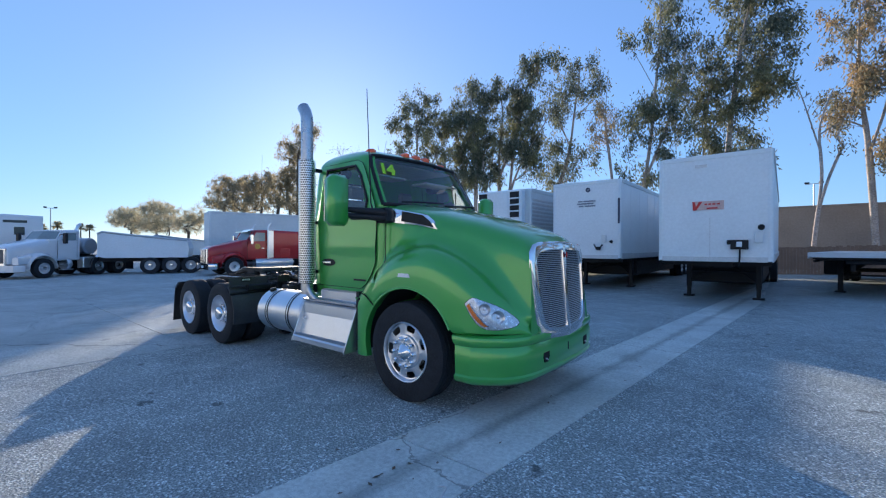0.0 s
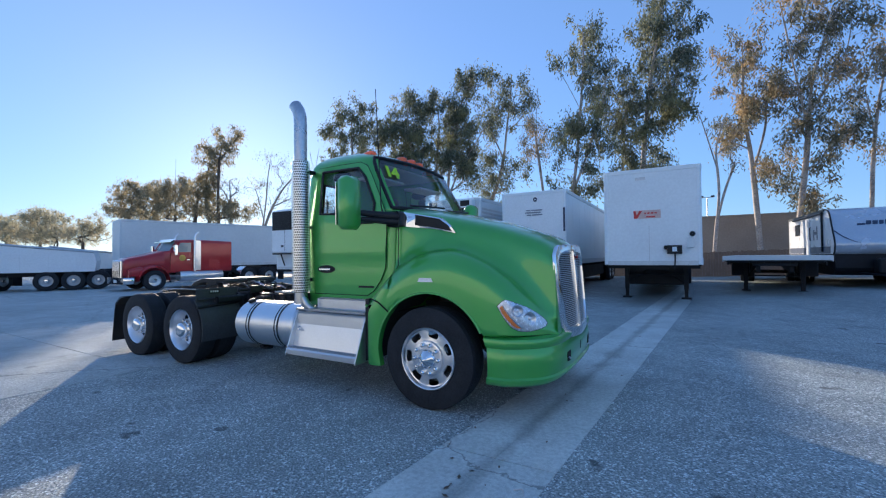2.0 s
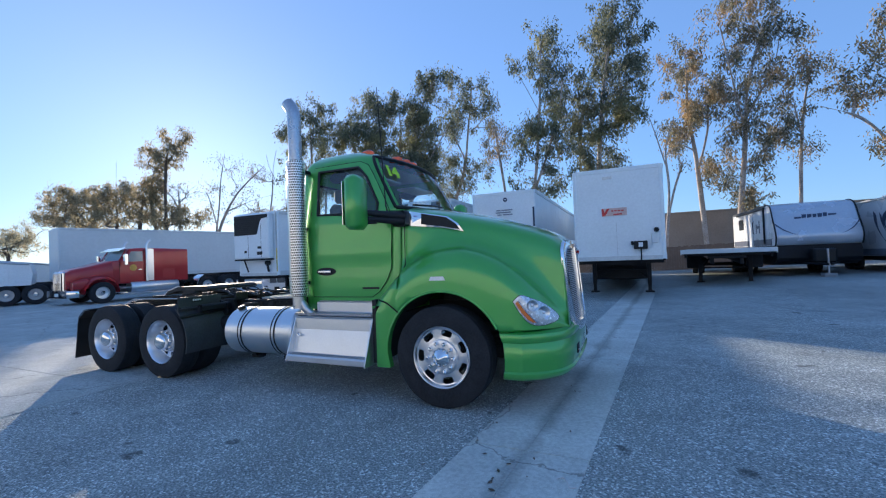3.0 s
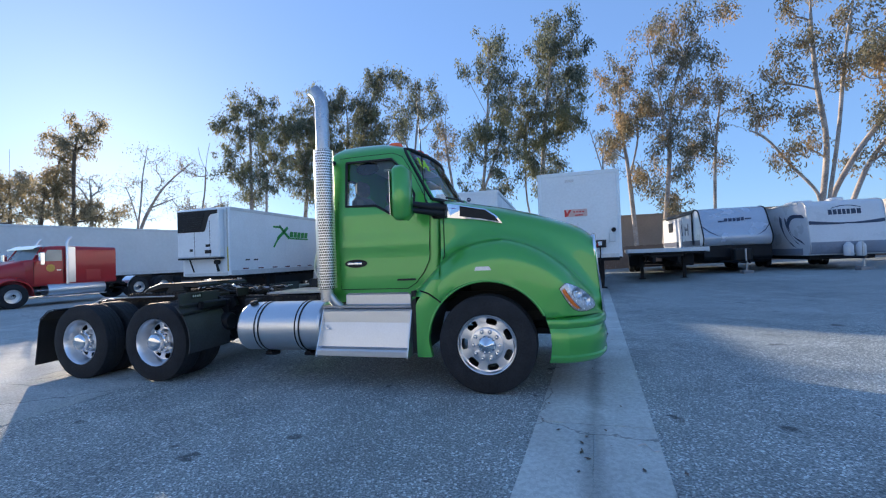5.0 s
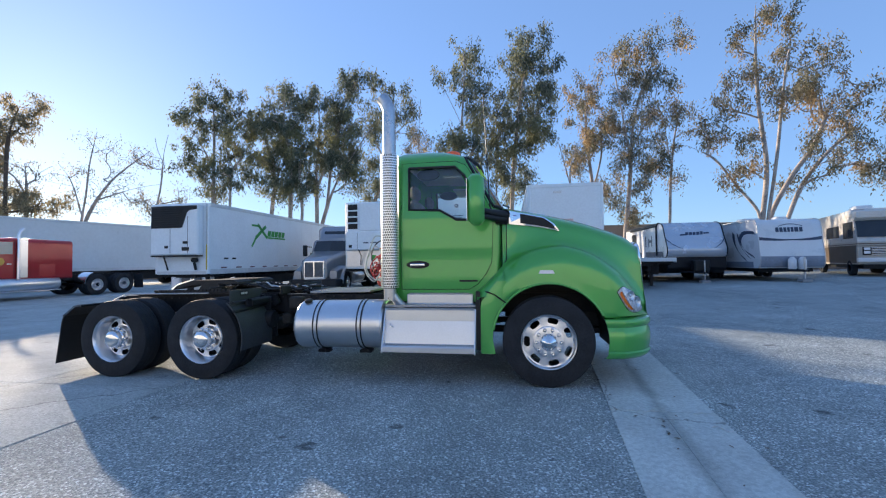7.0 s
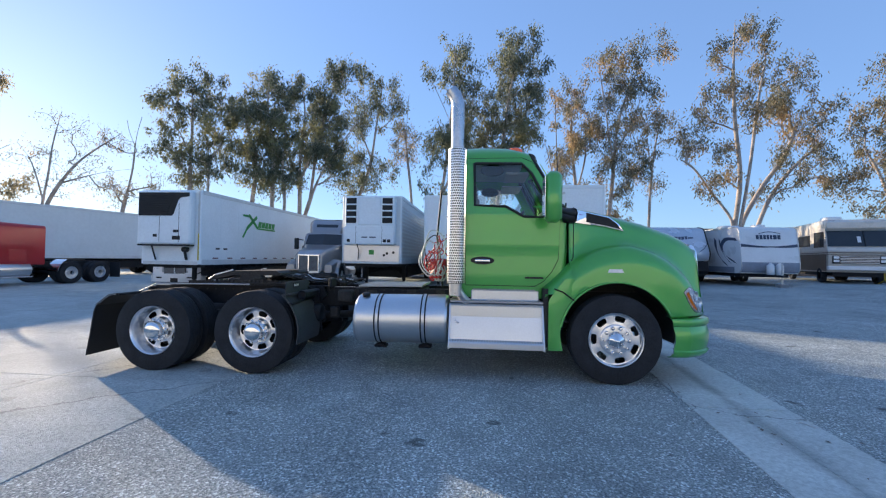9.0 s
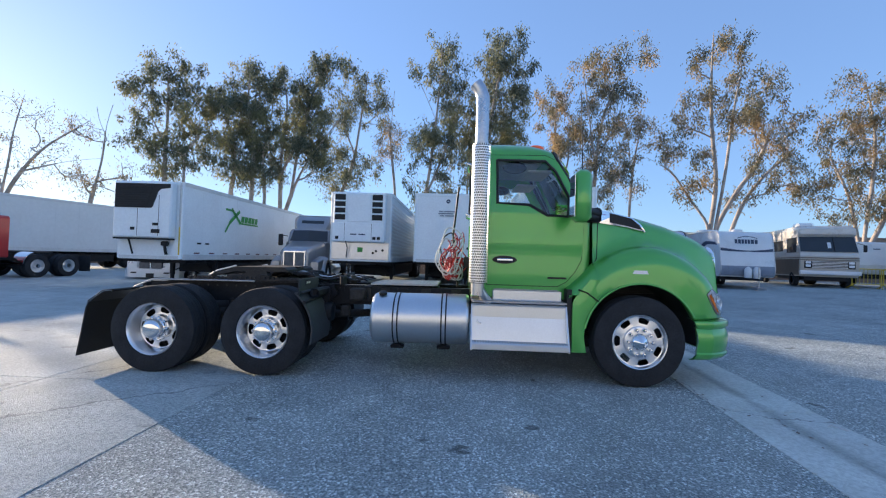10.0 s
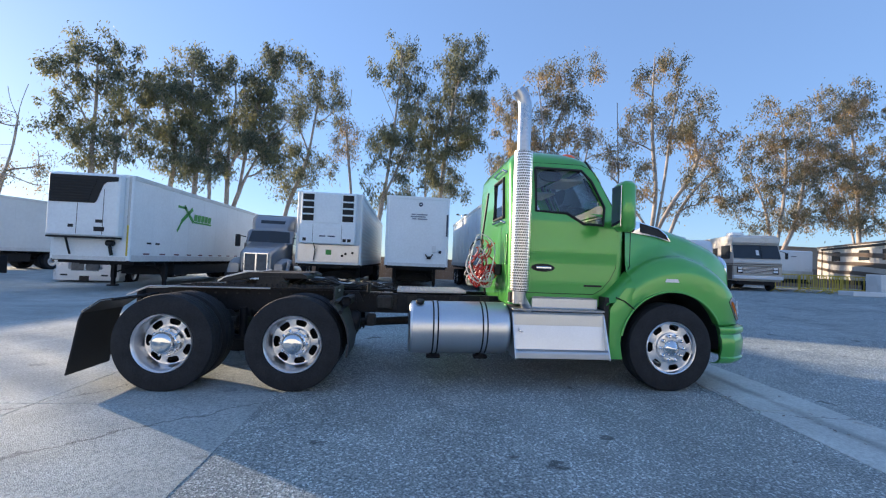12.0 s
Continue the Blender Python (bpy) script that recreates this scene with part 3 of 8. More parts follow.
# ---- trailers ----
def van_trailer(label, at, length, z0=1.2, z1=4.1, w=2.6, skin=None, group="parked trailers", ribs=False, legs_y=2.6, side_skin=None):
    """A box trailer: nose at y = 0, its length along +y, standing on z = 0."""
    skin = skin or WHITE
    h = w / 2
    tr = thing("semi_trailer", label, "trailer", at, group)
    part("body", Shape().box(-h + 0.012, h - 0.012, 0.012, length, z0 + 0.05, z1 - 0.02, 0.03), skin, tr)
    for sx in (-1, 1):
        part("corner_post", Shape().tube([(sx * (h - 0.07), 0.07, z0 + 0.02), (sx * (h - 0.07), 0.07, z1 - 0.01)], 0.074, 14), skin, tr, smooth=40)
        part("bottom_rail", Shape().box(sx * h - 0.02, sx * h + 0.02, 0.1, length, z0, z0 + 0.2, 0.006), RAIL_T, tr)
        part("top_rail", Shape().box(sx * h - 0.018, sx * h + 0.018, 0.1, length, z1 - 0.14, z1 + 0.005, 0.006), RAIL_T, tr)
        leg = part("landing_leg", Shape().box(sx * 0.92 - 0.07, sx * 0.92 + 0.07, legs_y - 0.08, legs_y + 0.08, 0.32, z0, 0.01).box(sx * 0.92 - 0.055, sx * 0.92 + 0.055, legs_y - 0.06, legs_y + 0.06, 0.05, 0.4, 0.005), BLACK, tr)
        part("foot", Shape().box(sx * 0.92 - 0.15, sx * 0.92 + 0.15, legs_y - 0.13, legs_y + 0.13, 0.0, 0.06, 0.01), BLACK, leg)
    part("front_sill", Shape().box(-h + 0.1, h - 0.1, -0.012, 0.05, z0, z0 + 0.13, 0.006), RAIL_T, tr)
    part("front_header", Shape().box(-h + 0.1, h - 0.1, -0.008, 0.05, z1 - 0.12, z1, 0.006), skin, tr)
    part("leg_brace", Shape().tube([(-0.9, legs_y, 0.85), (0.9, legs_y, 0.85)], 0.03, 8).tube([(-0.9, legs_y, 0.5), (0, legs_y + 0.5, z0)], 0.025, 8).tube([(0.9, legs_y, 0.5), (0, legs_y + 0.5, z0)], 0.025, 8), BLACK, tr)
    fl = Shape().box(-h + 0.03, h - 0.03, 0.05, length - 0.05, z0 - 0.03, z0 + 0.05)
    for k in range(int(length / 0.6)):
        fl.box(-h + 0.05, h - 0.05, 0.3 + 0.6 * k, 0.36 + 0.6 * k, z0 - 0.11, z0 - 0.03)
    fl.box(-0.45, 0.45, 0.25, 1.3, z0 - 0.14, z0 - 0.03)
    part("floor_frame", fl, BLACK, tr)
    for y in (length - 3.0, length - 1.75):
        wheel_pair(tr, h - 0.03, y, 0.5)
    part("bogie", Shape().box(-0.55, -0.4, length - 3.9, length - 0.9, 0.75, z0 - 0.05, 0.01).box(0.4, 0.55, length - 3.9, length - 0.9, 0.75, z0 - 0.05, 0.01), BLACK, tr)
    for sx in (-1, 1):
        part("mud_flap", Shape().box(sx * 0.95 - 0.3, sx * 0.95 + 0.3, length - 0.95, length - 0.94, 0.25, 0.95), RUBBER, tr)
    # one dark box stands in for the gear and the shade under the floor
    part("side_guard", Shape().box(-1.0, 1.0, legs_y + 0.5, length - 4.0, 0.45, z0 - 0.12, 0.03), BLACK, tr, "dark box standing for underfloor gear and the shade there")
    if ribs:
        rb = Shape()
        for k in range(int((z1 - z0 - 0.5) / 0.16)):
            z = z0 + 0.28 + 0.16 * k
            rb.prism([(h - 0.02, z), (h - 0.004, z + 0.02), (h - 0.004, z + 0.09), (h - 0.02, z + 0.11)], "y", 0.16, length - 0.1)
        part("side_ribs", rb, RIB, tr, "corrugated bare metal side skin")
    if not ribs:
        for k in range(int(length / 1.22)):
            for sx in (-1, 1):
                part("side_seam", Shape().box(sx * h - 0.014, sx * (h - 0.009), 1.2 + 1.22 * k, 1.23 + 1.22 * k, z0 + 0.2, z1 - 0.14), skin, tr)
    return tr


def bars(parent, rows, material, x, z, w, h, y=-0.004, label="", depth=0.006):
    """Rows of short bars that stand for writing: rows of (start, end, level) in parts of w and h."""
    s = Shape()
    for a, b, k in rows:
        s.box(x + a * w, x + b * w, y - depth, y, z + k * h, z + (k + 0.16) * h)
    return part("lettering", s, material, parent, label)


# the trailer with the red mark
voss = van_trailer("white box trailer with a red and orange sign on its nose", pose(1.515, 9.0, 0), 14.6, 1.22, 4.11, 2.6)
part("sign", Shape().box(-0.45, 0.27, -0.012, 0.012, 2.62, 2.86), ORANGE_DECAL, voss, "faded orange sign")
part("sign_mark", Shape().prism([(-0.44, 2.62), (-0.36, 2.62), (-0.22, 2.85), (-0.30, 2.85), (-0.37, 2.72), (-0.40, 2.85), (-0.46, 2.85)], "y", -0.018, -0.013), RED_DECAL, voss, "red letter-like mark")
bars(voss, [(0.0, 0.12, 0.55), (0.17, 0.3, 0.55), (0.36, 0.5, 0.55), (0.56, 0.7, 0.55), (0.1, 0.6, 0.1)], RED_DECAL, -0.17, 2.62, 0.5, 0.24, -0.013)
part("airline_box", Shape().box(0.42, 0.80, -0.12, 0.0, 1.55, 1.80, 0.01).box(0.34, 0.42, -0.1, -0.02, 1.68, 1.8, 0.02), DARKG, voss, "dark airline connection box")
part("socket", Shape().box(0.55, 0.67, -0.135, -0.121, 1.62, 1.75), WHITE, voss)
part("cable", Shape().tube([(0.62, -0.06, 1.55), (0.62, -0.07, 1.35), (0.60, -0.05, 1.1)], 0.02, 8), BLACK, voss)
part("document_box", Shape().box(0.92, 1.1, -0.06, 0.0, 1.72, 2.02, 0.01), WHITE_B, voss, "white document box")
part("knob", Shape().lathe([(-0.07, 0.001), (-0.07, 0.06), (-0.02, 0.075), (0, 0.05)], 16, (1.06, 0, 2.12)), BLACK, voss)
part("logo_plate", Shape().box(-0.4, -0.12, -0.016, 0.0, 3.78, 3.86), RAIL, voss)
part("nose_door", Shape().box(-0.05, -0.04, -0.004, 0.0, 1.35, 2.4), RAIL, voss)

# the trailer with the faded blue lettering
ge = van_trailer("white box trailer with faded blue lettering on its nose", pose(-2.69, 11.0, 0), 14.6, 1.19, 4.04, 2.56)
part("round_mark", Shape().lathe([(-0.014, 0.001), (-0.014, 0.085), (0.0, 0.085)], 20, (0.10, 0, 3.72)), NAVY, ge, "small round dark mark")
part("round_mark_bar", Shape().box(0.06, 0.14, -0.02, -0.0145, 3.71, 3.735), WHITE, ge)
bars(ge, [(0.05, 0.3, 0.6), (0.35, 1.0, 0.6), (0.0, 0.9, 0.3), (0.1, 0.35, 0.0), (0.42, 1.0, 0.0)], BLUE_DECAL, -0.3, 3.1, 0.68, 0.3, -0.013)
part("edge_lettering", Shape().box(1.17, 1.24, -0.016, -0.0, 2.45, 3.35), NAVY, ge, "dark vertical band of unreadable characters")
part("document_box", Shape().box(0.62, 0.78, -0.06, 0.0, 1.78, 2.05, 0.01), WHITE_B, ge)
part("knob", Shape().lathe([(-0.07, 0.001), (-0.07, 0.05), (-0.02, 0.06), (0, 0.05)], 16, (0.95, 0, 1.8)), BLACK, ge)
part("air_couplings", Shape().tube([(0.35, -0.05, 1.7), (0.45, -0.09, 1.55), (0.55, -0.09, 1.55), (0.65, -0.05, 1.7)], 0.025, 8).box(0.42, 0.58, -0.1, 0.0, 1.5, 1.62, 0.02), DARKG, ge)

# the trailer with the louvred cooling unit
tk = van_trailer("white refrigerated trailer with ribbed metal sides", pose(-6.2, 11.0, 0), 14.6, 1.14, 4.0, 2.56, WHITE_B, ribs=True)
unit = part("cooling_unit", Shape().box(-1.06, 1.06, -0.42, 0.0, 1.93, 3.95, 0.06).box(-1.04, 1.04, -0.46, -0.42, 1.95, 2.70, 0.03).box(-0.46, 0.46, -0.45, -0.42, 2.75, 3.9, 0.02), WHITE, tk, "white louvred cooling unit")
for sx in (-1, 1):
    part("vent", Shape().box(sx * 0.76 - 0.21, sx * 0.76 + 0.21, -0.432, -0.421, 2.82, 3.86), DARKG, unit)
    for k in range(3):
        part("louvre", Shape().box(sx * 0.76 - 0.23, sx * 0.76 + 0.23, -0.49, -0.43, 3.04 + 0.26 * k, 3.10 + 0.26 * k, 0.01), WHITE, unit)
    part("panel_gap", Shape().box(sx * 0.55 - 0.006, sx * 0.55 + 0.006, -0.463, -0.459, 1.98, 2.68), SEAM, unit)
part("lower_nose_panel", Shape().box(-1.2, 1.2, -0.03, 0.0, 1.22, 1.92, 0.01), RIB, tk, "bare metal lower nose panel")
part("cable", Shape().tube([(-0.5, -0.44, 1.95), (-0.48, -0.2, 1.7), (-0.55, -0.08, 1.3)], 0.02, 8), BLACK, tk)
part("green_sticker", Shape().box(-0.1, 0.12, -0.036, -0.031, 1.52, 1.72), GRN_DECAL, tk)
bars(unit, [(0.0, 0.4, 0.3), (0.55, 1.0, 0.3)], NAVY, -0.3, 2.12, 0.6, 0.3, -0.46)
for x in (-0.92, 0.6, 0.78):
    part("gauge", Shape().box(x, x + 0.13, -0.475, -0.46, 2.03, 2.15), DARKG, unit)
for cx, cz in ((0.55, 1.5), (0.68, 1.58), (0.95, 1.62)):
    part("coupling", Shape().lathe([(-0.07, 0.001), (-0.07, 0.05), (0.02, 0.06)], 12, (cx, 0, cz)), DARKG, tk)

# the trailer with the green wordmark
xt = van_trailer("white refrigerated trailer with a green wordmark on its side", pose(-13.29, 8.5, 0), 14.0, 1.02, 3.84, 2.4)
unit = part("cooling_unit", Shape().box(-1.12, 1.0, -0.32, 0.0, 1.78, 3.77, 0.05), WHITE, xt, "white cooling unit with a black grille")
part("grille_panel", Shape().prism([(-1.04, 2.84), (0.28, 2.84), (0.34, 2.90), (0.52, 3.42), (0.62, 3.52), (0.96, 3.56), (0.96, 3.70), (-1.04, 3.70)], "y", -0.345, -0.318), DARKG, unit, "black louvred grille")
for k in range(9):
    part("slat", Shape().box(-0.98, 0.12 + 0.03 * k, -0.372, -0.345, 2.90 + 0.085 * k, 2.94 + 0.085 * k, 0.006), TRIM, unit)
part("door_gap", Shape().box(-0.22, -0.205, -0.324, -0.319, 1.85, 2.82), SEAM, unit)
part("side_gap", Shape().box(0.55, 0.565, -0.324, -0.319, 1.85, 3.3), SEAM, unit)
for x0, x1, z0, z1 in ((0.35, 0.55, 2.22, 2.32), (0.31, 0.62, 1.95, 2.09), (-0.45, -0.3, 2.05, 2.15)):
    part("gauge", Shape().box(x0, x1, -0.335, -0.321, z0, z1), DARKG, unit)
part("unit_foot", Shape().box(-1.1, 0.96, -0.3, 0.0, 1.72, 1.775).tube([(-0.55, -0.25, 1.72), (-0.55, -0.05, 1.2)], 0.03, 8), DARKG, xt)
part("fuel_line", Shape().box(0.55, 0.8, -0.2, 0.0, 1.5, 1.68, 0.05).tube([(0.68, -0.12, 1.5), (0.72, -0.08, 1.2)], 0.05, 8), DARKG, xt)
part("corner_strip", Shape().box(1.09, 1.16, -0.012, 0.02, 2.2, 3.8), RAIL, xt)
part("yellow_strip", Shape().box(1.10, 1.15, -0.014, 0.02, 1.2, 2.2), YELLOW, xt)
# the side wordmark: a long figure of strokes
mark = Shape()
def stroke(y0, z0, y1, z1, w):
    d = Vector((y1 - y0, z1 - z0)).normalized()
    n = Vector((-d.y, d.x)) * w / 2
    mark.prism([(y0 + n.x, z0 + n.y), (y1 + n.x, z1 + n.y), (y1 - n.x, z1 - n.y), (y0 - n.x, z0 - n.y)], "x", 1.202, 1.212)
for st in ((2.75, 3.18, 3.35, 3.18, 0.09), (3.05, 2.62, 3.85, 3.2, 0.15), (3.2, 3.25, 3.95, 2.65, 0.13), (2.75, 2.2, 3.1, 2.66, 0.09), (4.0, 2.66, 5.55, 2.66, 0.07)):
    stroke(*st)
for k in range(5):
    y = 3.98 + 0.31 * k
    mark.prism([(y, 2.72), (y + 0.25, 2.72), (y + 0.31, 3.0), (y + 0.06, 3.0)], "x", 1.202, 1.212)
part("wordmark", mark, GRN_DECAL, xt, "green stylised wordmark, not readable")
for y in (0.9, 1.4):
    part("side_marker", Shape().box(1.202, 1.21, y, y + 0.25, 1.62, 1.68), DARKG, xt)

for k in range(13):
    part("reflective_strip", Shape().box(1.2205, 1.2235, 0.7 + 0.95 * k, 1.05 + 0.95 * k, 1.25, 1.30), DARK_RED, xt)

# the long trailer behind the red truck
van_trailer("long plain white box trailer behind the red truck", pose(-29.2, 7.94, 0, 0, 0, -14), 17.3, 1.07, 4.09, 2.6, WHITE_B, legs_y=2.8)


def end_dump(at):
    d = thing("dump_trailer", "white end-dump trailer with a sloping tub", "trailer", at, "parked trailers")
    tub = Shape()
    pr = [(2.0, 1.05), (2.0, 2.3), (2.2, 2.42), (3.9, 2.22), (6.3, 1.98), (6.42, 1.5), (6.35, 0.95), (2.3, 0.95)]
    tub.prism(pr, "x", -1.2, 1.2)
    part("tub", tub, WHITE, d)
    for sx in (-1, 1):
        part("top_rail", Shape().tube([(sx * 1.2, 2.0, 2.3), (sx * 1.2, 2.2, 2.42), (sx * 1.2, 3.9, 2.22), (sx * 1.2, 6.3, 1.98)], 0.06, 8), RAIL, d)
        part("frame_rail", Shape().box(sx * 0.45 - 0.06, sx * 0.45 + 0.06, -0.6, 7.0, 0.72, 0.95, 0.01), BLACK, d)
    for k in range(4):
        for sx in (-1, 1):
            part("side_stake", Shape().box(sx * 1.2 - 0.012, sx * 1.2 + 0.012, 2.4 + 1.05 * k, 2.45 + 1.05 * k, 0.97, 1.9, 0.004), WHITE, d)
    for y in (4.45, 5.5, 6.5):
        wheel_pair(d, 1.2, y, 0.5, metal=TREAD)
    return d


def loft(sections, n=5):
    """Rounded box sections along y: (y, half width, low z, high z, corner radius)."""
    rings = []
    for y, w, z0, z1, r in sections:
        ring = []
        for cx, cz, a0 in ((w - r, z1 - r, 0), (-w + r, z1 - r, 90), (-w + r, z0 + r * 0.5, 180), (w - r, z0 + r * 0.5, 270)):
            rz = r if a0 < 180 else r * 0.5
            for k in range(n):
                a = radians(a0 + 90 * k / (n - 1))
                ring.append((cx + r * math.cos(a), y, cz + rz * math.sin(a)))
        rings.append(ring)
    return Shape().rings(rings, True, True)


def tractor(label, at, paint, sleeper=1.9, roof=2.65, cap=0.0, stacks=True, tanks=True, hood_len=2.0):
    """A parked tractor that looks along -y; its bumper stands at y = 0."""
    t = thing("semi_truck", label, "truck", at, "parked trucks")
    hl = hood_len
    hood = part("hood", loft([(0.12, 0.55, 0.72, 1.45, 0.16), (0.3, 0.66, 0.7, 1.60, 0.2), (1.0, 0.76, 0.7, 1.76, 0.24), (hl + 0.1, 0.86, 0.7, 1.98, 0.26)]), paint, t, smooth=40)
    part("grille", Shape().box(-0.48, 0.48, 0.04, 0.16, 0.56, 1.52, 0.04), CHROME, t, "chrome grille")
    if paint is RED:
        part("grille_backing", Shape().box(-0.41, 0.41, 0.025, 0.041, 0.62, 1.42), DARKG, t)
        for k in range(7):
            part("grille_bar", Shape().box(-0.40 + 0.123 * k, -0.345 + 0.123 * k, -0.005, 0.03, 0.6, 1.44, 0.01), CHROME, t)
    else:
        for sx in (-1, 1):
            part("grille_mesh", Shape().box(sx * 0.22 - 0.19, sx * 0.22 + 0.19, 0.02, 0.041, 0.78, 1.44, 0.008), MESH_D, t, "dark mesh panel")
    part("bumper", loft([(-0.02, 1.0, 0.35, 0.68, 0.08), (0.12, 1.16, 0.35, 0.68, 0.08), (0.35, 1.2, 0.36, 0.68, 0.08)]), CHROME if paint is RED else (TRIM if paint is SILVER else paint), t, smooth=40)
    part("licence_plate", Shape().box(-0.16, 0.16, -0.035, -0.021, 0.42, 0.56), WHITE, t)
    for sx in (-1, 1):
        f = Shape()
        rings = []
        for k in range(15):
            a = math.pi * k / 14
            y, z = 1.25 - 0.68 * math.cos(a), 0.52 + 0.66 * math.sin(a)
            rings.append([(sx * 0.7, y, z + 0.12), (sx * 1.05, y, z + 0.10), (sx * 1.19, y, z), (sx * 1.19, y, z - 0.05), (sx * 1.14, y, z - 0.06), (sx * 0.7, y, z - 0.05)])
        f.rings(rings, True, True)
        part("fender", f, paint, t, smooth=50)
        part("headlight", loft([(0.28, 0.13, 0.86, 1.02, 0.05), (0.55, 0.16, 0.88, 1.08, 0.05)]).move(pose(sx * 0.86, 0, 0)), LENS_W if paint is not RED else CHROME, t, smooth=40)
        part("nose_side", loft([(0.22, 0.16, 0.7, 1.05, 0.08), (0.75, 0.26, 0.72, 1.2, 0.1)]).move(pose(sx * 0.82, 0, 0)), paint, t, smooth=40)
        part("mirror", Shape().box(sx * 1.34 - 0.1, sx * 1.34 + 0.1, hl + 0.35, hl + 0.5, 1.75, 2.3, 0.03).tube([(sx * 1.0, hl + 0.4, 2.2), (sx * 1.34, hl + 0.42, 2.25)], 0.02, 8), CHROME if paint is RED else TRIM, t)
    cy = hl + 0.05
    body = [(cy, 0.84, 0.85, 1.96, 0.1), (cy + 0.34, 0.98, 0.85, 2.0, 0.1), (cy + 0.40, 1.0, 0.85, 2.06, 0.1), (cy + 0.72, 1.02, 0.85, roof - 0.03, 0.16), (cy + 1.2, 1.02, 0.85, roof, 0.16), (cy + 1.45, 1.02, 0.85, roof, 0.16)]
    part("cab", loft(body), paint, t, smooth=35)
    pane = PALE_GLASS if paint is not SILVER else DARK_GLASS
    for sx in (-1, 1):
        front = [(0, cy + 0.08, 1.98), (sx * 0.90, cy + 0.27, 1.97), (sx * 0.84, cy + 0.60, roof - 0.10), (0, cy + 0.46, roof - 0.08)]
        back = [(x * 0.98, y + 0.06, z) for x, y, z in front]
        part("windshield", Shape().add(front + back, [(0, 1, 2, 3), (4, 7, 6, 5), (0, 4, 5, 1), (1, 5, 6, 2), (2, 6, 7, 3), (3, 7, 4, 0)]), pane, t)
        part("corner_post", Shape().tube([(sx * 0.91, cy + 0.28, 1.96), (sx * 0.85, cy + 0.61, roof - 0.08)], 0.035, 8), paint, t, smooth=40)
    part("windshield_post", Shape().box(-0.02, 0.02, cy + 0.04, cy + 0.09, 1.95, 2.0), paint, t)
    if paint is RED:
        part("sun_visor", Shape().add([(-0.95, cy + 0.3, roof - 0.12), (0.95, cy + 0.3, roof - 0.12), (0.95, cy + 0.6, roof + 0.02), (-0.95, cy + 0.6, roof + 0.02), (-0.95, cy + 0.3, roof - 0.16), (0.95, cy + 0.3, roof - 0.16)], [(0, 1, 2, 3), (0, 4, 5, 1), (4, 3, 2, 5)]), CHROME if paint is RED else TRIM, t)
    for sx in (-1, 1):
        door = part("door", Shape().box(sx * 1.02, sx * 1.032, cy + 0.25, cy + 1.3, 0.95, 1.92, 0.004), paint, t)
        part("door_window", Shape().prism([(cy + 0.46, 1.90), (cy + 1.25, 1.93), (cy + 1.25, roof - 0.18), (cy + 0.74, roof - 0.18)], "x", sx * 1.005, sx * 1.03), pane, door)
        part("door_seam", Shape().box(sx * 1.028, sx * 1.034, cy + 1.29, cy + 1.305, 0.97, roof - 0.1).box(sx * 1.028, sx * 1.034, cy + 0.24, cy + 0.255, 0.97, 1.9), SEAM, door)
        part("door_handle", Shape().box(sx * 1.032, sx * 1.05, cy + 1.05, cy + 1.2, 1.5, 1.54), CHROME, door)
    sy = cy + 1.47
    if sleeper:
        top = roof + cap
        part("sleeper", loft([(sy, 1.02, 0.85, top - 0.1, 0.18), (sy + 0.3, 1.04, 0.85, top, 0.2), (sy + sleeper, 1.04, 0.85, top - 0.05, 0.14)]), paint, t, smooth=35)
        for sx in (-1, 1):
            if cap:
                part("sleeper_window", Shape().box(sx * 1.04, sx * 1.056, sy + 0.75, sy + 1.2, 2.3, 2.75, 0.004).box(sx * 1.04, sx * 1.056, sy + 0.3, sy + 1.3, 3.0, 3.15, 0.004), DARK_GLASS, t)
            part("sleeper_hatch", Shape().box(sx * 1.04, sx * 1.052, sy + 0.7, sy + 1.3, 1.0, 1.5, 0.004), paint, t)
    if cap:
        part("roof_fairing", loft([(cy + 0.75, 0.7, roof - 0.05, roof + 0.08, 0.06), (cy + 1.1, 0.85, roof - 0.05, roof + cap * 0.75, 0.2), (sy + 0.35, 0.95, roof - 0.05, roof + cap, 0.2)]), paint, t, smooth=40)
        part("fairing_glass", Shape().add([(-0.5, cy + 0.80, roof + 0.14), (0.5, cy + 0.80, roof + 0.14), (0.55, cy + 1.0, roof + cap * 0.58), (-0.55, cy + 1.0, roof + cap * 0.58)], [(0, 1, 2, 3)]), DARK_GLASS, t)
    end = sy + sleeper
    for sx in (-1, 1):
        if stacks:
            st = part("exhaust_pipe", Shape().tube([(sx * 1.1, sy - 0.06, 0.9), (sx * 1.1, sy - 0.06, roof + 0.12), (sx * 1.1, sy + 0.0, roof + 0.28), (sx * 1.1, sy + 0.12, roof + 0.40)], [0.06, 0.05, 0.05, 0.05], 14), CHROME_SOFT, t, smooth=40)
        if tanks:
            part("fuel_tank", Shape().lathe([(hl + 0.75, 0.001), (hl + 0.75, 0.28), (hl + 0.78, 0.3), (end - 0.55, 0.3), (end - 0.52, 0.28), (end - 0.52, 0.001)], 24, (sx * 0.86, 0, 0.66)), ALU, t, smooth=40)
            part("step", Shape().box(sx * 1.02, sx * 1.22, hl + 0.35, end - 0.55, 0.36, 0.4, 0.01).box(sx * 1.0, sx * 1.14, hl + 0.35, end - 0.55, 0.66, 0.69, 0.01), ALU, t)
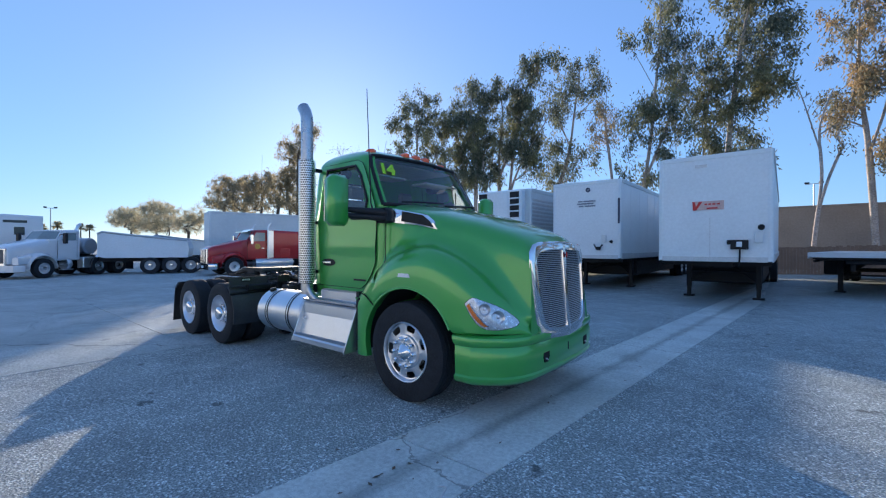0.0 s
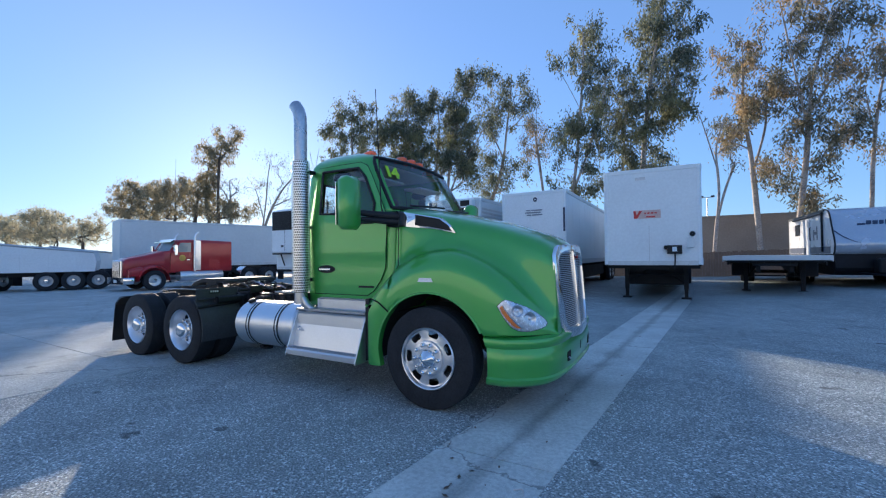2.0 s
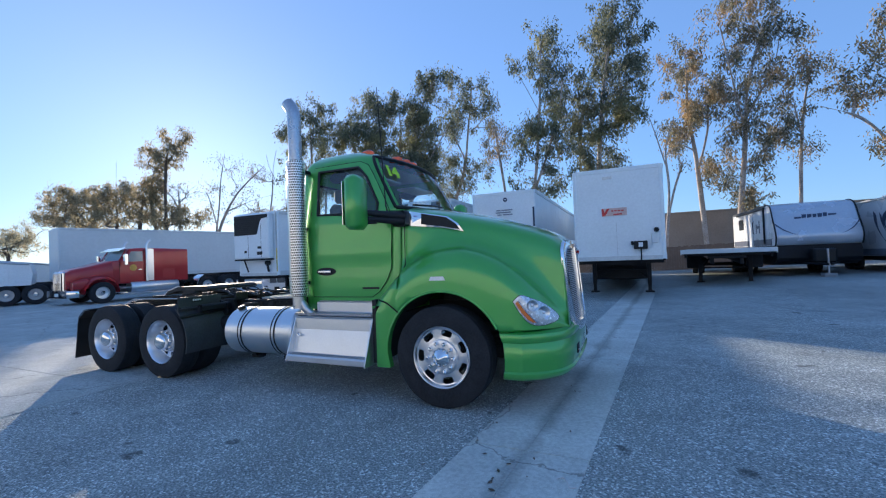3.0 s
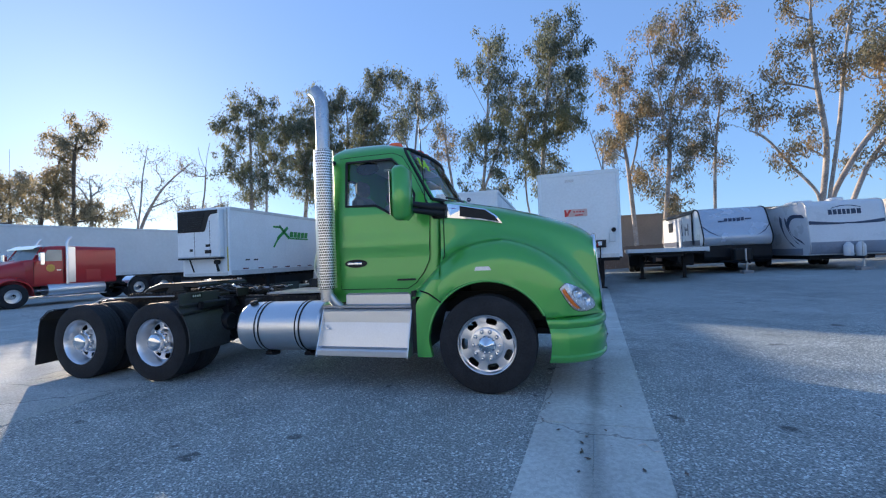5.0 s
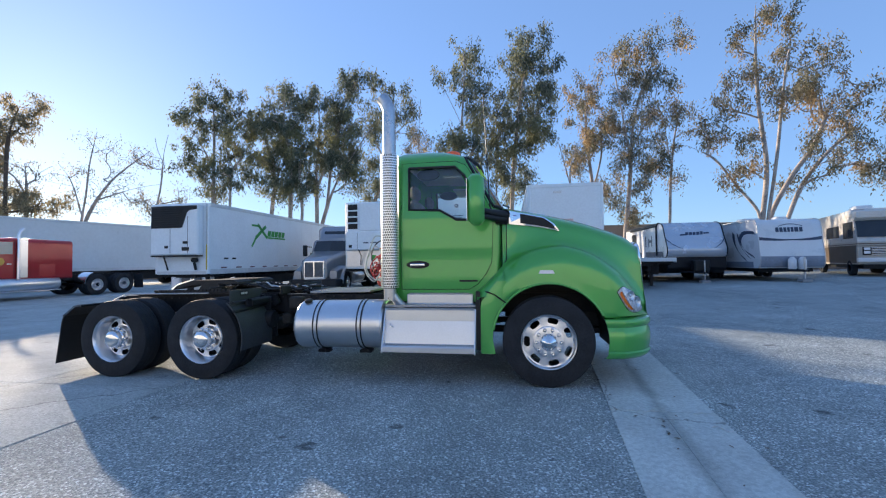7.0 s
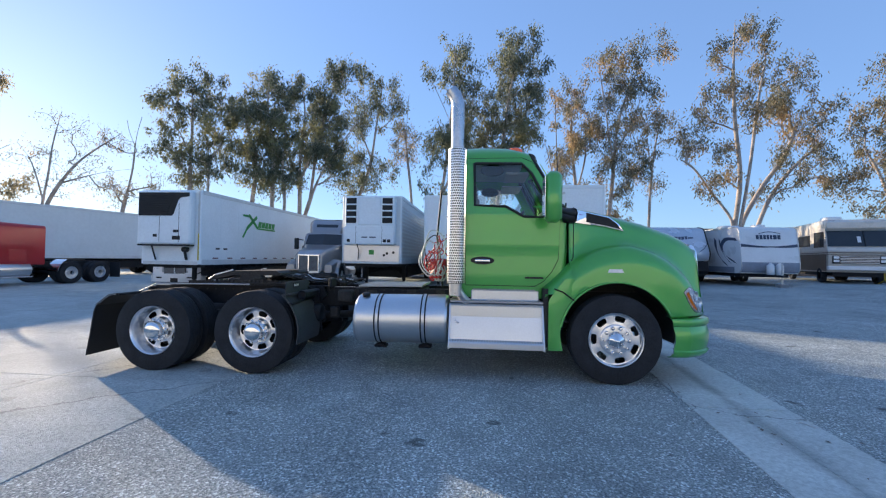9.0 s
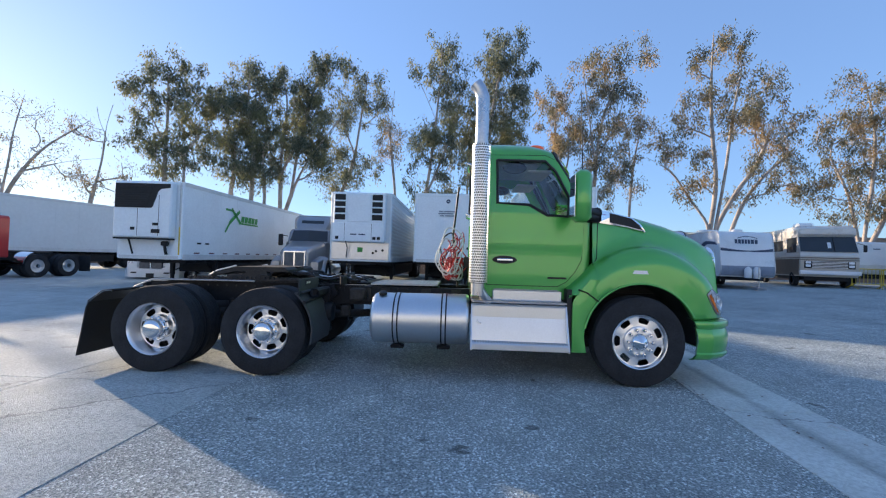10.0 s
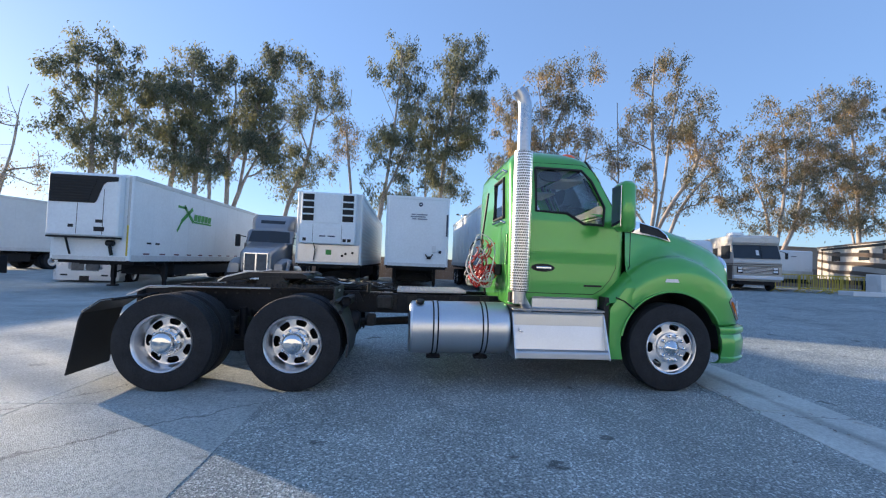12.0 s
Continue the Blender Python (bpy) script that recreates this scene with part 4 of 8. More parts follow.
        part("frame_rail", Shape().box(sx * 0.43 - 0.05, sx * 0.43 + 0.05, 0.3, end + 3.4, 0.74, 1.0, 0.01), BLACK, t)
        part("mud_flap", Shape().box(sx * 0.95 - 0.3, sx * 0.95 + 0.3, end + 3.3, end + 3.32, 0.2, 0.95), RUBBER, t)
        part("quarter_fender", Shape().rings([[(sx * 0.62, end + 1.0 - 0.58 * math.cos(a), 0.52 + 0.6 * math.sin(a)), (sx * 1.22, end + 1.0 - 0.58 * math.cos(a), 0.52 + 0.6 * math.sin(a)), (sx * 1.22, end + 1.0 - 0.6 * math.cos(a), 0.52 + 0.62 * math.sin(a)), (sx * 0.62, end + 1.0 - 0.6 * math.cos(a), 0.52 + 0.62 * math.sin(a))] for a in [radians(q) for q in range(5, 75, 8)]], True, True), CHROME if paint is RED else TRIM, t)
    wheel_pair(t, 1.2, 1.25, 0.5, dual=False)
    wheel_pair(t, 1.22, end + 1.0, 0.5)
    wheel_pair(t, 1.22, end + 2.32, 0.5)
    part("fifth_wheel", Shape().box(-0.5, 0.5, end + 1.1, end + 2.2, 1.02, 1.12, 0.03), GREASE, t)
    return t


red = tractor("dark red sleeper tractor with chrome stacks and polished tanks", pose(-21.78, 4.95, 0, 0, 0, -4), RED, 2.0, 2.6, hood_len=1.7)
for sx in (-1, 1):
    part("cab_extender", Shape().box(sx * 1.03, sx * 1.075, 3.22, 3.50, 0.95, 2.56, 0.01), CHROME_SOFT, red, "bright metal panel behind the cab")
part("door_emblem", Shape().lathe([(0, 0.001), (0, 0.16), (-0.01, 0.16)], 20, (1.034, 2.58, 1.62), "x"), EMBLEM, red, "worn yellow round emblem")
tractor("silver-grey sleeper tractor with a tall roof fairing", pose(-9.05, 11.2, 0, 0, 0, 6), SILVER, 1.6, 2.6, 0.75, stacks=False)
hidden = tractor("white tractor parked behind a trailer nose", pose(-16.0, 12.2, -0.14, 0, 0, 8), WPAINT, 1.2, 2.4, 0.0, stacks=False)
part("bumper_skirt", loft([(-0.06, 0.94, 0.24, 0.60, 0.07), (0.10, 1.15, 0.20, 0.60, 0.07), (0.42, 1.22, 0.22, 0.60, 0.07)]), WPAINT, hidden, "deep white bumper", 40)
part("plate_recess", Shape().box(-0.17, 0.17, -0.075, -0.058, 0.22, 0.42, 0.008), DARKG, hidden)
for sx in (-1, 1):
    part("lower_grille", Shape().box(sx * 0.26 - 0.22, sx * 0.26 + 0.22, -0.05, -0.02, 0.64, 1.06, 0.02), MESH_D, hidden, "dark mesh panel")
    part("nose_cheek", loft([(-0.01, 0.20, 0.60, 1.06, 0.06), (0.40, 0.34, 0.60, 1.14, 0.08)]).move(pose(sx * 0.80, 0, 0)), WPAINT, hidden, smooth=40)
    part("head_lamp", loft([(-0.05, 0.12, 0.84, 0.97, 0.05), (0.25, 0.2, 0.86, 1.04, 0.06)]).move(pose(sx * 0.86, 0, 0)), BOWL, hidden, smooth=40)
    part("bumper_slot", Shape().box(sx * 0.70 - 0.13, sx * 0.70 + 0.13, -0.078, 0.06, 0.41, 0.48, 0.02), DARKG, hidden)
part("grille_frame", Shape().box(-0.5, 0.5, -0.045, -0.018, 0.61, 0.64, 0.004).box(-0.025, 0.025, -0.055, -0.02, 0.62, 1.08, 0.004), CHROME, hidden)
daycab = tractor("white day-cab tractor coupled to a dump trailer", pose(-25.9, -2.65, 0, 0, 0, 35), WPAINT, 0.0, 2.5, 0.0, stacks=False, hood_len=1.75)
part("exhaust_pipe", Shape().tube([(0.75, 3.37, 1.0), (0.75, 3.37, 2.6), (0.75, 3.45, 2.74), (0.75, 3.57, 2.84)], 0.08, 12), CHROME_SOFT, daycab, "short bent exhaust pipe", 40)
part("round_tank", Shape().lathe([(-0.9, 0.001), (-0.9, 0.40), (-0.84, 0.46), (0.84, 0.46), (0.9, 0.40), (0.9, 0.001)], 24, (0, 4.05, 1.62), "x"), SILVER, daycab, "dark round tank behind the cab", 40)
part("tank_cradle", Shape().box(-0.5, 0.5, 3.7, 4.4, 1.0, 1.2, 0.02), BLACK, daycab)
for sx in (-1, 1):
    part("battery_box", Shape().box(sx * 1.0 - 0.2, sx * 1.0 + 0.2, 3.3, 3.95, 0.42, 1.02, 0.03), CHROME_SOFT, daycab, "bright battery box")
    part("drive_fender", Shape().rings([[(sx * q, 4.75 - 0.62 * math.cos(a), 0.5 + 0.62 * math.sin(a)) for q in (0.62, 1.24)] for a in [radians(20 + 10 * k) for k in range(15)]], closed=False), CHROME_SOFT, daycab, "bright round fender", 60)
tractor("white sleeper tractor with a tall roof fairing", pose(-33.0, -5.8, 0), WPAINT, 2.0, 2.7, 0.8, stacks=False)
end_dump(pose(-28.6, 0.0, 0, 0, 0, -25))
end_dump(pose(-33.5, 3.5, 0))


# ---- flatbed and caravans beyond the gutter ----
def flatbed(at):
    f = thing("flatbed_trailer", "black flatbed trailer with a pale worn deck", "trailer", at, "parked trailers")
    part("deck", Shape().box(-1.45, 1.45, 0, 12, 1.28, 1.36, 0.01), RAIL, f, "pale metal deck")
    part("headboard_edge", Shape().box(-1.45, 1.45, -0.03, 0.0, 1.22, 1.38, 0.01), WHITE_B, f)
    for sx in (-1, 1):
        part("side_rail", Shape().box(sx * 1.45 - 0.02, sx * 1.45 + 0.02, 0, 12, 1.18, 1.37, 0.006), RAIL, f)
        part("main_beam", Shape().box(sx * 0.45 - 0.06, sx * 0.45 + 0.06, 0.3, 12, 0.8, 1.28, 0.01), BLACK, f)
        leg = part("landing_leg", Shape().box(sx * 0.85 - 0.07, sx * 0.85 + 0.07, 2.2, 2.36, 0.05, 1.2, 0.01), BLACK, f)
        part("foot", Shape().box(sx * 0.85 - 0.15, sx * 0.85 + 0.15, 2.15, 2.41, 0.0, 0.05, 0.01), BLACK, leg)
    for k in range(20):
        part("crossmember", Shape().box(-1.25, 1.25, 0.2 + 0.6 * k, 0.26 + 0.6 * k, 1.12, 1.28), BLACK, f)
    part("kingpin_plate", Shape().box(-0.6, 0.6, 0.15, 1.5, 1.02, 1.14, 0.02), BLACK, f)
    part("front_bar", Shape().box(-1.35, 1.35, 0.03, 0.08, 1.16, 1.22, 0.01), BLACK, f)
    for sx in (-1, 1):
        part("leg_brace", Shape().tube([(sx * 0.85, 2.28, 0.45), (sx * 0.5, 3.2, 1.0)], 0.03, 8), BLACK, f)
        part("outer_tie", Shape().box(sx * 1.32 - 0.03, sx * 1.32 + 0.03, 0.2, 11.8, 1.06, 1.14, 0.006), BLACK, f)
        part("tool_box", Shape().box(sx * 1.06 - 0.3, sx * 1.06 + 0.3, 3.2, 4.5, 0.55, 1.1, 0.03), BLACK, f)
        part("air_tank", Shape().lathe([(4.8, 0.001), (4.82, 0.14), (5.7, 0.14), (5.72, 0.001)], 16, (sx * 0.7, 0, 0.85)), BLACK, f, smooth=40)
    part("cross_brace", Shape().tube([(-0.85, 2.28, 0.6), (0.85, 2.28, 0.6)], 0.03, 8), BLACK, f)
    part("spare_wheel", tyre_shape(0.5, 0.28, 0.28).move(pose(0.9, 5.2, 0.8, 90, 0, 0)), RUBBER, f)
    for y in (9.4, 10.7):
        wheel_pair(f, 1.25, y, 0.5)


flatbed(pose(5.05, 13.0, ground_z(5.0), 0, 0, -8))


def caravan(label, at, w, length, front, z0, z1, rake, dark):
    """A travel trailer: front at y = 0, raked nose, jack and gas bottles on its drawbar."""
    c = thing("travel_trailer", label, "caravan", at, "parked caravans")
    h = w / 2
    prof = [(0.16, z0), (0.05, z0 + 0.12), (0.0, z0 + 0.45), (rake * 0.8, z1 - 0.22), (rake + 0.15, z1 - 0.05), (rake + 0.5, z1), (length, z1), (length, z0)]
    part("body", Shape().prism([(y + 0.02, z) for y, z in prof], "x", -h, h), RV_WHITE, c)
    cap = spline([(0.13, z0 + 0.01, 0), (0.03, z0 + 0.13, 0), (-0.02, z0 + 0.45, 0), (rake * 0.4 - 0.03, 0.5 * (z0 + z1) + 0.12, 0), (rake * 0.8 - 0.02, z1 - 0.2, 0), (rake + 0.15, z1 - 0.03, 0), (rake + 0.5, z1 + 0.015, 0)], 24)
    table = [(p.y, p.x - 0.05) for p in cap]

    def on_nose(x, z, lift=0.012):
        return (x, lerp(table, z) + 0.1 * (x / h) ** 4 - lift, z)

    def patch(name, left, right, material):
        """A decal between two lines of (x, z), laid on the nose."""
        rows = [[on_nose(x0 + (x1 - x0) * q / 8, za + (zb - za) * q / 8) for q in range(9)] for (x0, za), (x1, zb) in zip(left, right)]
        part(name, Shape().rings(rows, closed=False), material, c)

    nose = Shape().rings([[(x, p.x - 0.05 + 0.1 * (x / h) ** 4, p.y) for x in [h * q / 6 for q in range(-6, 7)]] for p in cap], closed=False)
    part("nose_cap", nose, front, c, smooth=50)
    zm = 0.5 * (z0 + z1)
    for sx in (-1, 1):
        part("corner_trim", Shape().tube([(sx * (h + 0.005), p.x + 0.04, p.y) for p in cap], 0.03 if dark else 0.02, 8), TRIM if dark else RAIL, c, smooth=40)
        part("roof_edge", Shape().box(sx * h - 0.03, sx * h + 0.03, rake + 0.5, length, z1 - 0.06, z1 + 0.03, 0.01), TRIM if dark else RAIL, c)
        if dark:
            part("awning_arm", Shape().box(sx * h, sx * (h + 0.05), rake + 0.75, rake + 0.83, z0 + 0.1, z1 - 0.1, 0.01), TRIM, c)
            part("awning_roll", Shape().tube([(sx * (h + 0.06), rake + 0.6, z1 - 0.12), (sx * (h + 0.06), length - 1.2, z1 - 0.12)], 0.05, 8), TRIM, c)
            part("entry_door", Shape().box(sx * h, sx * (h + 0.02), 3.4, 4.1, z0 - 0.15, z1 - 0.25, 0.006), RV_WHITE, c)
            part("grab_handle", Shape().tube([(sx * (h + 0.02), 3.2, zm - 0.3), (sx * (h + 0.06), 3.2, zm - 0.28), (sx * (h + 0.06), 3.2, zm + 0.28), (sx * (h + 0.02), 3.2, zm + 0.3)], 0.02, 8), TRIM, c)
            part("side_decal", Shape().box(sx * h, sx * (h + 0.008), 2.3, 2.42, zm - 0.3, zm + 0.3).box(sx * h, sx * (h + 0.008), 2.42, 2.8, zm - 0.06, zm + 0.06).box(sx * h, sx * (h + 0.008), 2.8, 2.92, zm - 0.3, zm + 0.15), NAVY, c, "dark angular decal")
            tip = [(sx * (h - 0.02), zm + 0.05), (sx * (h - 0.25), zm - 0.22), (sx * (h - 0.5), zm - 0.40), (sx * (h - 0.72), zm - 0.50)]
            patch("corner_flash", [(x, z) for x, z in tip], [(x - sx * 0.02, z - 0.10 * (1 - k / 3.2)) for k, (x, z) in enumerate(tip)], NAVY)
        part("side_window", Shape().box(sx * h, sx * (h + 0.015), 5.2, 6.1, z0 + 0.9, z0 + 1.45, 0.005), DARK_GLASS, c)
        part("skirt", Shape().box(sx * h, sx * (h + 0.008), 0.6, length - 0.1, z0 + 0.02, z0 + 0.3), NAVY if dark else BLUE_DECAL, c)
        if not dark:
            for pts, wd in ((((0.45, zm + 0.52), (1.35, zm + 0.56), (1.7, zm + 0.2), (1.25, zm - 0.3), (0.5, zm - 0.62)), 0.10), (((1.9, zm + 0.55), (1.75, zm + 0.1), (1.3, zm - 0.4), (0.85, zm - 0.66)), 0.08), (((2.3, zm + 0.62), (2.2, zm + 0.1), (1.75, zm - 0.45), (1.2, zm - 0.75)), 0.12)):
                line = spline([(y, z, 0) for y, z in pts], 16)
                part("swoosh", Shape().rings([[(sx * (h + 0.006), p.x - wd, p.y - wd * 0.8), (sx * (h + 0.006), p.x + wd, p.y + wd * 0.8)] for p in line], closed=False), NAVY, c)
        part("wheel", shared("rv_tyre", lambda: tyre_shape(0.34, 0.2, 0.19), RUBBER), None, c, m=pose(sx * (h - 0.12), length * 0.55, 0.34, 0, 0, 90))
        part("wheel", shared("rv_tyre", None, RUBBER), None, c, m=pose(sx * (h - 0.12), length * 0.55 + 0.8, 0.34, 0, 0, 90))
        part("drawbar", Shape().tube([(sx * 0.8, 0.6, 0.55), (sx * 0.06, -0.9, 0.5)], 0.05, 8), BLACK, c)
    part("jack", Shape().tube([(0, -0.75, 0.03), (0, -0.75, 1.1)], 0.035, 10).box(-0.12, 0.12, -0.87, -0.63, 0, 0.04), RAIL, c)
    part("block", Shape().box(-0.2, 0.2, -0.93, -0.57, 0.0, 0.14, 0.01), CONC_BLOCK, c)
    if dark:
        part("lower_body", Shape().prism([(0.2, 0.62), (0.1, 0.75), (0.12, z0), (length, z0), (length, 0.45), (0.6, 0.45)], "x", -h + 0.02, h - 0.02), BLACK, c, "black lower body")
        part("bottle_cover", Shape().box(-0.36, 0.36, -0.55, -0.05, 0.55, 1.12, 0.06), DARKG, c, "dark gas bottle cover")
        zt = z0 + 0.60 * (z1 - z0)
        for x0, wd, zz, ht in ((-0.70, 0.24, 0.0, 0.08), (-0.44, 0.14, 0.02, 0.16), (-0.26, 0.14, 0.02, 0.16), (-0.08, 0.12, 0.02, 0.16), (0.08, 0.14, 0.02, 0.17), (0.26, 0.12, 0.04, 0.17), (0.42, 0.26, 0.08, 0.08)):
            patch("lettering", [(x0, zt + zz), (x0 + 0.02, zt + zz + ht)], [(x0 + wd, zt + zz + 0.015), (x0 + wd + 0.03, zt + zz + ht)], NAVY)
    else:
        part("chassis", Shape().box(-h + 0.2, h - 0.2, 0.5, length - 0.2, 0.42, z0 + 0.02), BLACK, c)
        part("roof_unit", Shape().box(-0.4, 0.4, 3.0, 4.0, z1, z1 + 0.28, 0.08), RV_WHITE, c)
        part("roof_vent", Shape().box(0.3, 0.8, 1.6, 2.1, z1, z1 + 0.22, 0.06), RV_WHITE, c)
        for sx in (-1, 1):
            part("gas_bottle", Shape().lathe([(0.55, 0.14), (0.6, 0.16), (0.98, 0.16), (1.06, 0.10), (1.12, 0.05), (1.12, 0.001)], 18, (sx * 0.2, -0.28, 0), "z"), RV_WHITE, c, smooth=40)
        patch("lower_band", [(-h + 0.02, z0 + 0.05 + 0.055 * q) for q in range(10)], [(h - 0.02, z0 + 0.05 + 0.055 * q) for q in range(10)], BLUE_DECAL)
        zt = z1 - 0.62
        x = -0.62
        for wd in (0.13, 0.13, 0.12, 0.11, 0.11, 0.16, 0.14):
            patch("lettering", [(x, zt), (x, zt + 0.21)], [(x + wd, zt), (x + wd, zt + 0.21)], NAVY)
            x += wd + 0.035
        arc = [(-0.5 + 1.0 * q / 10, zt + 0.25 + 0.10 * math.sin(math.pi * q / 10)) for q in range(11)]
        patch("arc_line", arc, [(a, b + 0.03) for a, b in arc], NAVY)
        wave = [(-h + 0.03 + (w - 0.06) * q / 14, zt - 0.22 - 0.12 * math.sin(math.pi * q / 14)) for q in range(15)]
        patch("wave_band", wave, [(a, b - 0.05 - 0.10 * abs(1 - q / 7)) for q, (a, b) in enumerate(wave)], NAVY)
    return c


caravan("silver-blue travel trailer with a raked nose and black lower body", pose(8.88, 16.6, ground_z(8.75)), 2.78, 7.5, RV_BLUE, 1.28, 3.1, 0.75, True)
caravan("white travel trailer with navy swooshes and dark lettering", pose(12.25, 15.1, ground_z(12.1)), 2.62, 7.5, RV_WHITE, 0.6, 2.88, 0.3, False)


def motorhome(at):
    """A bus-fronted motorhome, its nose at y = 0."""
    m = thing("motorhome", "beige box-shaped motorhome with a wide dark windshield", "motorhome", at, "parked caravans")
    h = 1.18
    upper = [(0.02, 1.62), (0.06, 1.78), (0.42, 2.62), (0.30, 2.74), (0.34, 3.02), (0.62, 3.16), (8.0, 3.18), (8.0, 1.62)]
    part("body", Shape().prism([(0.10, 0.55), (0.0, 0.72), (-0.02, 1.3), (0.02, 1.62), (8.0, 1.62), (8.0, 0.5)], "x", -h, h), TAN, m)
    part("upper_body", Shape().prism(upper, "x", -h, h), CREAM, m, "pale beige upper body")
    part("roof_cap", loft([(0.22, h - 0.04, 2.76, 3.05, 0.10), (0.55, h + 0.01, 2.76, 3.2, 0.14), (1.4, h + 0.01, 2.8, 3.22, 0.14)]), CREAM, m, smooth=40)
    ws = part("windshield", Shape().add([(-1.16, 0.035, 1.84), (1.16, 0.035, 1.84), (1.12, 0.375, 2.62), (-1.12, 0.375, 2.62)], [(0, 1, 2, 3)]), DARK_GLASS, m, "wide dark windshield")
    part("windshield_post", Shape().tube([(0.25, 0.03, 1.84), (0.25, 0.37, 2.62)], 0.025, 6), TRIM, ws)
    part("paint_mark", Shape().box(-0.07, 0.07, -0.006, 0.0, -0.16, 0.16).move(pose(0.05, 0.16, 2.18, -22, 0, 0)), RV_WHITE, ws, "white painted figure")
    for z0, z1 in ((1.50, 1.54), (1.40, 1.43)):
        part("band", Shape().box(-h - 0.01, h + 0.01, -0.03, 8.0, z0, z1, 0.005), BROWN, m)
    for sx in (-1, 1):
        part("side_band", Shape().box(sx * h, sx * (h + 0.01), 0.2, 8.0, 0.6, 1.45, 0.004), BROWN, m, "brown lower side")
    part("grille", Shape().box(-1.02, 1.02, -0.05, 0.0, 0.98, 1.36, 0.01), DARKG, m)
    for k in range(5):
        part("grille_bar", Shape().box(-0.72, 0.72, -0.065, -0.05, 1.0 + 0.075 * k, 1.035 + 0.075 * k), RAIL, m)
    part("bumper", Shape().box(-1.22, 1.22, -0.16, 0.06, 0.66, 0.86, 0.03), RV_WHITE, m)
    for sx in (-1, 1):
        for z in (1.05, 1.22):
            part("headlight", Shape().box(sx * 0.87 - 0.11, sx * 0.87 + 0.11, -0.07, -0.05, z, z + 0.12, 0.01), LENS_W, m)
        part("side_window", Shape().box(sx * h, sx * (h + 0.012), 0.5, 1.8, 1.80, 2.6, 0.004), DARK_GLASS, m)
        part("rear_side_window", Shape().box(sx * h, sx * (h + 0.012), 2.4, 4.4, 1.9, 2.5, 0.004), DARK_GLASS, m)
        part("wheel", shared("mh_tyre", lambda: tyre_shape(0.38, 0.24, 0.21), RUBBER), None, m, m=pose(sx * 1.08, 1.1, 0.38, 0, 0, 90))
        part("wheel", shared("mh_tyre", None, RUBBER), None, m, m=pose(sx * 1.08, 5.6, 0.38, 0, 0, 90))
        part("mirror", Shape().box(sx * 1.42 - 0.07, sx * 1.42 + 0.07, 0.0, 0.08, 1.85, 2.2, 0.02).tube([(sx * h, 0.2, 2.3), (sx * 1.4, 0.05, 2.2)], 0.015, 6), TRIM, m)
    part("roof_unit", Shape().box(-0.9, -0.2, 1.2, 2.0, 3.18, 3.42, 0.08), RV_WHITE, m)
    part("roof_vent", Shape().box(0.4, 0.9, 2.6, 3.1, 3.18, 3.36, 0.05), RV_WHITE, m)
    part("underbody", Shape().box(-h + 0.25, h - 0.25, 0.2, 7.9, 0.35, 0.6), BLACK, m)
    return m


motorhome(pose(16.8, 15.9, ground_z(17), 0, 0, -20))


def cargo_trailer(at):
    c = thing("cargo_trailer", "white enclosed cargo trailer with a small dark emblem", "trailer", at, "parked caravans")
    part("body", Shape().box(-1.3, 1.3, 0, 5.0, 0.75, 2.5, 0.06), RV_WHITE, c)
    part("stone_guard", Shape().box(-1.28, 1.28, -0.015, 0.0, 0.8, 1.25), RAIL, c)
    part("emblem", Shape().box(-0.2, 0.15, -0.012, 0.0, 2.1, 2.15), NAVY, c)
    part("drawbar", Shape().tube([(0.8, 0.1, 0.6), (0, -1.1, 0.55), (-0.8, 0.1, 0.6)], 0.05, 8), BLACK, c)
    part("chassis", Shape().box(-1.1, 1.1, 0.1, 4.9, 0.5, 0.75), BLACK, c)
    for sx in (-1, 1):
        part("wheel", shared("rv_tyre", None, RUBBER), None, c, m=pose(sx * 1.15, 2.8, 0.34, 0, 0, 90))
    part("jack", Shape().tube([(0, -0.95, 0.02), (0, -0.95, 0.9)], 0.035, 8), RAIL, c)


cargo_trailer(pose(20.6, 17.4, ground_z(20)))


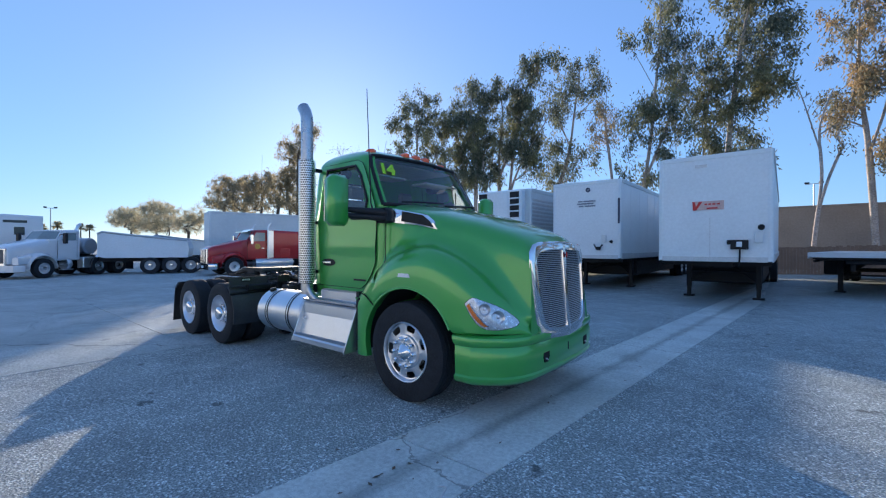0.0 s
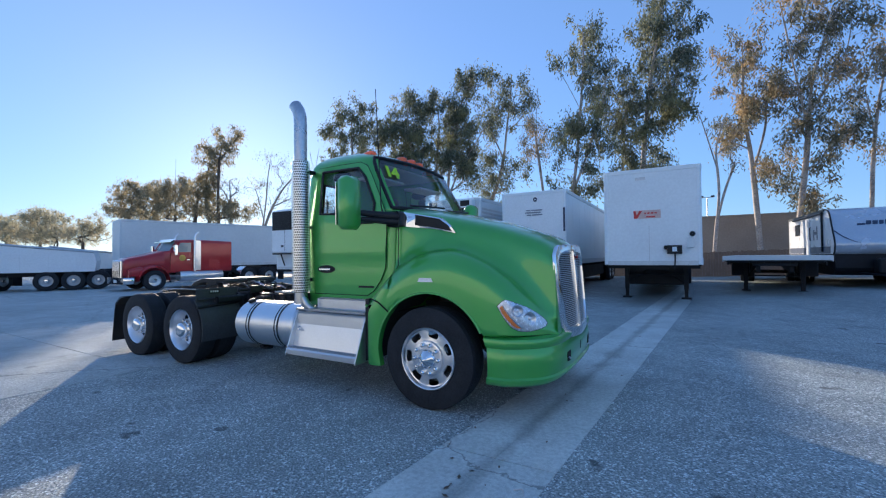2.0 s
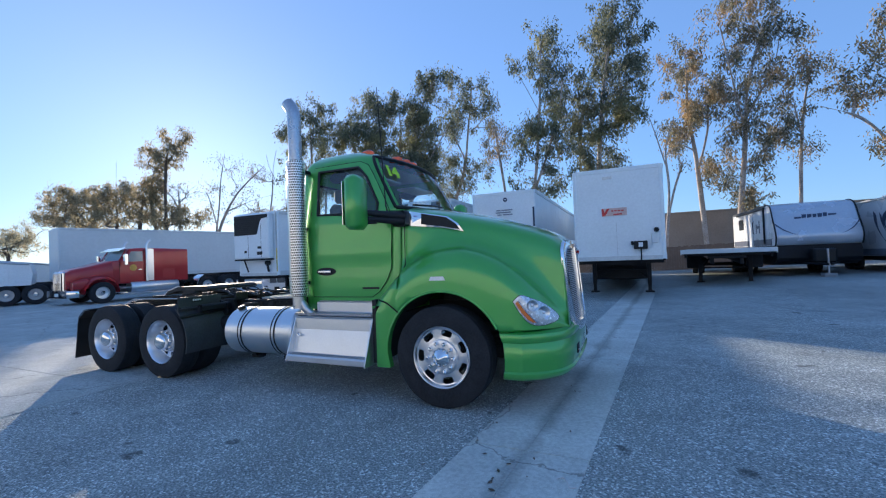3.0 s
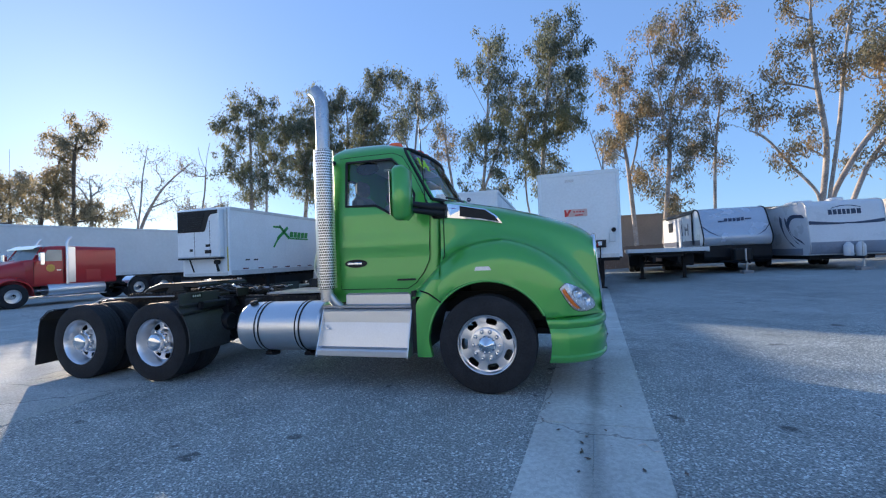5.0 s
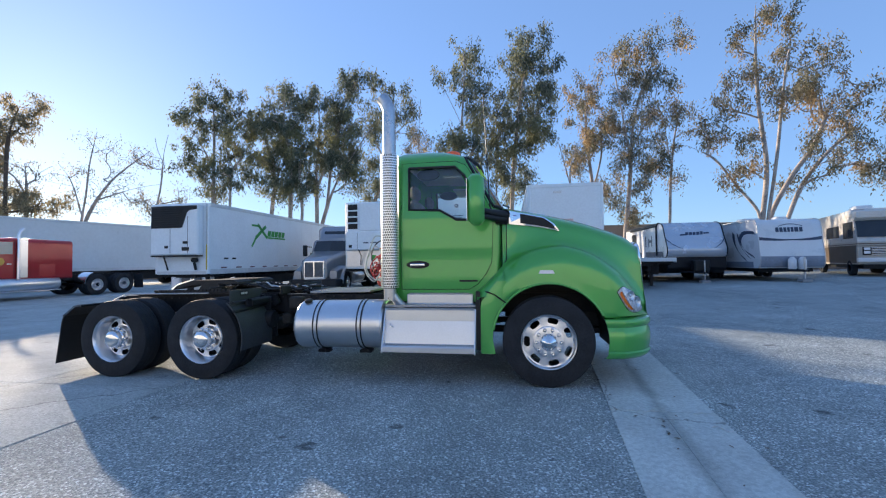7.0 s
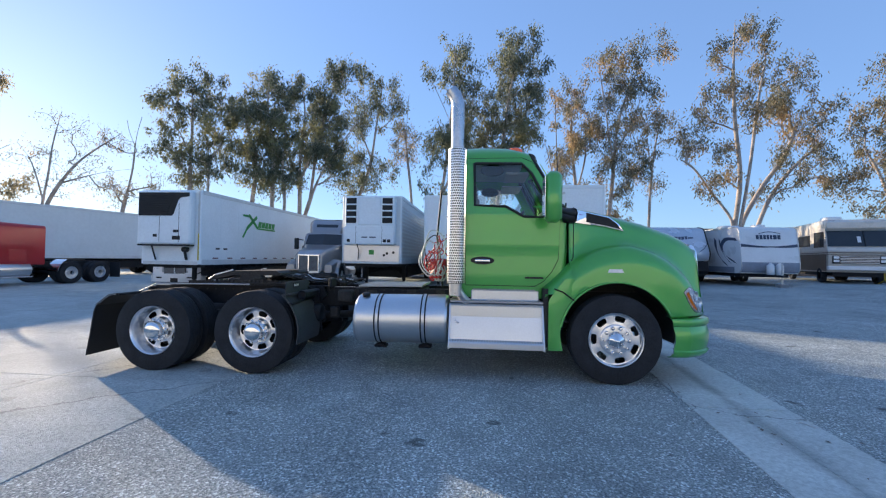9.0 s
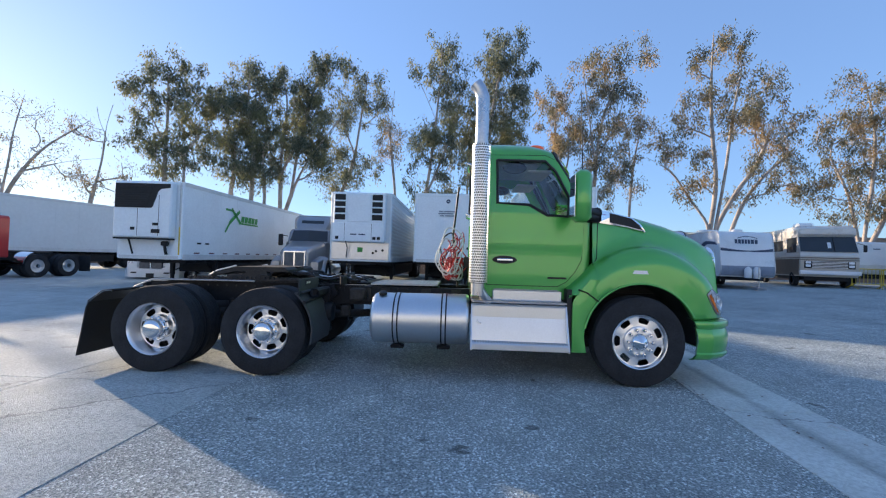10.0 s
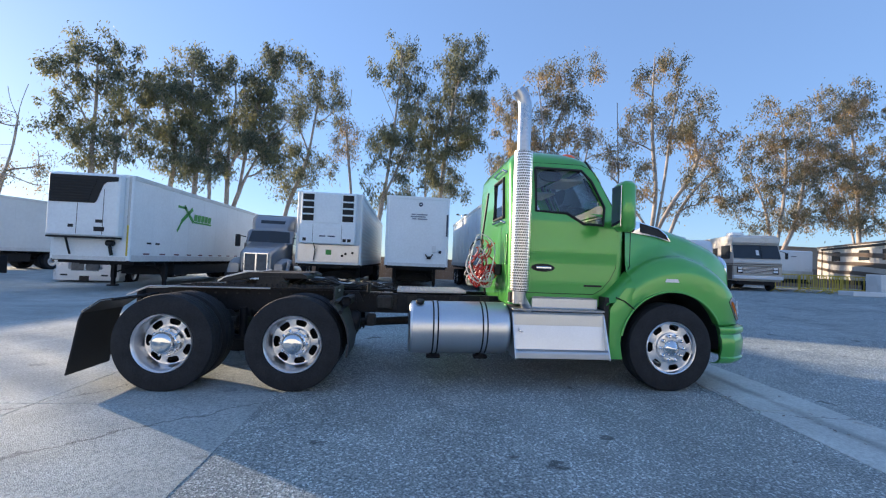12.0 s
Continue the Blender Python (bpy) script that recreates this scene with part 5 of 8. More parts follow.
def fifth_wheel_caravan(at):
    c = thing("travel_trailer", "tan fifth-wheel caravan with dark brown swooping bands", "caravan", at, "parked caravans")
    part("body", Shape().box(0, 11, 0, 2.5, 0.8, 3.2, 0.08), CREAM, c)
    part("roof_edge", Shape().box(-0.03, 11.03, -0.03, 2.53, 3.13, 3.24, 0.02), BROWN, c)
    for k, (z0, z1) in enumerate(((2.45, 2.7), (1.85, 2.1), (1.25, 1.5))):
        sw = spline([(0.1, z0 + 0.3, 0), (3.0, z0, 0), (6.0, z0 - 0.1, 0), (10.9, z0 - 0.45, 0)], 14)
        part("band", Shape().rings([[(p.x, -0.035, p.y), (p.x, -0.035, p.y + (z1 - z0) * (0.7 + 0.6 * i / 13)), (p.x, 0.0, p.y + (z1 - z0) * (0.7 + 0.6 * i / 13)), (p.x, 0.0, p.y)] for i, p in enumerate(sw)], True, True), BROWN, c)
    for x in (2.4, 6.0, 8.6):
        part("window", Shape().box(x, x + 1.2, -0.03, 0.0, 2.1, 2.75, 0.01), DARK_GLASS, c)
    part("awning", Shape().tube([(1.0, -0.1, 3.0), (9.0, -0.1, 3.0)], 0.07, 10), TRIM, c)
    part("awning_arm", Shape().tube([(1.0, -0.06, 0.9), (1.0, -0.06, 3.0)], 0.03, 6), TRIM, c)
    part("chassis", Shape().box(0.5, 10.5, 0.2, 2.3, 0.5, 0.8), BLACK, c)
    for x in (6.6, 7.5):
        part("wheel", shared("rv_tyre", None, RUBBER), None, c, m=pose(x, 0.1, 0.36))
        part("wheel", shared("rv_tyre", None, RUBBER), None, c, m=pose(x, 2.4, 0.36))
    for x in (0.8, 10.0):
        part("stand", Shape().box(x - 0.06, x + 0.06, 1.1, 1.22, 0.0, 0.55), BLACK, c)


fifth_wheel_caravan(pose(28.8, 23.5, ground_z(26), 0, 0, -118))


def barricade(at):
    b = thing("barricade", "yellow steel crowd barrier on splayed feet", "barrier", at, "yellow barriers")
    part("top_rail", Shape().tube([(-0.9, 0, 0.2), (-0.9, 0, 0.95), (-0.8, 0, 1.02), (0.8, 0, 1.02), (0.9, 0, 0.95), (0.9, 0, 0.2)], 0.025, 8), YELLOW, b)
    part("low_rail", Shape().tube([(-0.9, 0, 0.25), (0.9, 0, 0.25)], 0.02, 8), YELLOW, b)
    for k in range(7):
        part("bar", shared("barrier_bar", lambda: Shape().tube([(0, 0, 0.25), (0, 0, 1.02)], 0.012, 6), YELLOW), None, b, m=pose(-0.68 + 0.227 * k, 0, 0))
    for sx in (-1, 1):
        part("foot", Shape().tube([(sx * 0.9, -0.3, 0.02), (sx * 0.9, 0, 0.2), (sx * 0.9, 0.3, 0.02)], 0.02, 8), YELLOW, b)
    return b


for x, y, rz in ((18.7, 15.9, 8), (19.9, 15.2, -32), (20.6, 16.2, 3), (21.4, 15.3, 24), (22.3, 15.8, -12), (20.2, 15.7, 64), (23.3, 16.3, -40)):
    barricade(pose(x, y, ground_z(x), 0, 0, rz))


def white_box(at, w, h):
    single("storage_box", Shape().box(-w / 2, w / 2, 0, 0.8, 0.0, h, 0.03), RV_WHITE, "plain white box standing by the caravan", "box", "white boxes", m=at)


white_box(pose(23.4, 14.4, ground_z(22)), 1.3, 1.2)
white_box(pose(21.4, 13.6, ground_z(22)), 2.6, 0.26)


# ---- trees and the far edge of the yard ----
def gum(kind, y, leaf, seed, dense, stems, lobes):
    """A gum tree: stems through (x, z), and limbs that branch towards clumps of hanging leaves in lobes (x, z, half width, half height)."""
    label, bark, girth, leaf_len = kind
    r = random.Random(seed)
    x0 = stems[0][0][0] - 0.6 * (stems[0][1][0] - stems[0][0][0])
    base = Vector((x0, y, ground_z(x0)))
    t = thing("tree", label, "tree", pose(*base), "trees along the fence")
    wood, nodes, up, chains = Shape(), [], [], []

    def chain(path, parent):
        """Adds a run of points to the skeleton; parent is the node that it springs from."""
        first = len(nodes)
        for k, p in enumerate(path):
            nodes.append(p)
            up.append(parent if k == 0 else len(nodes) - 2)
        chains.append((parent, first, len(nodes)))

    for n, s in enumerate(stems):
        depth = r.uniform(-0.5, 0.5) if n else 0.0
        pts = [Vector((x - base.x, depth * k / len(s) + r.uniform(-0.15, 0.15), z - base.z)) for k, (x, z) in enumerate(s)]
        grounded = n == 0 or s[0][1] < stems[0][0][1] + 0.9
        if grounded:
            foot = Vector((0.3 * (n % 3) * (1 if n % 2 else -1), 0.25 * n, -0.15))
            chain(spline([foot, foot.lerp(pts[0], 0.55)] + pts, 22), -1)
        else:
            near = min(range(len(nodes)), key=lambda i: (nodes[i] - pts[0]).length)
            chain(spline([nodes[near]] + pts[1:], 14)[1:], near)
    spine = len(nodes)
    goals = []
    for x, z, rx, rz in lobes:
        for k in range(max(4, int(7.0 * rx * rz * (1.0 if dense > 0.4 else 0.9)))):
            d = Vector((r.gauss(0, 1), r.gauss(0, 1), r.gauss(0, 1))).normalized() * r.uniform(0.05, 1.3) ** 0.45
            goals.append(Vector((x - base.x + d.x * rx * 1.1, d.y * min(rx * 1.15, 2.2), z - base.z + d.z * rz)))
    goals.sort(key=lambda p: min((q - p).length for q in nodes[:spine:2]))
    place = np.array([tuple(p) for p in nodes])
    tips = []
    for g in goals:
        d = place - np.array(tuple(g))
        cost = np.sqrt((d * d).sum(1)) + 1.3 * np.maximum(0, d[:, 2] + 0.35)
        i = int(cost.argmin())
        a = nodes[i]
        mid = a.lerp(g, 0.5) + Vector((r.gauss(0, 0.12), r.gauss(0, 0.12), -0.05 + r.gauss(0, 0.1))) * (g - a).length * 0.6
        run = spline([a, mid, g], 6)[1:]
        chain(run, i)
        place = np.vstack([place, np.array([tuple(p) for p in run])])
        tips.append(g)
    # thickness grows with what a limb carries
    load = [0.0] * len(nodes)
    for _, first, end in chains:
        load[end - 1] += 1.0
    for i in range(len(nodes) - 1, -1, -1):
        if up[i] >= 0:
            load[up[i]] += load[i]
    top = max(load)
    rad = [max(0.012, girth * (q / top) ** 0.56) for q in load]
    for parent, first, end in chains:
        ids = ([parent] if parent >= 0 else []) + list(range(first, end))
        rr = [rad[i] for i in ids]
        if parent >= 0:
            rr[0] = min(rr[0], rr[1] * 1.25)
        wood.tube([nodes[i] for i in ids], rr, 8 if rr[0] > 0.09 else 5, False)
    part("trunk", wood, bark, t, smooth=60)
    v, fc = [], []
    for g in tips:
        size = r.choice((0.55, 0.8, 0.8, 1.0, 1.0, 1.25))
        for _ in range(int(140 * dense * size * r.uniform(0.4, 1.5) * 0.25 / leaf_len)):
            c = g + Vector((r.gauss(0, 0.30), r.gauss(0, 0.30), r.gauss(-0.12, 0.38))) * size
            dn = Vector((r.uniform(-1, 1), r.uniform(-1, 1), -0.45 - r.random())).normalized() * leaf_len * r.uniform(0.6, 1.35)
            sd = dn.cross(Vector((r.uniform(-1, 1), r.uniform(-1, 1), r.uniform(-1, 1)))).normalized() * leaf_len * 0.17
            k = len(v)
            v += [tuple(c), tuple(c + dn * 0.5 + sd), tuple(c + dn), tuple(c + dn * 0.5 - sd)]
            fc.append((k, k + 1, k + 2, k + 3))
    me = bpy.data.meshes.new("crown")
    me.from_pydata(v, [], fc)
    me.materials.append(leaf)
    part("crown", me, None, t)
    return t


# label, bark, thickness of the stem, length of a leaf
GUM = ("tall eucalyptus with dense grey-green hanging leaves", BARK, 0.19, 0.29)
DRY = ("tall eucalyptus with thinning brown-tinged leaves and pale trunks", BARK, 0.19, 0.27)
LEAN = ("leaning eucalyptus with long bare pale limbs", BARK, 0.19, 0.27)
SLIM = ("slim young eucalyptus with few leaves", BARK, 0.12, 0.22)
BARE = ("sparse tree with mostly bare branches", BARK, 0.17, 0.22)
FAR = ("leafy tree at the far end of the yard", BARK_D, 0.26, 0.32)
gum(GUM, 28.5, LEAF, 1, 1,
    [[(-27.6, 6.4), (-27.8, 9.1), (-27.7, 12.7), (-27.7, 16.7)], [(-26.0, 6.7), (-25.9, 9.6), (-24.9, 11.3), (-24.7, 12.9)], [(-27.7, 10.0), (-28.8, 12.5), (-30.0, 14.2)]],
    [(-27.9, 17.2, 1.4, 1.3), (-30.1, 15.3, 1.5, 1.5), (-26.9, 14.6, 1.8, 2.1), (-29.8, 11.3, 1.7, 1.9), (-28.0, 9.6, 1.6, 1.8), (-25.9, 10.6, 1.6, 1.8), (-24.3, 9.0, 1.1, 1.2), (-25.3, 13.1, 1.3, 1.6)])
gum(GUM, 29.5, LEAF, 2, 1.1,
    [[(-22.5, 6.1), (-22.2, 9.6), (-23.1, 13.4), (-24.1, 15.9)], [(-22.3, 8.2), (-21.6, 11.1), (-21.6, 13.5)]],
    [(-24.1, 15.8, 1.7, 1.3), (-23.3, 13.6, 2.1, 2.0), (-21.8, 10.8, 1.8, 1.9), (-23.9, 11.7, 1.2, 1.2), (-22.4, 8.7, 1.0, 1.0)])
gum(GUM, 29, LEAF, 3, 1.2,
    [[(-20.2, 6.1), (-20.2, 10.5), (-20.8, 14.3), (-20.8, 17.1)], [(-19.0, 6.2), (-19.3, 9.7), (-18.9, 13.0)]],
    [(-20.8, 16.5, 1.6, 1.4), (-20.2, 14.2, 2.3, 2.0), (-19.6, 11.4, 2.0, 2.2), (-20.7, 8.7, 1.4, 1.8), (-18.8, 8.3, 1.3, 1.6)])
gum(GUM, 30, LEAF, 4, 1.1,
    [[(-18.1, 6.1), (-18.1, 10.5), (-17.8, 14.4), (-18.3, 17.5)], [(-18.1, 8.5), (-16.7, 11.5), (-15.9, 13.5)]],
    [(-18.4, 16.9, 1.5, 1.4), (-17.2, 14.8, 2.1, 1.9), (-17.7, 11.8, 1.9, 2.1), (-16.1, 10.5, 1.6, 1.5), (-15.1, 13.0, 1.3, 1.5)])
gum(GUM, 30.5, LEAF, 5, 1,
    [[(-17.8, 5.3), (-16.3, 9.2), (-13.8, 12.8), (-12.8, 14.3)], [(-17.1, 6.2), (-16.7, 11.7), (-15.7, 16.2), (-14.6, 18.3)]],
    [(-14.7, 18.8, 1.7, 1.0), (-13.2, 18.0, 1.2, 0.7), (-15.7, 17.6, 1.2, 1.2), (-15.1, 15.3, 1.3, 1.4), (-13.9, 9.3, 1.6, 1.3), (-15.5, 11.2, 1.3, 1.4), (-12.8, 13.9, 1.0, 0.8)])
gum(DRY, 33, LEAF, 6, 0.75,
    [[(-14.0, 6.1), (-12.6, 10.0), (-12.0, 13.7), (-11.4, 18.0)], [(-12.4, 11.0), (-13.6, 13.9), (-14.1, 14.9)]],
    [(-11.3, 17.9, 1.5, 1.3), (-12.8, 16.6, 1.8, 1.2), (-10.7, 15.4, 1.4, 1.8), (-13.6, 14.4, 1.7, 1.0), (-12.0, 10.0, 1.8, 1.9), (-13.6, 7.8, 1.4, 1.3), (-13.5, 11.4, 1.4, 1.2)])
gum(SLIM, 32, LEAF_O, 7, 0.9,
    [[(-8.2, 6.9), (-8.6, 10.5), (-9.1, 14.3), (-9.5, 17.2)], [(-8.8, 12.0), (-8.7, 14.6), (-8.6, 16.8)]],
    [(-8.7, 12.5, 1.1, 1.6), (-9.0, 10.7, 0.7, 0.7)])
gum(GUM, 30, LEAF, 8, 0.85,
    [[(-5.5, 4.7), (-4.9, 9.2), (-4.5, 13.1), (-4.2, 17.7), (-4.2, 20.2)], [(-3.3, 6.8), (-3.8, 10.2), (-2.8, 13.7), (-2.4, 16.3)], [(-4.5, 13.4), (-5.9, 16.5), (-6.8, 17.8)]],
    [(-4.1, 20.0, 1.5, 1.2), (-6.8, 17.9, 1.0, 0.6), (-3.6, 17.8, 1.9, 1.8), (-2.5, 15.1, 1.9, 2.1), (-4.0, 12.4, 1.6, 1.8), (-5.7, 10.7, 1.4, 1.8), (-2.6, 10.9, 1.8, 1.8), (-5.9, 7.6, 1.3, 1.3), (-3.4, 8.1, 1.6, 1.4)])
gum(GUM, 31.5, LEAF, 9, 1.15,
    [[(-0.2, 6.4), (0.1, 10.8), (0.7, 16.0), (1.5, 20.5)], [(-1.5, 6.0), (-1.5, 10.2), (-1.0, 14.4)]],
    [(1.5, 20.9, 1.9, 1.5), (1.5, 18.4, 2.3, 2.2), (1.4, 15.5, 2.4, 2.2), (0.6, 12.8, 2.0, 1.9), (0.0, 9.8, 1.8, 1.7), (-1.8, 13.4, 1.2, 2.2), (0.5, 7.7, 1.6, 1.1), (2.2, 12.4, 1.1, 1.4)])
gum(DRY, 34, LEAF_O, 10, 0.9,
    [[(7.5, 3.8), (7.2, 8.5), (6.8, 12.7), (6.8, 17.9)], [(7.4, 7.5), (8.1, 11.1), (8.1, 13.4)]],
    [(6.7, 17.5, 1.5, 1.4), (7.0, 14.9, 1.8, 1.9), (6.5, 11.8, 1.8, 1.7), (7.9, 12.6, 1.3, 1.6), (8.2, 8.0, 1.1, 1.3), (5.6, 10.5, 0.9, 1.2)])
gum(DRY, 32, LEAF_O, 11, 0.75,
    [[(9.5, 3.6), (10.0, 8.5), (10.4, 13.2), (11.6, 17.4), (13.2, 20.3)], [(10.2, 9.9), (9.3, 15.3), (8.8, 19.0)], [(10.3, 11.3), (12.0, 14.5), (12.5, 17.3)]],
    [(13.4, 20.5, 1.6, 1.0), (12.0, 19.7, 1.1, 1.4), (9.0, 18.7, 1.4, 1.5), (10.5, 17.0, 1.8, 1.8), (12.4, 17.2, 1.6, 1.4), (10.0, 13.7, 1.9, 1.9), (12.1, 13.5, 1.6, 2.0), (10.4, 10.4, 1.9, 1.7), (11.8, 9.7, 1.3, 1.7), (9.7, 7.0, 1.4, 1.5), (10.5, 5.0, 1.1, 1.0)])
gum(SLIM, 32, LEAF_O, 12, 0.6,
    [[(13.1, 4.1), (13.3, 8.2), (13.7, 11.9), (14.2, 14.4)], [(13.3, 8.7), (13.0, 11.1), (12.9, 12.3)]],
    [(14.3, 14.1, 1.1, 0.8), (13.1, 11.5, 0.9, 1.2), (14.7, 12.5, 0.7, 0.7), (13.5, 8.2, 0.7, 0.9)])
gum(DRY, 30.5, LEAF_O, 13, 0.75,
    [[(19.4, 4.4), (19.9, 8.7), (19.5, 13.1), (19.4, 17.5), (19.4, 21.7)], [(19.8, 4.6), (20.5, 9.1), (21.2, 14.6), (21.6, 17.8)], [(19.2, 4.8), (17.6, 7.2), (16.0, 9.5), (14.0, 10.7)]],
    [(18.3, 19.3, 1.2, 1.1), (20.3, 20.7, 1.6, 1.4), (21.7, 18.1, 1.3, 1.4), (18.9, 15.8, 1.6, 1.3), (20.1, 13.9, 1.3, 1.2), (16.9, 14.2, 1.4, 1.1), (16.1, 12.5, 1.2, 0.9), (15.6, 10.9, 1.0, 0.7), (17.6, 11.0, 1.4, 1.3), (18.7, 9.2, 1.1, 1.1), (17.2, 8.0, 1.0, 0.9)])
gum(LEAN, 31.5, LEAF_O, 14, 0.75,
    [[(21.7, 4.3), (23.1, 7.4), (25.2, 10.1), (27.4, 11.8)], [(20.5, 4.6), (22.2, 7.9), (24.0, 10.6), (25.0, 13.8)]],
    [(22.6, 14.3, 1.3, 1.6), (23.7, 15.7, 1.2, 1.6), (24.8, 16.9, 1.3, 1.7), (25.3, 12.9, 1.3, 1.5), (24.1, 10.5, 1.0, 1.0), (26.8, 14.0, 1.3, 1.5), (27.4, 11.3, 1.1, 1.1), (25.9, 10.2, 1.1, 0.9), (22.3, 7.6, 1.0, 0.9), (24.3, 8.3, 1.0, 0.8), (28.0, 8.8, 1.2, 1.0)])
gum(DRY, 31, LEAF_O, 15, 0.75,
    [[(32.4, 3.7), (31.2, 7.9), (29.9, 11.1)], [(32.8, 3.7), (33.2, 9.6), (33.4, 13.9), (32.5, 17.7)], [(33.4, 3.7), (34.9, 7.5), (36.0, 14.1), (36.5, 18.2)]],
    [(32.0, 17.2, 1.6, 1.2), (32.3, 14.7, 1.8, 1.4), (30.9, 11.6, 2.0, 1.6), (36.3, 17.9, 2.0, 1.0), (36.6, 15.8, 2.4, 1.6), (34.4, 13.4, 2.1, 1.6), (37.1, 11.9, 2.1, 1.8), (29.3, 8.1, 1.8, 1.4), (34.9, 9.8, 2.0, 1.4), (30.3, 13.9, 1.5, 1.4), (37.2, 8.7, 2.1, 1.1), (33.8, 7.2, 1.4, 1.2), (31.0, 6.4, 1.3, 1.0), (36.0, 6.8, 1.5, 1.2), (32.6, 11.0, 1.4, 1.3)])
gum(DRY, 31, LEAF_O, 16, 0.9,
    [[(41.2, 3.5), (40.0, 8.8), (37.7, 13.6)], [(41.5, 4.0), (41.3, 10.0), (40.3, 17.6)]],
    [(40.0, 19.8, 2.0, 1.3), (41.3, 17.6, 2.5, 2.0), (38.8, 13.7, 2.1, 1.6), (40.9, 11.6, 2.4, 2.2), (39.5, 9.3, 1.8, 1.4), (41.9, 7.2, 1.9, 1.4), (38.6, 7.4, 1.4, 1.1), (43.4, 10.0, 2.0, 1.8), (43.0, 14.0, 2.0, 1.8)])
# the lobe at (-56.6, 12.4) is added to shade the apron's left part
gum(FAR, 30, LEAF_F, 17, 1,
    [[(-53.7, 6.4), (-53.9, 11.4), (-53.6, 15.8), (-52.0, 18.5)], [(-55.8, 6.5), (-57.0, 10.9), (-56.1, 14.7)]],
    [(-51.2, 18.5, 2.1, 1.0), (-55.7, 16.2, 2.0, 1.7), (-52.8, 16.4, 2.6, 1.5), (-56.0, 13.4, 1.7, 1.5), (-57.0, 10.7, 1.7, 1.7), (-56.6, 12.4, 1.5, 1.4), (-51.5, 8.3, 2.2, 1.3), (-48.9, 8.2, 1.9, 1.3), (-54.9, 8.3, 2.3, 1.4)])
gum(BARE, 30, LEAF_O, 18, 0.13,
    [[(-44.0, 5.6), (-43.6, 8.9), (-43.1, 11.9), (-42.2, 15.1)], [(-43.6, 5.9), (-40.6, 9.9), (-36.0, 12.8)], [(-44.0, 6.5), (-45.4, 10.2), (-46.8, 12.1)], [(-42.1, 7.9), (-38.1, 9.1), (-34.6, 9.5)]],
    [(-42.0, 14.1, 1.8, 1.1), (-38.4, 12.1, 2.4, 1.3), (-45.0, 10.8, 2.1, 1.6), (-40.2, 9.9, 2.5, 1.3), (-36.0, 12.2, 1.2, 1.1), (-43.2, 7.5, 2.1, 1.0), (-38.7, 7.9, 2.4, 0.9)])
gum(BARE, 29, LEAF_O, 19, 0.35,
    [[(-34.7, 5.3), (-33.9, 8.9), (-33.5, 12.1), (-33.0, 14.0)], [(-33.6, 11.2), (-34.1, 12.6), (-34.3, 13.7)]],
    [(-35.7, 11.5, 1.5, 0.8), (-35.1, 7.5, 1.6, 1.3), (-32.9, 7.0, 1.5, 1.0), (-31.7, 8.3, 0.8, 0.8)])
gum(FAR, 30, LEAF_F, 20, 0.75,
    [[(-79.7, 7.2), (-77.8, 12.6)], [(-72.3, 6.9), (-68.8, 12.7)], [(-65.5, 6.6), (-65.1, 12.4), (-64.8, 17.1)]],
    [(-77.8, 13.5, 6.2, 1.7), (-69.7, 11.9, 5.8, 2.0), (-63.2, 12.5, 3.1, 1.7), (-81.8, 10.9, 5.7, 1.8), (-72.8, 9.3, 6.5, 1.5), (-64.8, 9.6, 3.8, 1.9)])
# made-up sparse tree, added on the sun's line to dapple the apron's light
gum(BARE, 31, LEAF_O, 26, 0.12,
    [[(-52.6, 6.0), (-52.3, 9.5), (-52.6, 12.6)], [(-52.4, 9.0), (-54.0, 11.0), (-55.4, 12.0)]],
    [(-53.4, 11.9, 1.8, 1.3), (-51.0, 11.8, 1.2, 1.0), (-55.8, 12.2, 1.2, 1.2)])
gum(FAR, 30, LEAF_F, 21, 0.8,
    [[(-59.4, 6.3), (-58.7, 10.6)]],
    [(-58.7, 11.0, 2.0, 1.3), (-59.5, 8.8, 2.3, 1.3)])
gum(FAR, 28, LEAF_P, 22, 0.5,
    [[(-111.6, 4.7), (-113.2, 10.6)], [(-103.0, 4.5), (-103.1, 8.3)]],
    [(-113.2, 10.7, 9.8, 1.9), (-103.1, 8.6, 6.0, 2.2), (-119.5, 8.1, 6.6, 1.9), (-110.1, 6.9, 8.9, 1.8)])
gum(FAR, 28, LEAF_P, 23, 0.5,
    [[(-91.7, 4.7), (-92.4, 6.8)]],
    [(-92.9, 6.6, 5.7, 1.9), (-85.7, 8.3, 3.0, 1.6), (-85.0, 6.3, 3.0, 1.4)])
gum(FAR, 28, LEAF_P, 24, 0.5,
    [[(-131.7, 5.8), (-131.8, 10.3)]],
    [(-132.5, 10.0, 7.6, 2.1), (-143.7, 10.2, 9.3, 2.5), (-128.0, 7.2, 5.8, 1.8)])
gum(SLIM, 30, LEAF_O, 25, 0.18,
    [[(4.5, 2.4), (4.8, 5.9), (4.7, 9.0), (5.3, 11.2)], [(4.6, 3.5), (5.1, 5.8), (5.8, 7.9)], [(4.7, 7.5), (4.0, 10.4), (3.6, 11.9)]],
    [(4.5, 10.6, 0.8, 0.8), (5.4, 9.0, 0.5, 0.7), (5.7, 7.8, 0.4, 0.4)])


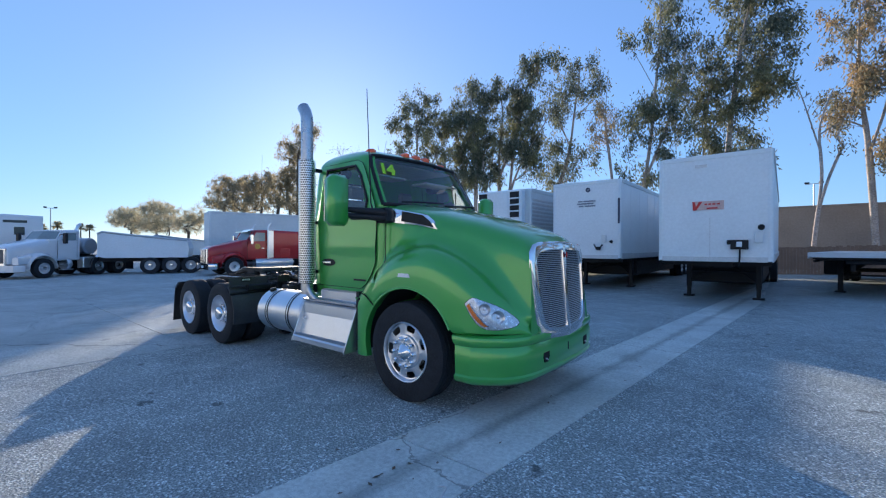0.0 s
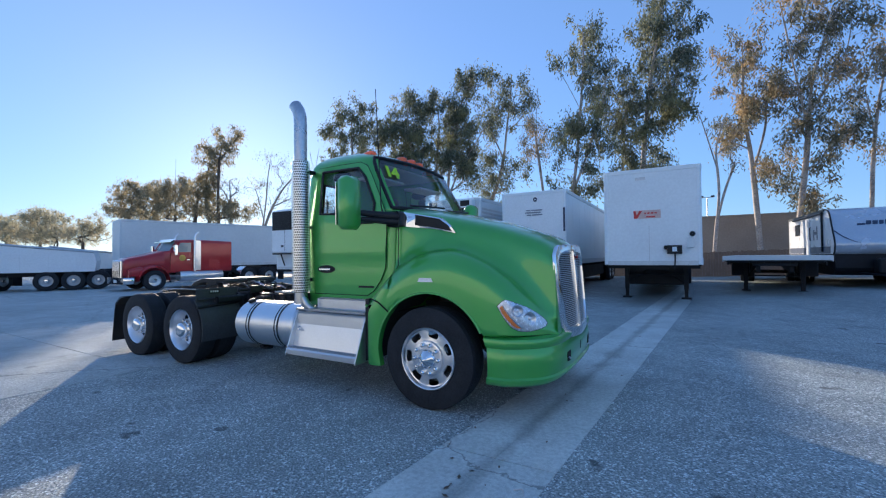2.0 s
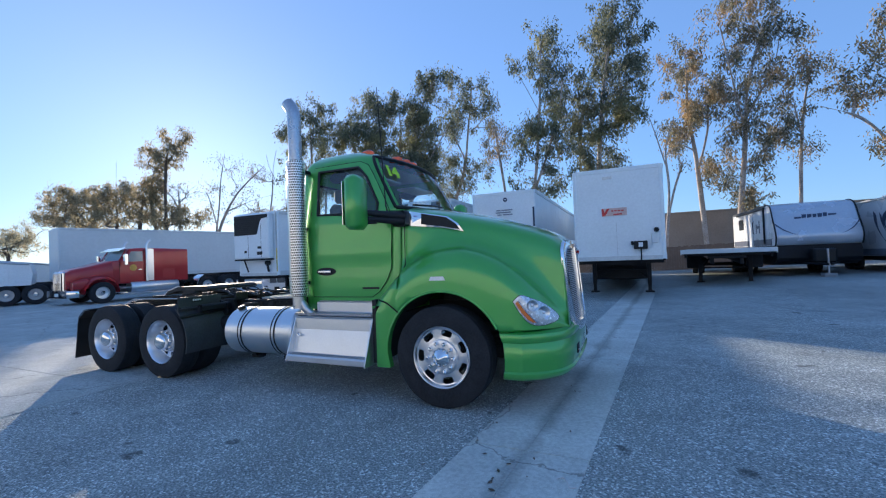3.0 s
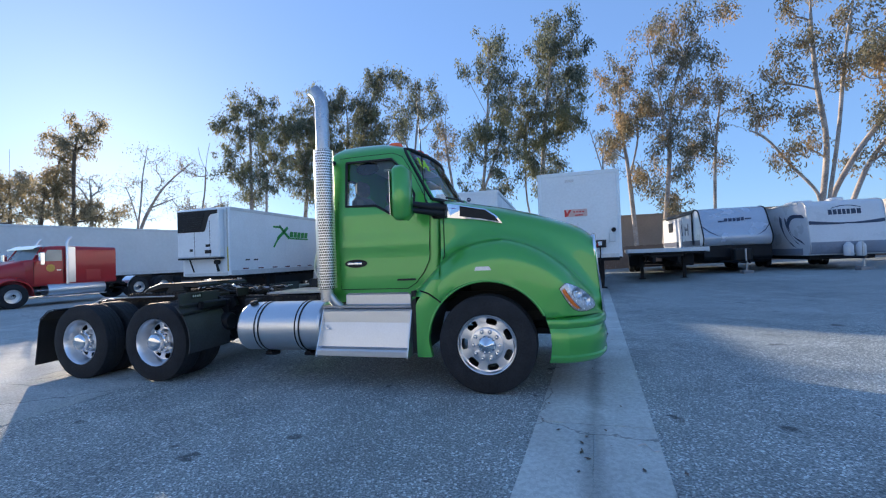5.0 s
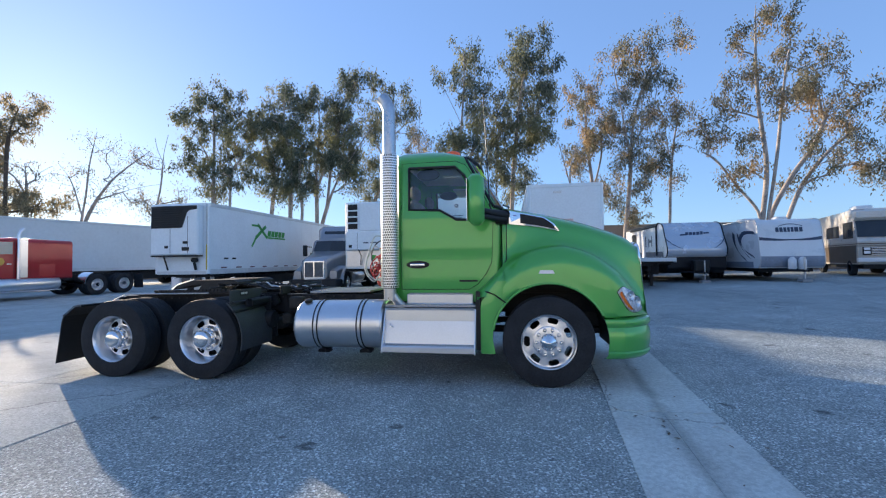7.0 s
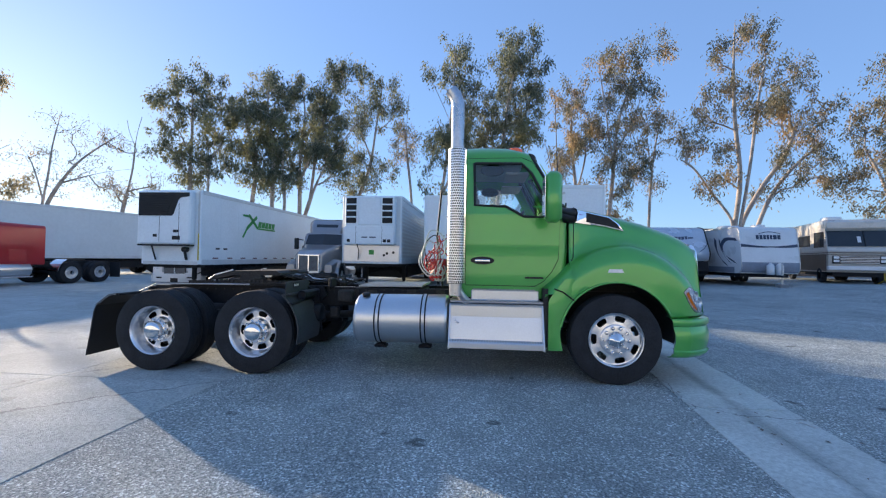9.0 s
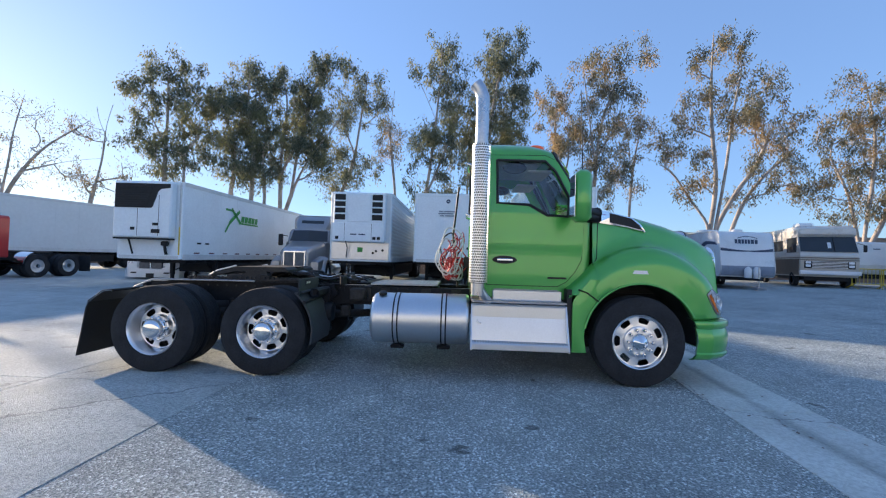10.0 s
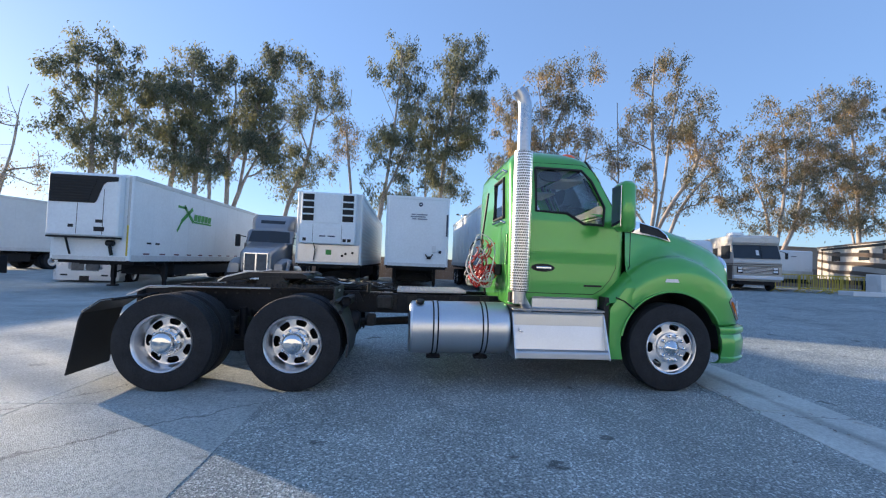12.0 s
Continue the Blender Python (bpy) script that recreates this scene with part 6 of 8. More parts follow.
def build_wall():
    w = thing("wall_north", "tan block wall behind the trees", "wall", kind="structure")
    part("wall_panel", Shape().box(2.0, 75, 37.0, 37.3, 0.0, 4.6), WALL, w)
    part("wall_cap", Shape().box(2.0, 75, 36.95, 37.35, 4.6, 4.75, 0.02), WALL, w)
    for x in (11.2, 13.6):
        part("gate_post", Shape().box(x - 0.08, x + 0.08, 36.7, 36.86, 0.0, 3.4, 0.01), WHITE_B, w, "white post")
    part("gate", Shape().box(11.4, 13.4, 36.75, 36.8, 0.3, 2.8, 0.01), DARKG, w, "dark barred gate")
    part("gate_beam", Shape().box(11.3, 13.5, 36.72, 36.84, 2.8, 2.95, 0.01), WHITE_B, w)
    f = thing("fence", "rusty brown slatted fence along the yard", "fence", kind="structure")
    rails = Shape().box(-60, 75, 27.5, 27.55, 0.35, 0.42).box(-60, 75, 27.5, 27.55, 1.55, 1.62)
    part("rail", rails, FENCE, f)
    rnd = random.Random(3)
    s = Shape()
    for k in range(900):
        x = -60 + 0.15 * k
        s.box(x, x + 0.142, 27.46, 27.5, ground_z(x), ground_z(x) + 1.6 + rnd.uniform(-0.04, 0.04))
    ob = part("slats", s, FENCE, f)
    tagged(ob, kind="stuff")


build_wall()


def light_pole(at, h):
    p = thing("yard_light", "tall slim light pole with twin floodlights", "lamp post", at, "yard lights")
    part("pole", Shape().tube([(0, 0, 0), (0, 0, h)], [0.11, 0.06], 8), RAIL, p)
    part("cross_arm", Shape().box(-0.75, 0.75, -0.05, 0.05, h - 0.08, h), RAIL, p)
    for x in (-0.62, 0.62):
        part("floodlight", Shape().box(x - 0.22, x + 0.22, -0.2, 0.2, h + 0.0, h + 0.18, 0.04), DARKG, p)


light_pole(pose(-88, 6.9, 0, 0, 0, 80), 7.8)
light_pole(pose(5.7, 60.0, ground_z(10)), 8.8)


def palm(at, h, seed):
    r = random.Random(seed)
    t = thing("palm_tree", "distant fan palm on a thin trunk", "tree", at, "far palms")
    part("trunk", Shape().tube([(0, 0, 0), (0.1, 0, h * 0.5), (0, 0, h)], [0.16, 0.12, 0.10], 7), BARK_D, t)
    s = Shape()
    for k in range(46):
        az, el = r.uniform(0, 2 * math.pi), r.uniform(-0.7, 1.2)
        d = Vector((math.cos(az) * math.cos(el), math.sin(az) * math.cos(el), math.sin(el)))
        side = d.cross(Vector((0, 0, 1))).normalized() * 0.28
        c = Vector((0, 0, h))
        s.add([c, c + d * 0.6 + side, c + d * 1.15 - Vector((0, 0, 0.2)), c + d * 0.6 - side], [(0, 1, 2, 3)])
    part("fronds", s, LEAF_P, t)


for k, (x, y, h) in enumerate(((-100, 7.2, 5.0), (-98, 9.0, 5.4), (-104, 13.2, 5.4), (-102, 14.2, 5.2))):
    palm(pose(x, y, 0), h, 300 + k)


# ---- the green tractor: front axle at x = 0, facing +x ----
truck = thing("semi_truck", "bright metallic green day-cab tractor with a chrome grille", "truck")
HOOD_TOP = [(-0.55, 2.15), (-0.2, 2.09), (0.1, 2.03), (0.5, 1.93), (0.8, 1.83), (1.0, 1.76), (1.12, 1.705), (1.19, 1.645)]
HOOD_W = [(-0.55, 1.015), (-0.42, 0.965), (0.0, 0.895), (0.5, 0.82), (0.9, 0.725), (1.19, 0.635)]
FEND_Z = [(-0.8, 1.06), (-0.65, 1.20), (-0.5, 1.36), (-0.35, 1.48), (-0.18, 1.56), (0.0, 1.60), (0.2, 1.61), (0.4, 1.56), (0.6, 1.47), (0.8, 1.32), (0.95, 1.16), (1.08, 1.0), (1.19, 0.9)]
FEND_Y = [(-0.8, 1.2), (0.5, 1.205), (0.7, 1.185), (0.85, 1.135), (0.95, 1.05), (1.05, 0.93), (1.13, 0.80), (1.19, 0.68)]
ARCH_X, ARCH_Z, ARCH_R = 0.015, 0.535, 0.64


def nose_x(z):
    """Where the hood's skin ends against the grille."""
    return 1.125 + 0.078 * (1.66 - z)


def smooth_lerp(table, x):
    return (lerp(table, x - 0.05) + 2 * lerp(table, x) + lerp(table, x + 0.05)) / 4


def hood_section(x):
    zt, hw, zf, yo = (smooth_lerp(q, x) for q in (HOOD_TOP, HOOD_W, FEND_Z, FEND_Y))
    dx = abs(x - ARCH_X)
    zb = ARCH_Z + math.sqrt(max(0.0, ARCH_R ** 2 - dx * dx)) if dx < ARCH_R else 0.795
    zb = max(zb, 0.795) if x > 0 else (zb if dx < ARCH_R - 0.02 else 1.0)
    zb = min(zb, zf - 0.16)
    zj = min(zf + 0.10, zt - 0.34)
    pts = [(0, zt), (0.35 * hw, zt - 0.006), (0.65 * hw, zt - 0.03), (0.86 * hw, zt - 0.075), (0.965 * hw, zt - 0.15), (hw, zt - 0.25),
           (hw + 0.015, 0.5 * (zt - 0.25 + zj)), (hw + 0.035, zj), (hw + 0.05 + 0.18 * (yo - hw), zf - 0.0), (hw + 0.62 * (yo - hw), zf - 0.015),
           (yo - 0.05, zf - 0.09), (yo - 0.005, zf - 0.20 if zf - 0.2 > zb + 0.1 else 0.5 * (zf - 0.09 + zb)), (yo, zb + 0.05), (yo - 0.005, zb), (yo - 0.05, zb - 0.005), (yo - 0.12, zb + 0.02)]
    pull = max(0.0, (x - 0.85) / 0.34) ** 1.5
    return [Vector((x - pull * (1.19 - nose_x(p.y)), -p.x, p.y)) for p in spline([(a, b, 0) for a, b in pts], 44)]


def build_hood():
    xs = [-0.5 + 1.69 * k / 52 for k in range(53)]
    s = Shape()
    half = [hood_section(x) for x in xs]
    s.rings(half, closed=False)
    s.rings([[Vector((p.x, -p.y, p.z)) for p in sec] for sec in half], closed=False)
    ob = part("hood", s, GREEN, truck, "green metallic hood with swelling front fenders", 50)
    last = half[-1]
    for sy in (-1, 1):
        rows = []
        for k in range(15):
            z = 0.76 + 0.86 * k / 14
            yh = max(-p.y for p in last if abs(p.z - z) <= 0.06) if any(abs(p.z - z) <= 0.06 for p in last) else 0.68
            yg = lerp([(0.72, 0.50), (0.86, 0.588), (1.1, 0.622), (1.4, 0.642), (1.54, 0.632), (1.62, 0.54)], z) + 0.002
            xe = nose_x(z)
            rows.append([(xe - 0.004, sy * (yh + 0.004), z), (xe + 0.004, sy * (0.6 * yh + 0.4 * yg), z), (xe - 0.004, sy * (yg - 0.012), z)])
        part("nose_panel", Shape().rings(rows, closed=False), GREEN, truck, smooth=60)
        # the rear skirt of the fender, behind the wheel
        sk = Shape()
        rows = []
        for k in range(19):
            z = 0.37 + 0.83 * k / 18
            xr = -0.76 + max(0.0, z - 0.95) * 0.75
            dz = z - ARCH_Z
            xf = ARCH_X - math.sqrt(max(0.02, ARCH_R ** 2 - dz * dz)) if dz > 0 else ARCH_X - ARCH_R + 0.06 * min(1, -dz * 3)
            xf = min(xf, -0.44)
            xr = min(xr, xf - 0.02)
            rows.append([(xr + (xf - xr) * q / 5, sy * (1.19 + 0.012 * math.sin(math.pi * q / 5)), z) for q in range(6)] + [(xf, sy * 1.12, z), (xr, sy * 1.12, z)])
        sk.rings(rows, True, True)
        part("fender_skirt", sk, GREEN, truck, smooth=45)
        shoulder = []
        for k in range(9):
            x = -0.80 + 0.31 * k / 8
            zf = smooth_lerp(FEND_Z, x)
            zl = min(1.02, zf - 0.05)
            shoulder.append([(x, sy * yy, zz) for yy, zz in ((1.0, zf + 0.03), (1.06, zf + 0.012), (1.13, zf - 0.02), (1.18, zf - 0.09), (1.196, max(zl, zf - 0.2)), (1.196, zl))])
        part("fender_shoulder", Shape().rings(shoulder, closed=False), GREEN, truck, smooth=60)
        lip = [(ARCH_X + ARCH_R * math.cos(a), sy * 1.198, ARCH_Z + ARCH_R * math.sin(a)) for a in [radians(q) for q in range(26, 172, 6)]]
        part("wheel_arch_lip", Shape().tube(lip, 0.013, 8), GREEN, truck, smooth=50)
        liner = [[(ARCH_X + 0.66 * math.cos(a), sy * yy, ARCH_Z + 0.66 * math.sin(a)) for yy in (1.1, 0.55)] for a in [radians(q) for q in range(-5, 190, 8)]]
        part("wheel_well", Shape().rings(liner, closed=False), TRIM, truck, smooth=60)
        part("fender_seam", Shape().tube([(-0.70, sy * 1.204, 1.085), (-0.60, sy * 1.208, 1.05), (-0.47, sy * 1.208, 0.955)], 0.008, 6), SEAM, truck)
        part("side_marker", Shape().prism([(-0.10, 1.285), (0.08, 1.285), (0.06, 1.325), (-0.08, 1.325)], "y", sy * 1.16, sy * 1.207), LENS_W, truck, "clear side marker lamp")
        # hood side vent: chrome frame round a dark opening
        vent = [(-0.42, 2.035), (0.0, 1.955), (0.12, 1.87), (0.175, 1.785), (-0.05, 1.835), (-0.42, 1.875)]
        inner = [(-0.285, 2.0), (-0.01, 1.944), (0.095, 1.868), (0.138, 1.806), (-0.05, 1.848), (-0.285, 1.885)]
        def on_side(poly, lift):
            return [(x, sy * (smooth_lerp(HOOD_W, x) * (1.0 if z < 1.9 else 0.99) + lift), z) for x, z in poly]
        fr = Shape()
        fr.rings([on_side(vent, -0.03), on_side(vent, 0.018), on_side(inner, 0.022), on_side(inner, -0.03)], True, False)
        v = part("side_vent", fr, CHROME, truck, "chrome framed hood vent", 30)
        part("vent_mesh", Shape().add(on_side(inner, 0.012), [tuple(range(6))]), DARKG, v)
        part("vent_badge", Shape().add(on_side([(-0.372, 1.985), (-0.325, 1.976), (-0.325, 1.905), (-0.372, 1.912)], 0.024) + on_side([(-0.372, 1.985), (-0.325, 1.976), (-0.325, 1.905), (-0.372, 1.912)], 0.0), [(0, 1, 2, 3), (0, 4, 5, 1), (1, 5, 6, 2), (2, 6, 7, 3), (3, 7, 4, 0)]), PURPLE, v, "blue-violet badge")


def build_grille():
    def outline(k, x0):
        # k scales inwards
        pts = []
        for y, z in ((0, 1.665), (0.39, 1.658), (0.57, 1.632), (0.642, 1.56), (0.65, 1.42), (0.625, 1.1), (0.59, 0.84), (0.53, 0.73), (0.40, 0.69), (0, 0.665)):
            pts.append((y, z))
        half = [(p.x, p.y) for p in spline([(a, b, 0) for a, b in pts], 22)]
        full = [(-a, b) for a, b in half] + [(a, b) for a, b in reversed(half[1:-1])]
        cy, cz = 0, 1.2
        out = []
        for y, z in full:
            y2 = y * (1 - k / 0.64)
            z2 = cz + (z - cz) * (1 - k / 0.48)
            bow = 0.06 * (1 - (y2 / 0.66) ** 2)
            slope = 0.078 * (1.66 - z2)
            out.append((x0 + 0.014 + bow + slope, y2, z2))
        return out
    s = Shape().rings([outline(0.06, 1.03), outline(0.035, 1.06), outline(0.004, 1.098), outline(0.010, 1.115), outline(0.03, 1.124), outline(0.096, 1.122), outline(0.106, 1.09)], True, False)
    g = part("grille_surround", s, CHROME, truck, "chrome grille surround", 40)
    inner = outline(0.102, 1.094)
    part("grille_backing", Shape().add(inner, [tuple(range(len(inner)))]), DARKG, g)
    # a mesh of fine horizontal bars
    n = 40
    for k in range(n):
        z = 0.80 + 0.755 * k / (n - 1)
        w = lerp([(0.80, 0.45), (0.9, 0.484), (1.1, 0.514), (1.4, 0.537), (1.52, 0.53), (1.56, 0.49)], z)
        sl = 0.078 * (1.66 - z) - 0.008
        for sy in (-1, 1):
            path = [(1.127 + sl + 0.06 * (1 - (y / 0.66) ** 2), sy * y, z) for y in [0.045 + (w - 0.045) * q / 5 for q in range(6)]]
            part("grille_bar", Shape().tube(path, 0.0052, 5), MESHG, g)
    bar = [(1.192 + 0.078 * (1.66 - z), z) for z in (0.73, 0.9, 1.1, 1.3, 1.5, 1.62)]
    part("centre_bar", Shape().rings([[(x - 0.05, -0.046, z), (x + 0.002, -0.036, z), (x + 0.01, 0.0, z), (x + 0.002, 0.036, z), (x - 0.05, 0.046, z)] for x, z in bar], True, True), CHROME, g)
    part("badge", Shape().lathe([(0.0, 0.001), (0.02, 0.03), (0.03, 0.001)], 14, (1.212, 0, 1.52), "x"), REDL, g, "small red badge")


BUMPER = [(-0.16, 0.79), (-0.05, 0.783), (-0.012, 0.77), (0.0, 0.742), (-0.005, 0.705), (-0.028, 0.682), (-0.016, 0.65), (-0.003, 0.60), (-0.003, 0.52), (-0.022, 0.418), (-0.006, 0.402), (-0.010, 0.378), (-0.05, 0.335), (-0.13, 0.315)]


def bumper_front(y):
    a = abs(y) / 1.19
    return 1.255 - 0.06 * a ** 2 - 0.38 * a ** 6.6


def build_bumper():
    """One shell from wheel opening to wheel opening; its ends follow the arch."""
    plan = [(bumper_front(y), y) for y in [1.187 * math.sin(math.pi / 2 * k / 24) for k in range(-24, 25)]]
    rows = []
    for k, (x, y) in enumerate(plan):
        a, b = plan[max(0, k - 1)], plan[min(len(plan) - 1, k + 1)]
        nx, ny = b[1] - a[1], a[0] - b[0]
        n = math.hypot(nx, ny)
        rows.append([(x + nx / n * o, y + ny / n * o, z) for o, z in BUMPER])
    def flank(sy):
        out = []
        for q in range(1, 7):
            row = []
            for (o, z), (x0, y0, _) in zip(BUMPER, rows[-1]):
                xa = ARCH_X + math.sqrt(ARCH_R ** 2 - (z - ARCH_Z) ** 2) - 0.002
                row.append((x0 + (xa - x0) * q / 6, sy * (abs(y0) + (1.192 + o * 0.9 - abs(y0)) * min(1, q / 2)), z))
            out.append(row)
        inner = [(p[0] + 0.012, p[1] - sy * 0.05, p[2]) for p in out[-1]]
        return out + [inner]
    rows = list(reversed(flank(-1))) + rows + flank(1)
    part("bumper", Shape().rings(rows, closed=False), GREEN, truck, "green wrap-round bumper", 40)
    part("bumper_gap", Shape().rings([[(x - 0.12, y * 0.93, 0.85), (x - 0.12, y * 0.93, 0.755)] for x, y in plan], closed=False), SEAM, truck)
    part("centre_slot", Shape().box(-0.03, 0.003, -0.015, 0.015, -0.045, 0.045, 0.006).move(pose(1.252, 0, 0.56)), SEAM, truck)
    for sy in (-1, 1):
        at = Matrix.Translation((bumper_front(0.5) - 0.002, sy * 0.5, 0.535)) @ Matrix.Rotation(sy * radians(4), 4, "Z")
        part("tow_slot", Shape().prism([(-0.05, 0.045), (0.055, 0.05), (0.06, 0.0), (0.03, -0.05), (-0.03, -0.05), (-0.055, 0.0)], "x", -0.03, 0.003).move(at), SEAM, truck, "black tow opening in the bumper")
        part("tow_pin", Shape().tube([(0.004, -0.02, -0.012), (0.012, 0.0, -0.018), (0.004, 0.02, -0.03)], 0.008, 8).move(at), RAIL, truck)


def hood_y(x, z):
    """Half width of the hood's skin at a height on its flank."""
    sec = hood_section(min(x, 1.19))
    best = 0.0
    for p, q in zip(sec[:-4], sec[1:-3]):
        if (p.z - z) * (q.z - z) <= 0 and p.z != q.z:
            best = max(best, -(p.y + (q.y - p.y) * (z - p.z) / (q.z - p.z)))
    return best or smooth_lerp(FEND_Y, x)


def build_headlights():
    def squeeze(p):
        return 0.93 + (p[0] - 0.93) * 0.86, p[1] + 0.008
    edge = [(0.715, 1.068), (0.79, 1.125), (0.88, 1.095), (1.0, 1.03), (1.12, 0.915), (1.122, 0.852), (0.99, 0.826), (0.875, 0.857), (0.785, 0.955)]
    rim = [(p.x, p.y) for p in spline([(a, b, 0) for a, b in map(squeeze, edge + edge[:1])], 36)][:-1]
    for sy in (-1, 1):
        def put(k, lift, rim=rim):
            out = []
            for x, z in rim:
                x2, z2 = 0.93 + (x - 0.93) * k, 0.96 + (z - 0.96) * k
                out.append((x2 + lift * 0.65, sy * (hood_y(x2, z2) + lift * 0.76), z2 + lift * 0.2))
            return out
        def strip(lift):
            a = [(0.735, 1.050), (0.764, 1.003), (0.804, 0.950), (0.850, 0.898), (0.898, 0.862)]
            b = [(0.766, 1.074), (0.802, 1.02), (0.845, 0.964), (0.891, 0.909), (0.943, 0.858)]
            return [put(1.0, lift, [p, ((p[0] + q[0]) / 2, (p[1] + q[1]) / 2), q]) for p, q in zip([squeeze(p) for p in a], [squeeze(p) for p in b])]
        h = part("headlight", Shape().rings([put(1.008, -0.02), put(1.008, 0.003), put(1.0, 0.005), put(0.985, 0.002)]), DARKG, truck, "clear swept-back headlamp", 40)
        part("reflector", Shape().rings([put(0.985, 0.004), put(0.7, 0.006), put(0.4, 0.007), put(0.08, 0.007)], True, False).add(put(0.08, 0.007), [tuple(range(len(rim)))]), BOWL, h, smooth=60)
        part("turn_signal", Shape().rings(strip(0.014), closed=False), AMBER, h, "amber turn signal", 60)
        part("divider", Shape().tube([q[-1] for q in strip(0.012)], 0.007, 6), CHROME, h)
        for x, z, r in ((0.905, 1.03, 0.054), (0.99, 0.953, 0.062)):
            part("lamp_bowl", Shape().lathe([(0.0, r * 1.05), (0.008, r), (0.004, r * 0.9), (-0.006, r * 0.6), (-0.008, r * 0.3), (0.004, r * 0.26), (0.007, 0.001)], 18, (0, 0, 0), "x").move(Matrix.Translation((x + 0.008, sy * (hood_y(x, z) + 0.008), z)) @ Matrix.Rotation(sy * radians(48), 4, "Z")), CHROME_SOFT, h, smooth=40)
        part("lens", Shape().rings([put(0.985, 0.006), put(0.9, 0.018), put(0.6, 0.024), put(0.2, 0.026)], True, False).add(put(0.2, 0.026), [tuple(range(len(rim)))]), LENS, h, smooth=60)


# cab surface: half width and front by height
CAB_W = [(0.9, 1.0), (1.2, 1.02), (1.95, 1.03), (2.1, 1.015), (2.4, 0.985), (2.6, 0.955), (2.72, 0.915), (2.80, 0.84), (2.86, 0.72), (2.90, 0.55), (2.925, 0.3)]
CAB_F = [(0.9, -0.47), (2.0, -0.47), (2.1, -0.44), (2.75, -0.80), (2.80, -0.88), (2.86, -1.05), (2.90, -1.22), (2.925, -1.4)]
CAB_B = [(0.9, -1.92), (2.5, -1.94), (2.7, -1.93), (2.80, -1.88), (2.86, -1.80), (2.90, -1.68), (2.925, -1.55)]
WINDOW = [(-1.64, 2.60), (-1.07, 2.595), (-0.95, 2.47), (-0.79, 2.16), (-0.81, 1.935), (-1.05, 1.945), (-1.25, 2.065), (-1.63, 2.08)]
REAR_WIN = [(-0.72, 2.02), (-0.15, 2.02), (-0.15, 2.52), (-0.66, 2.52)]


def cab_ring(z):
    w, xf, xb = lerp(CAB_W, z), lerp(CAB_F, z), lerp(CAB_B, z)
    rc = min(0.24, 0.4 * w) if z > 2.05 else 0.10
    out = []
    bow = 0.16 if z > 2.05 else 0.04
    for k in range(17):  # front, from the centre outwards
        y = (w - rc) * k / 16
        out.append((xf - bow * (y / w) ** 2, y))
    x1 = xf - bow * ((w - rc) / w) ** 2
    for k in range(1, 9):
        a = math.pi / 2 * k / 8
        out.append((x1 - rc * (1 - math.cos(a)) * 1.0, w - rc + rc * math.sin(a)))
    x2 = x1 - rc
    rb = 0.10
    for k in range(1, 37):
        out.append((x2 + (xb + rb - x2) * k / 36, w + 0.012 * math.sin(math.pi * k / 36)))
    for k in range(1, 7):
        a = math.pi / 2 * k / 6
        out.append((xb + rb * (1 - math.sin(a)), w - rb * (1 - math.cos(a))))
    for k in range(1, 14):
        out.append((xb, (w - rb) * (1 - k / 13)))
    return out


def grow(poly, d):
    cx, cz = sum(p[0] for p in poly) / len(poly), sum(p[1] for p in poly) / len(poly)
    return [(x + d * (1 if x > cx else -1), z + d * (1 if z > cz else -1)) for x, z in poly]


def cab_side(x, z):
    return lerp(CAB_W, z) + 0.012


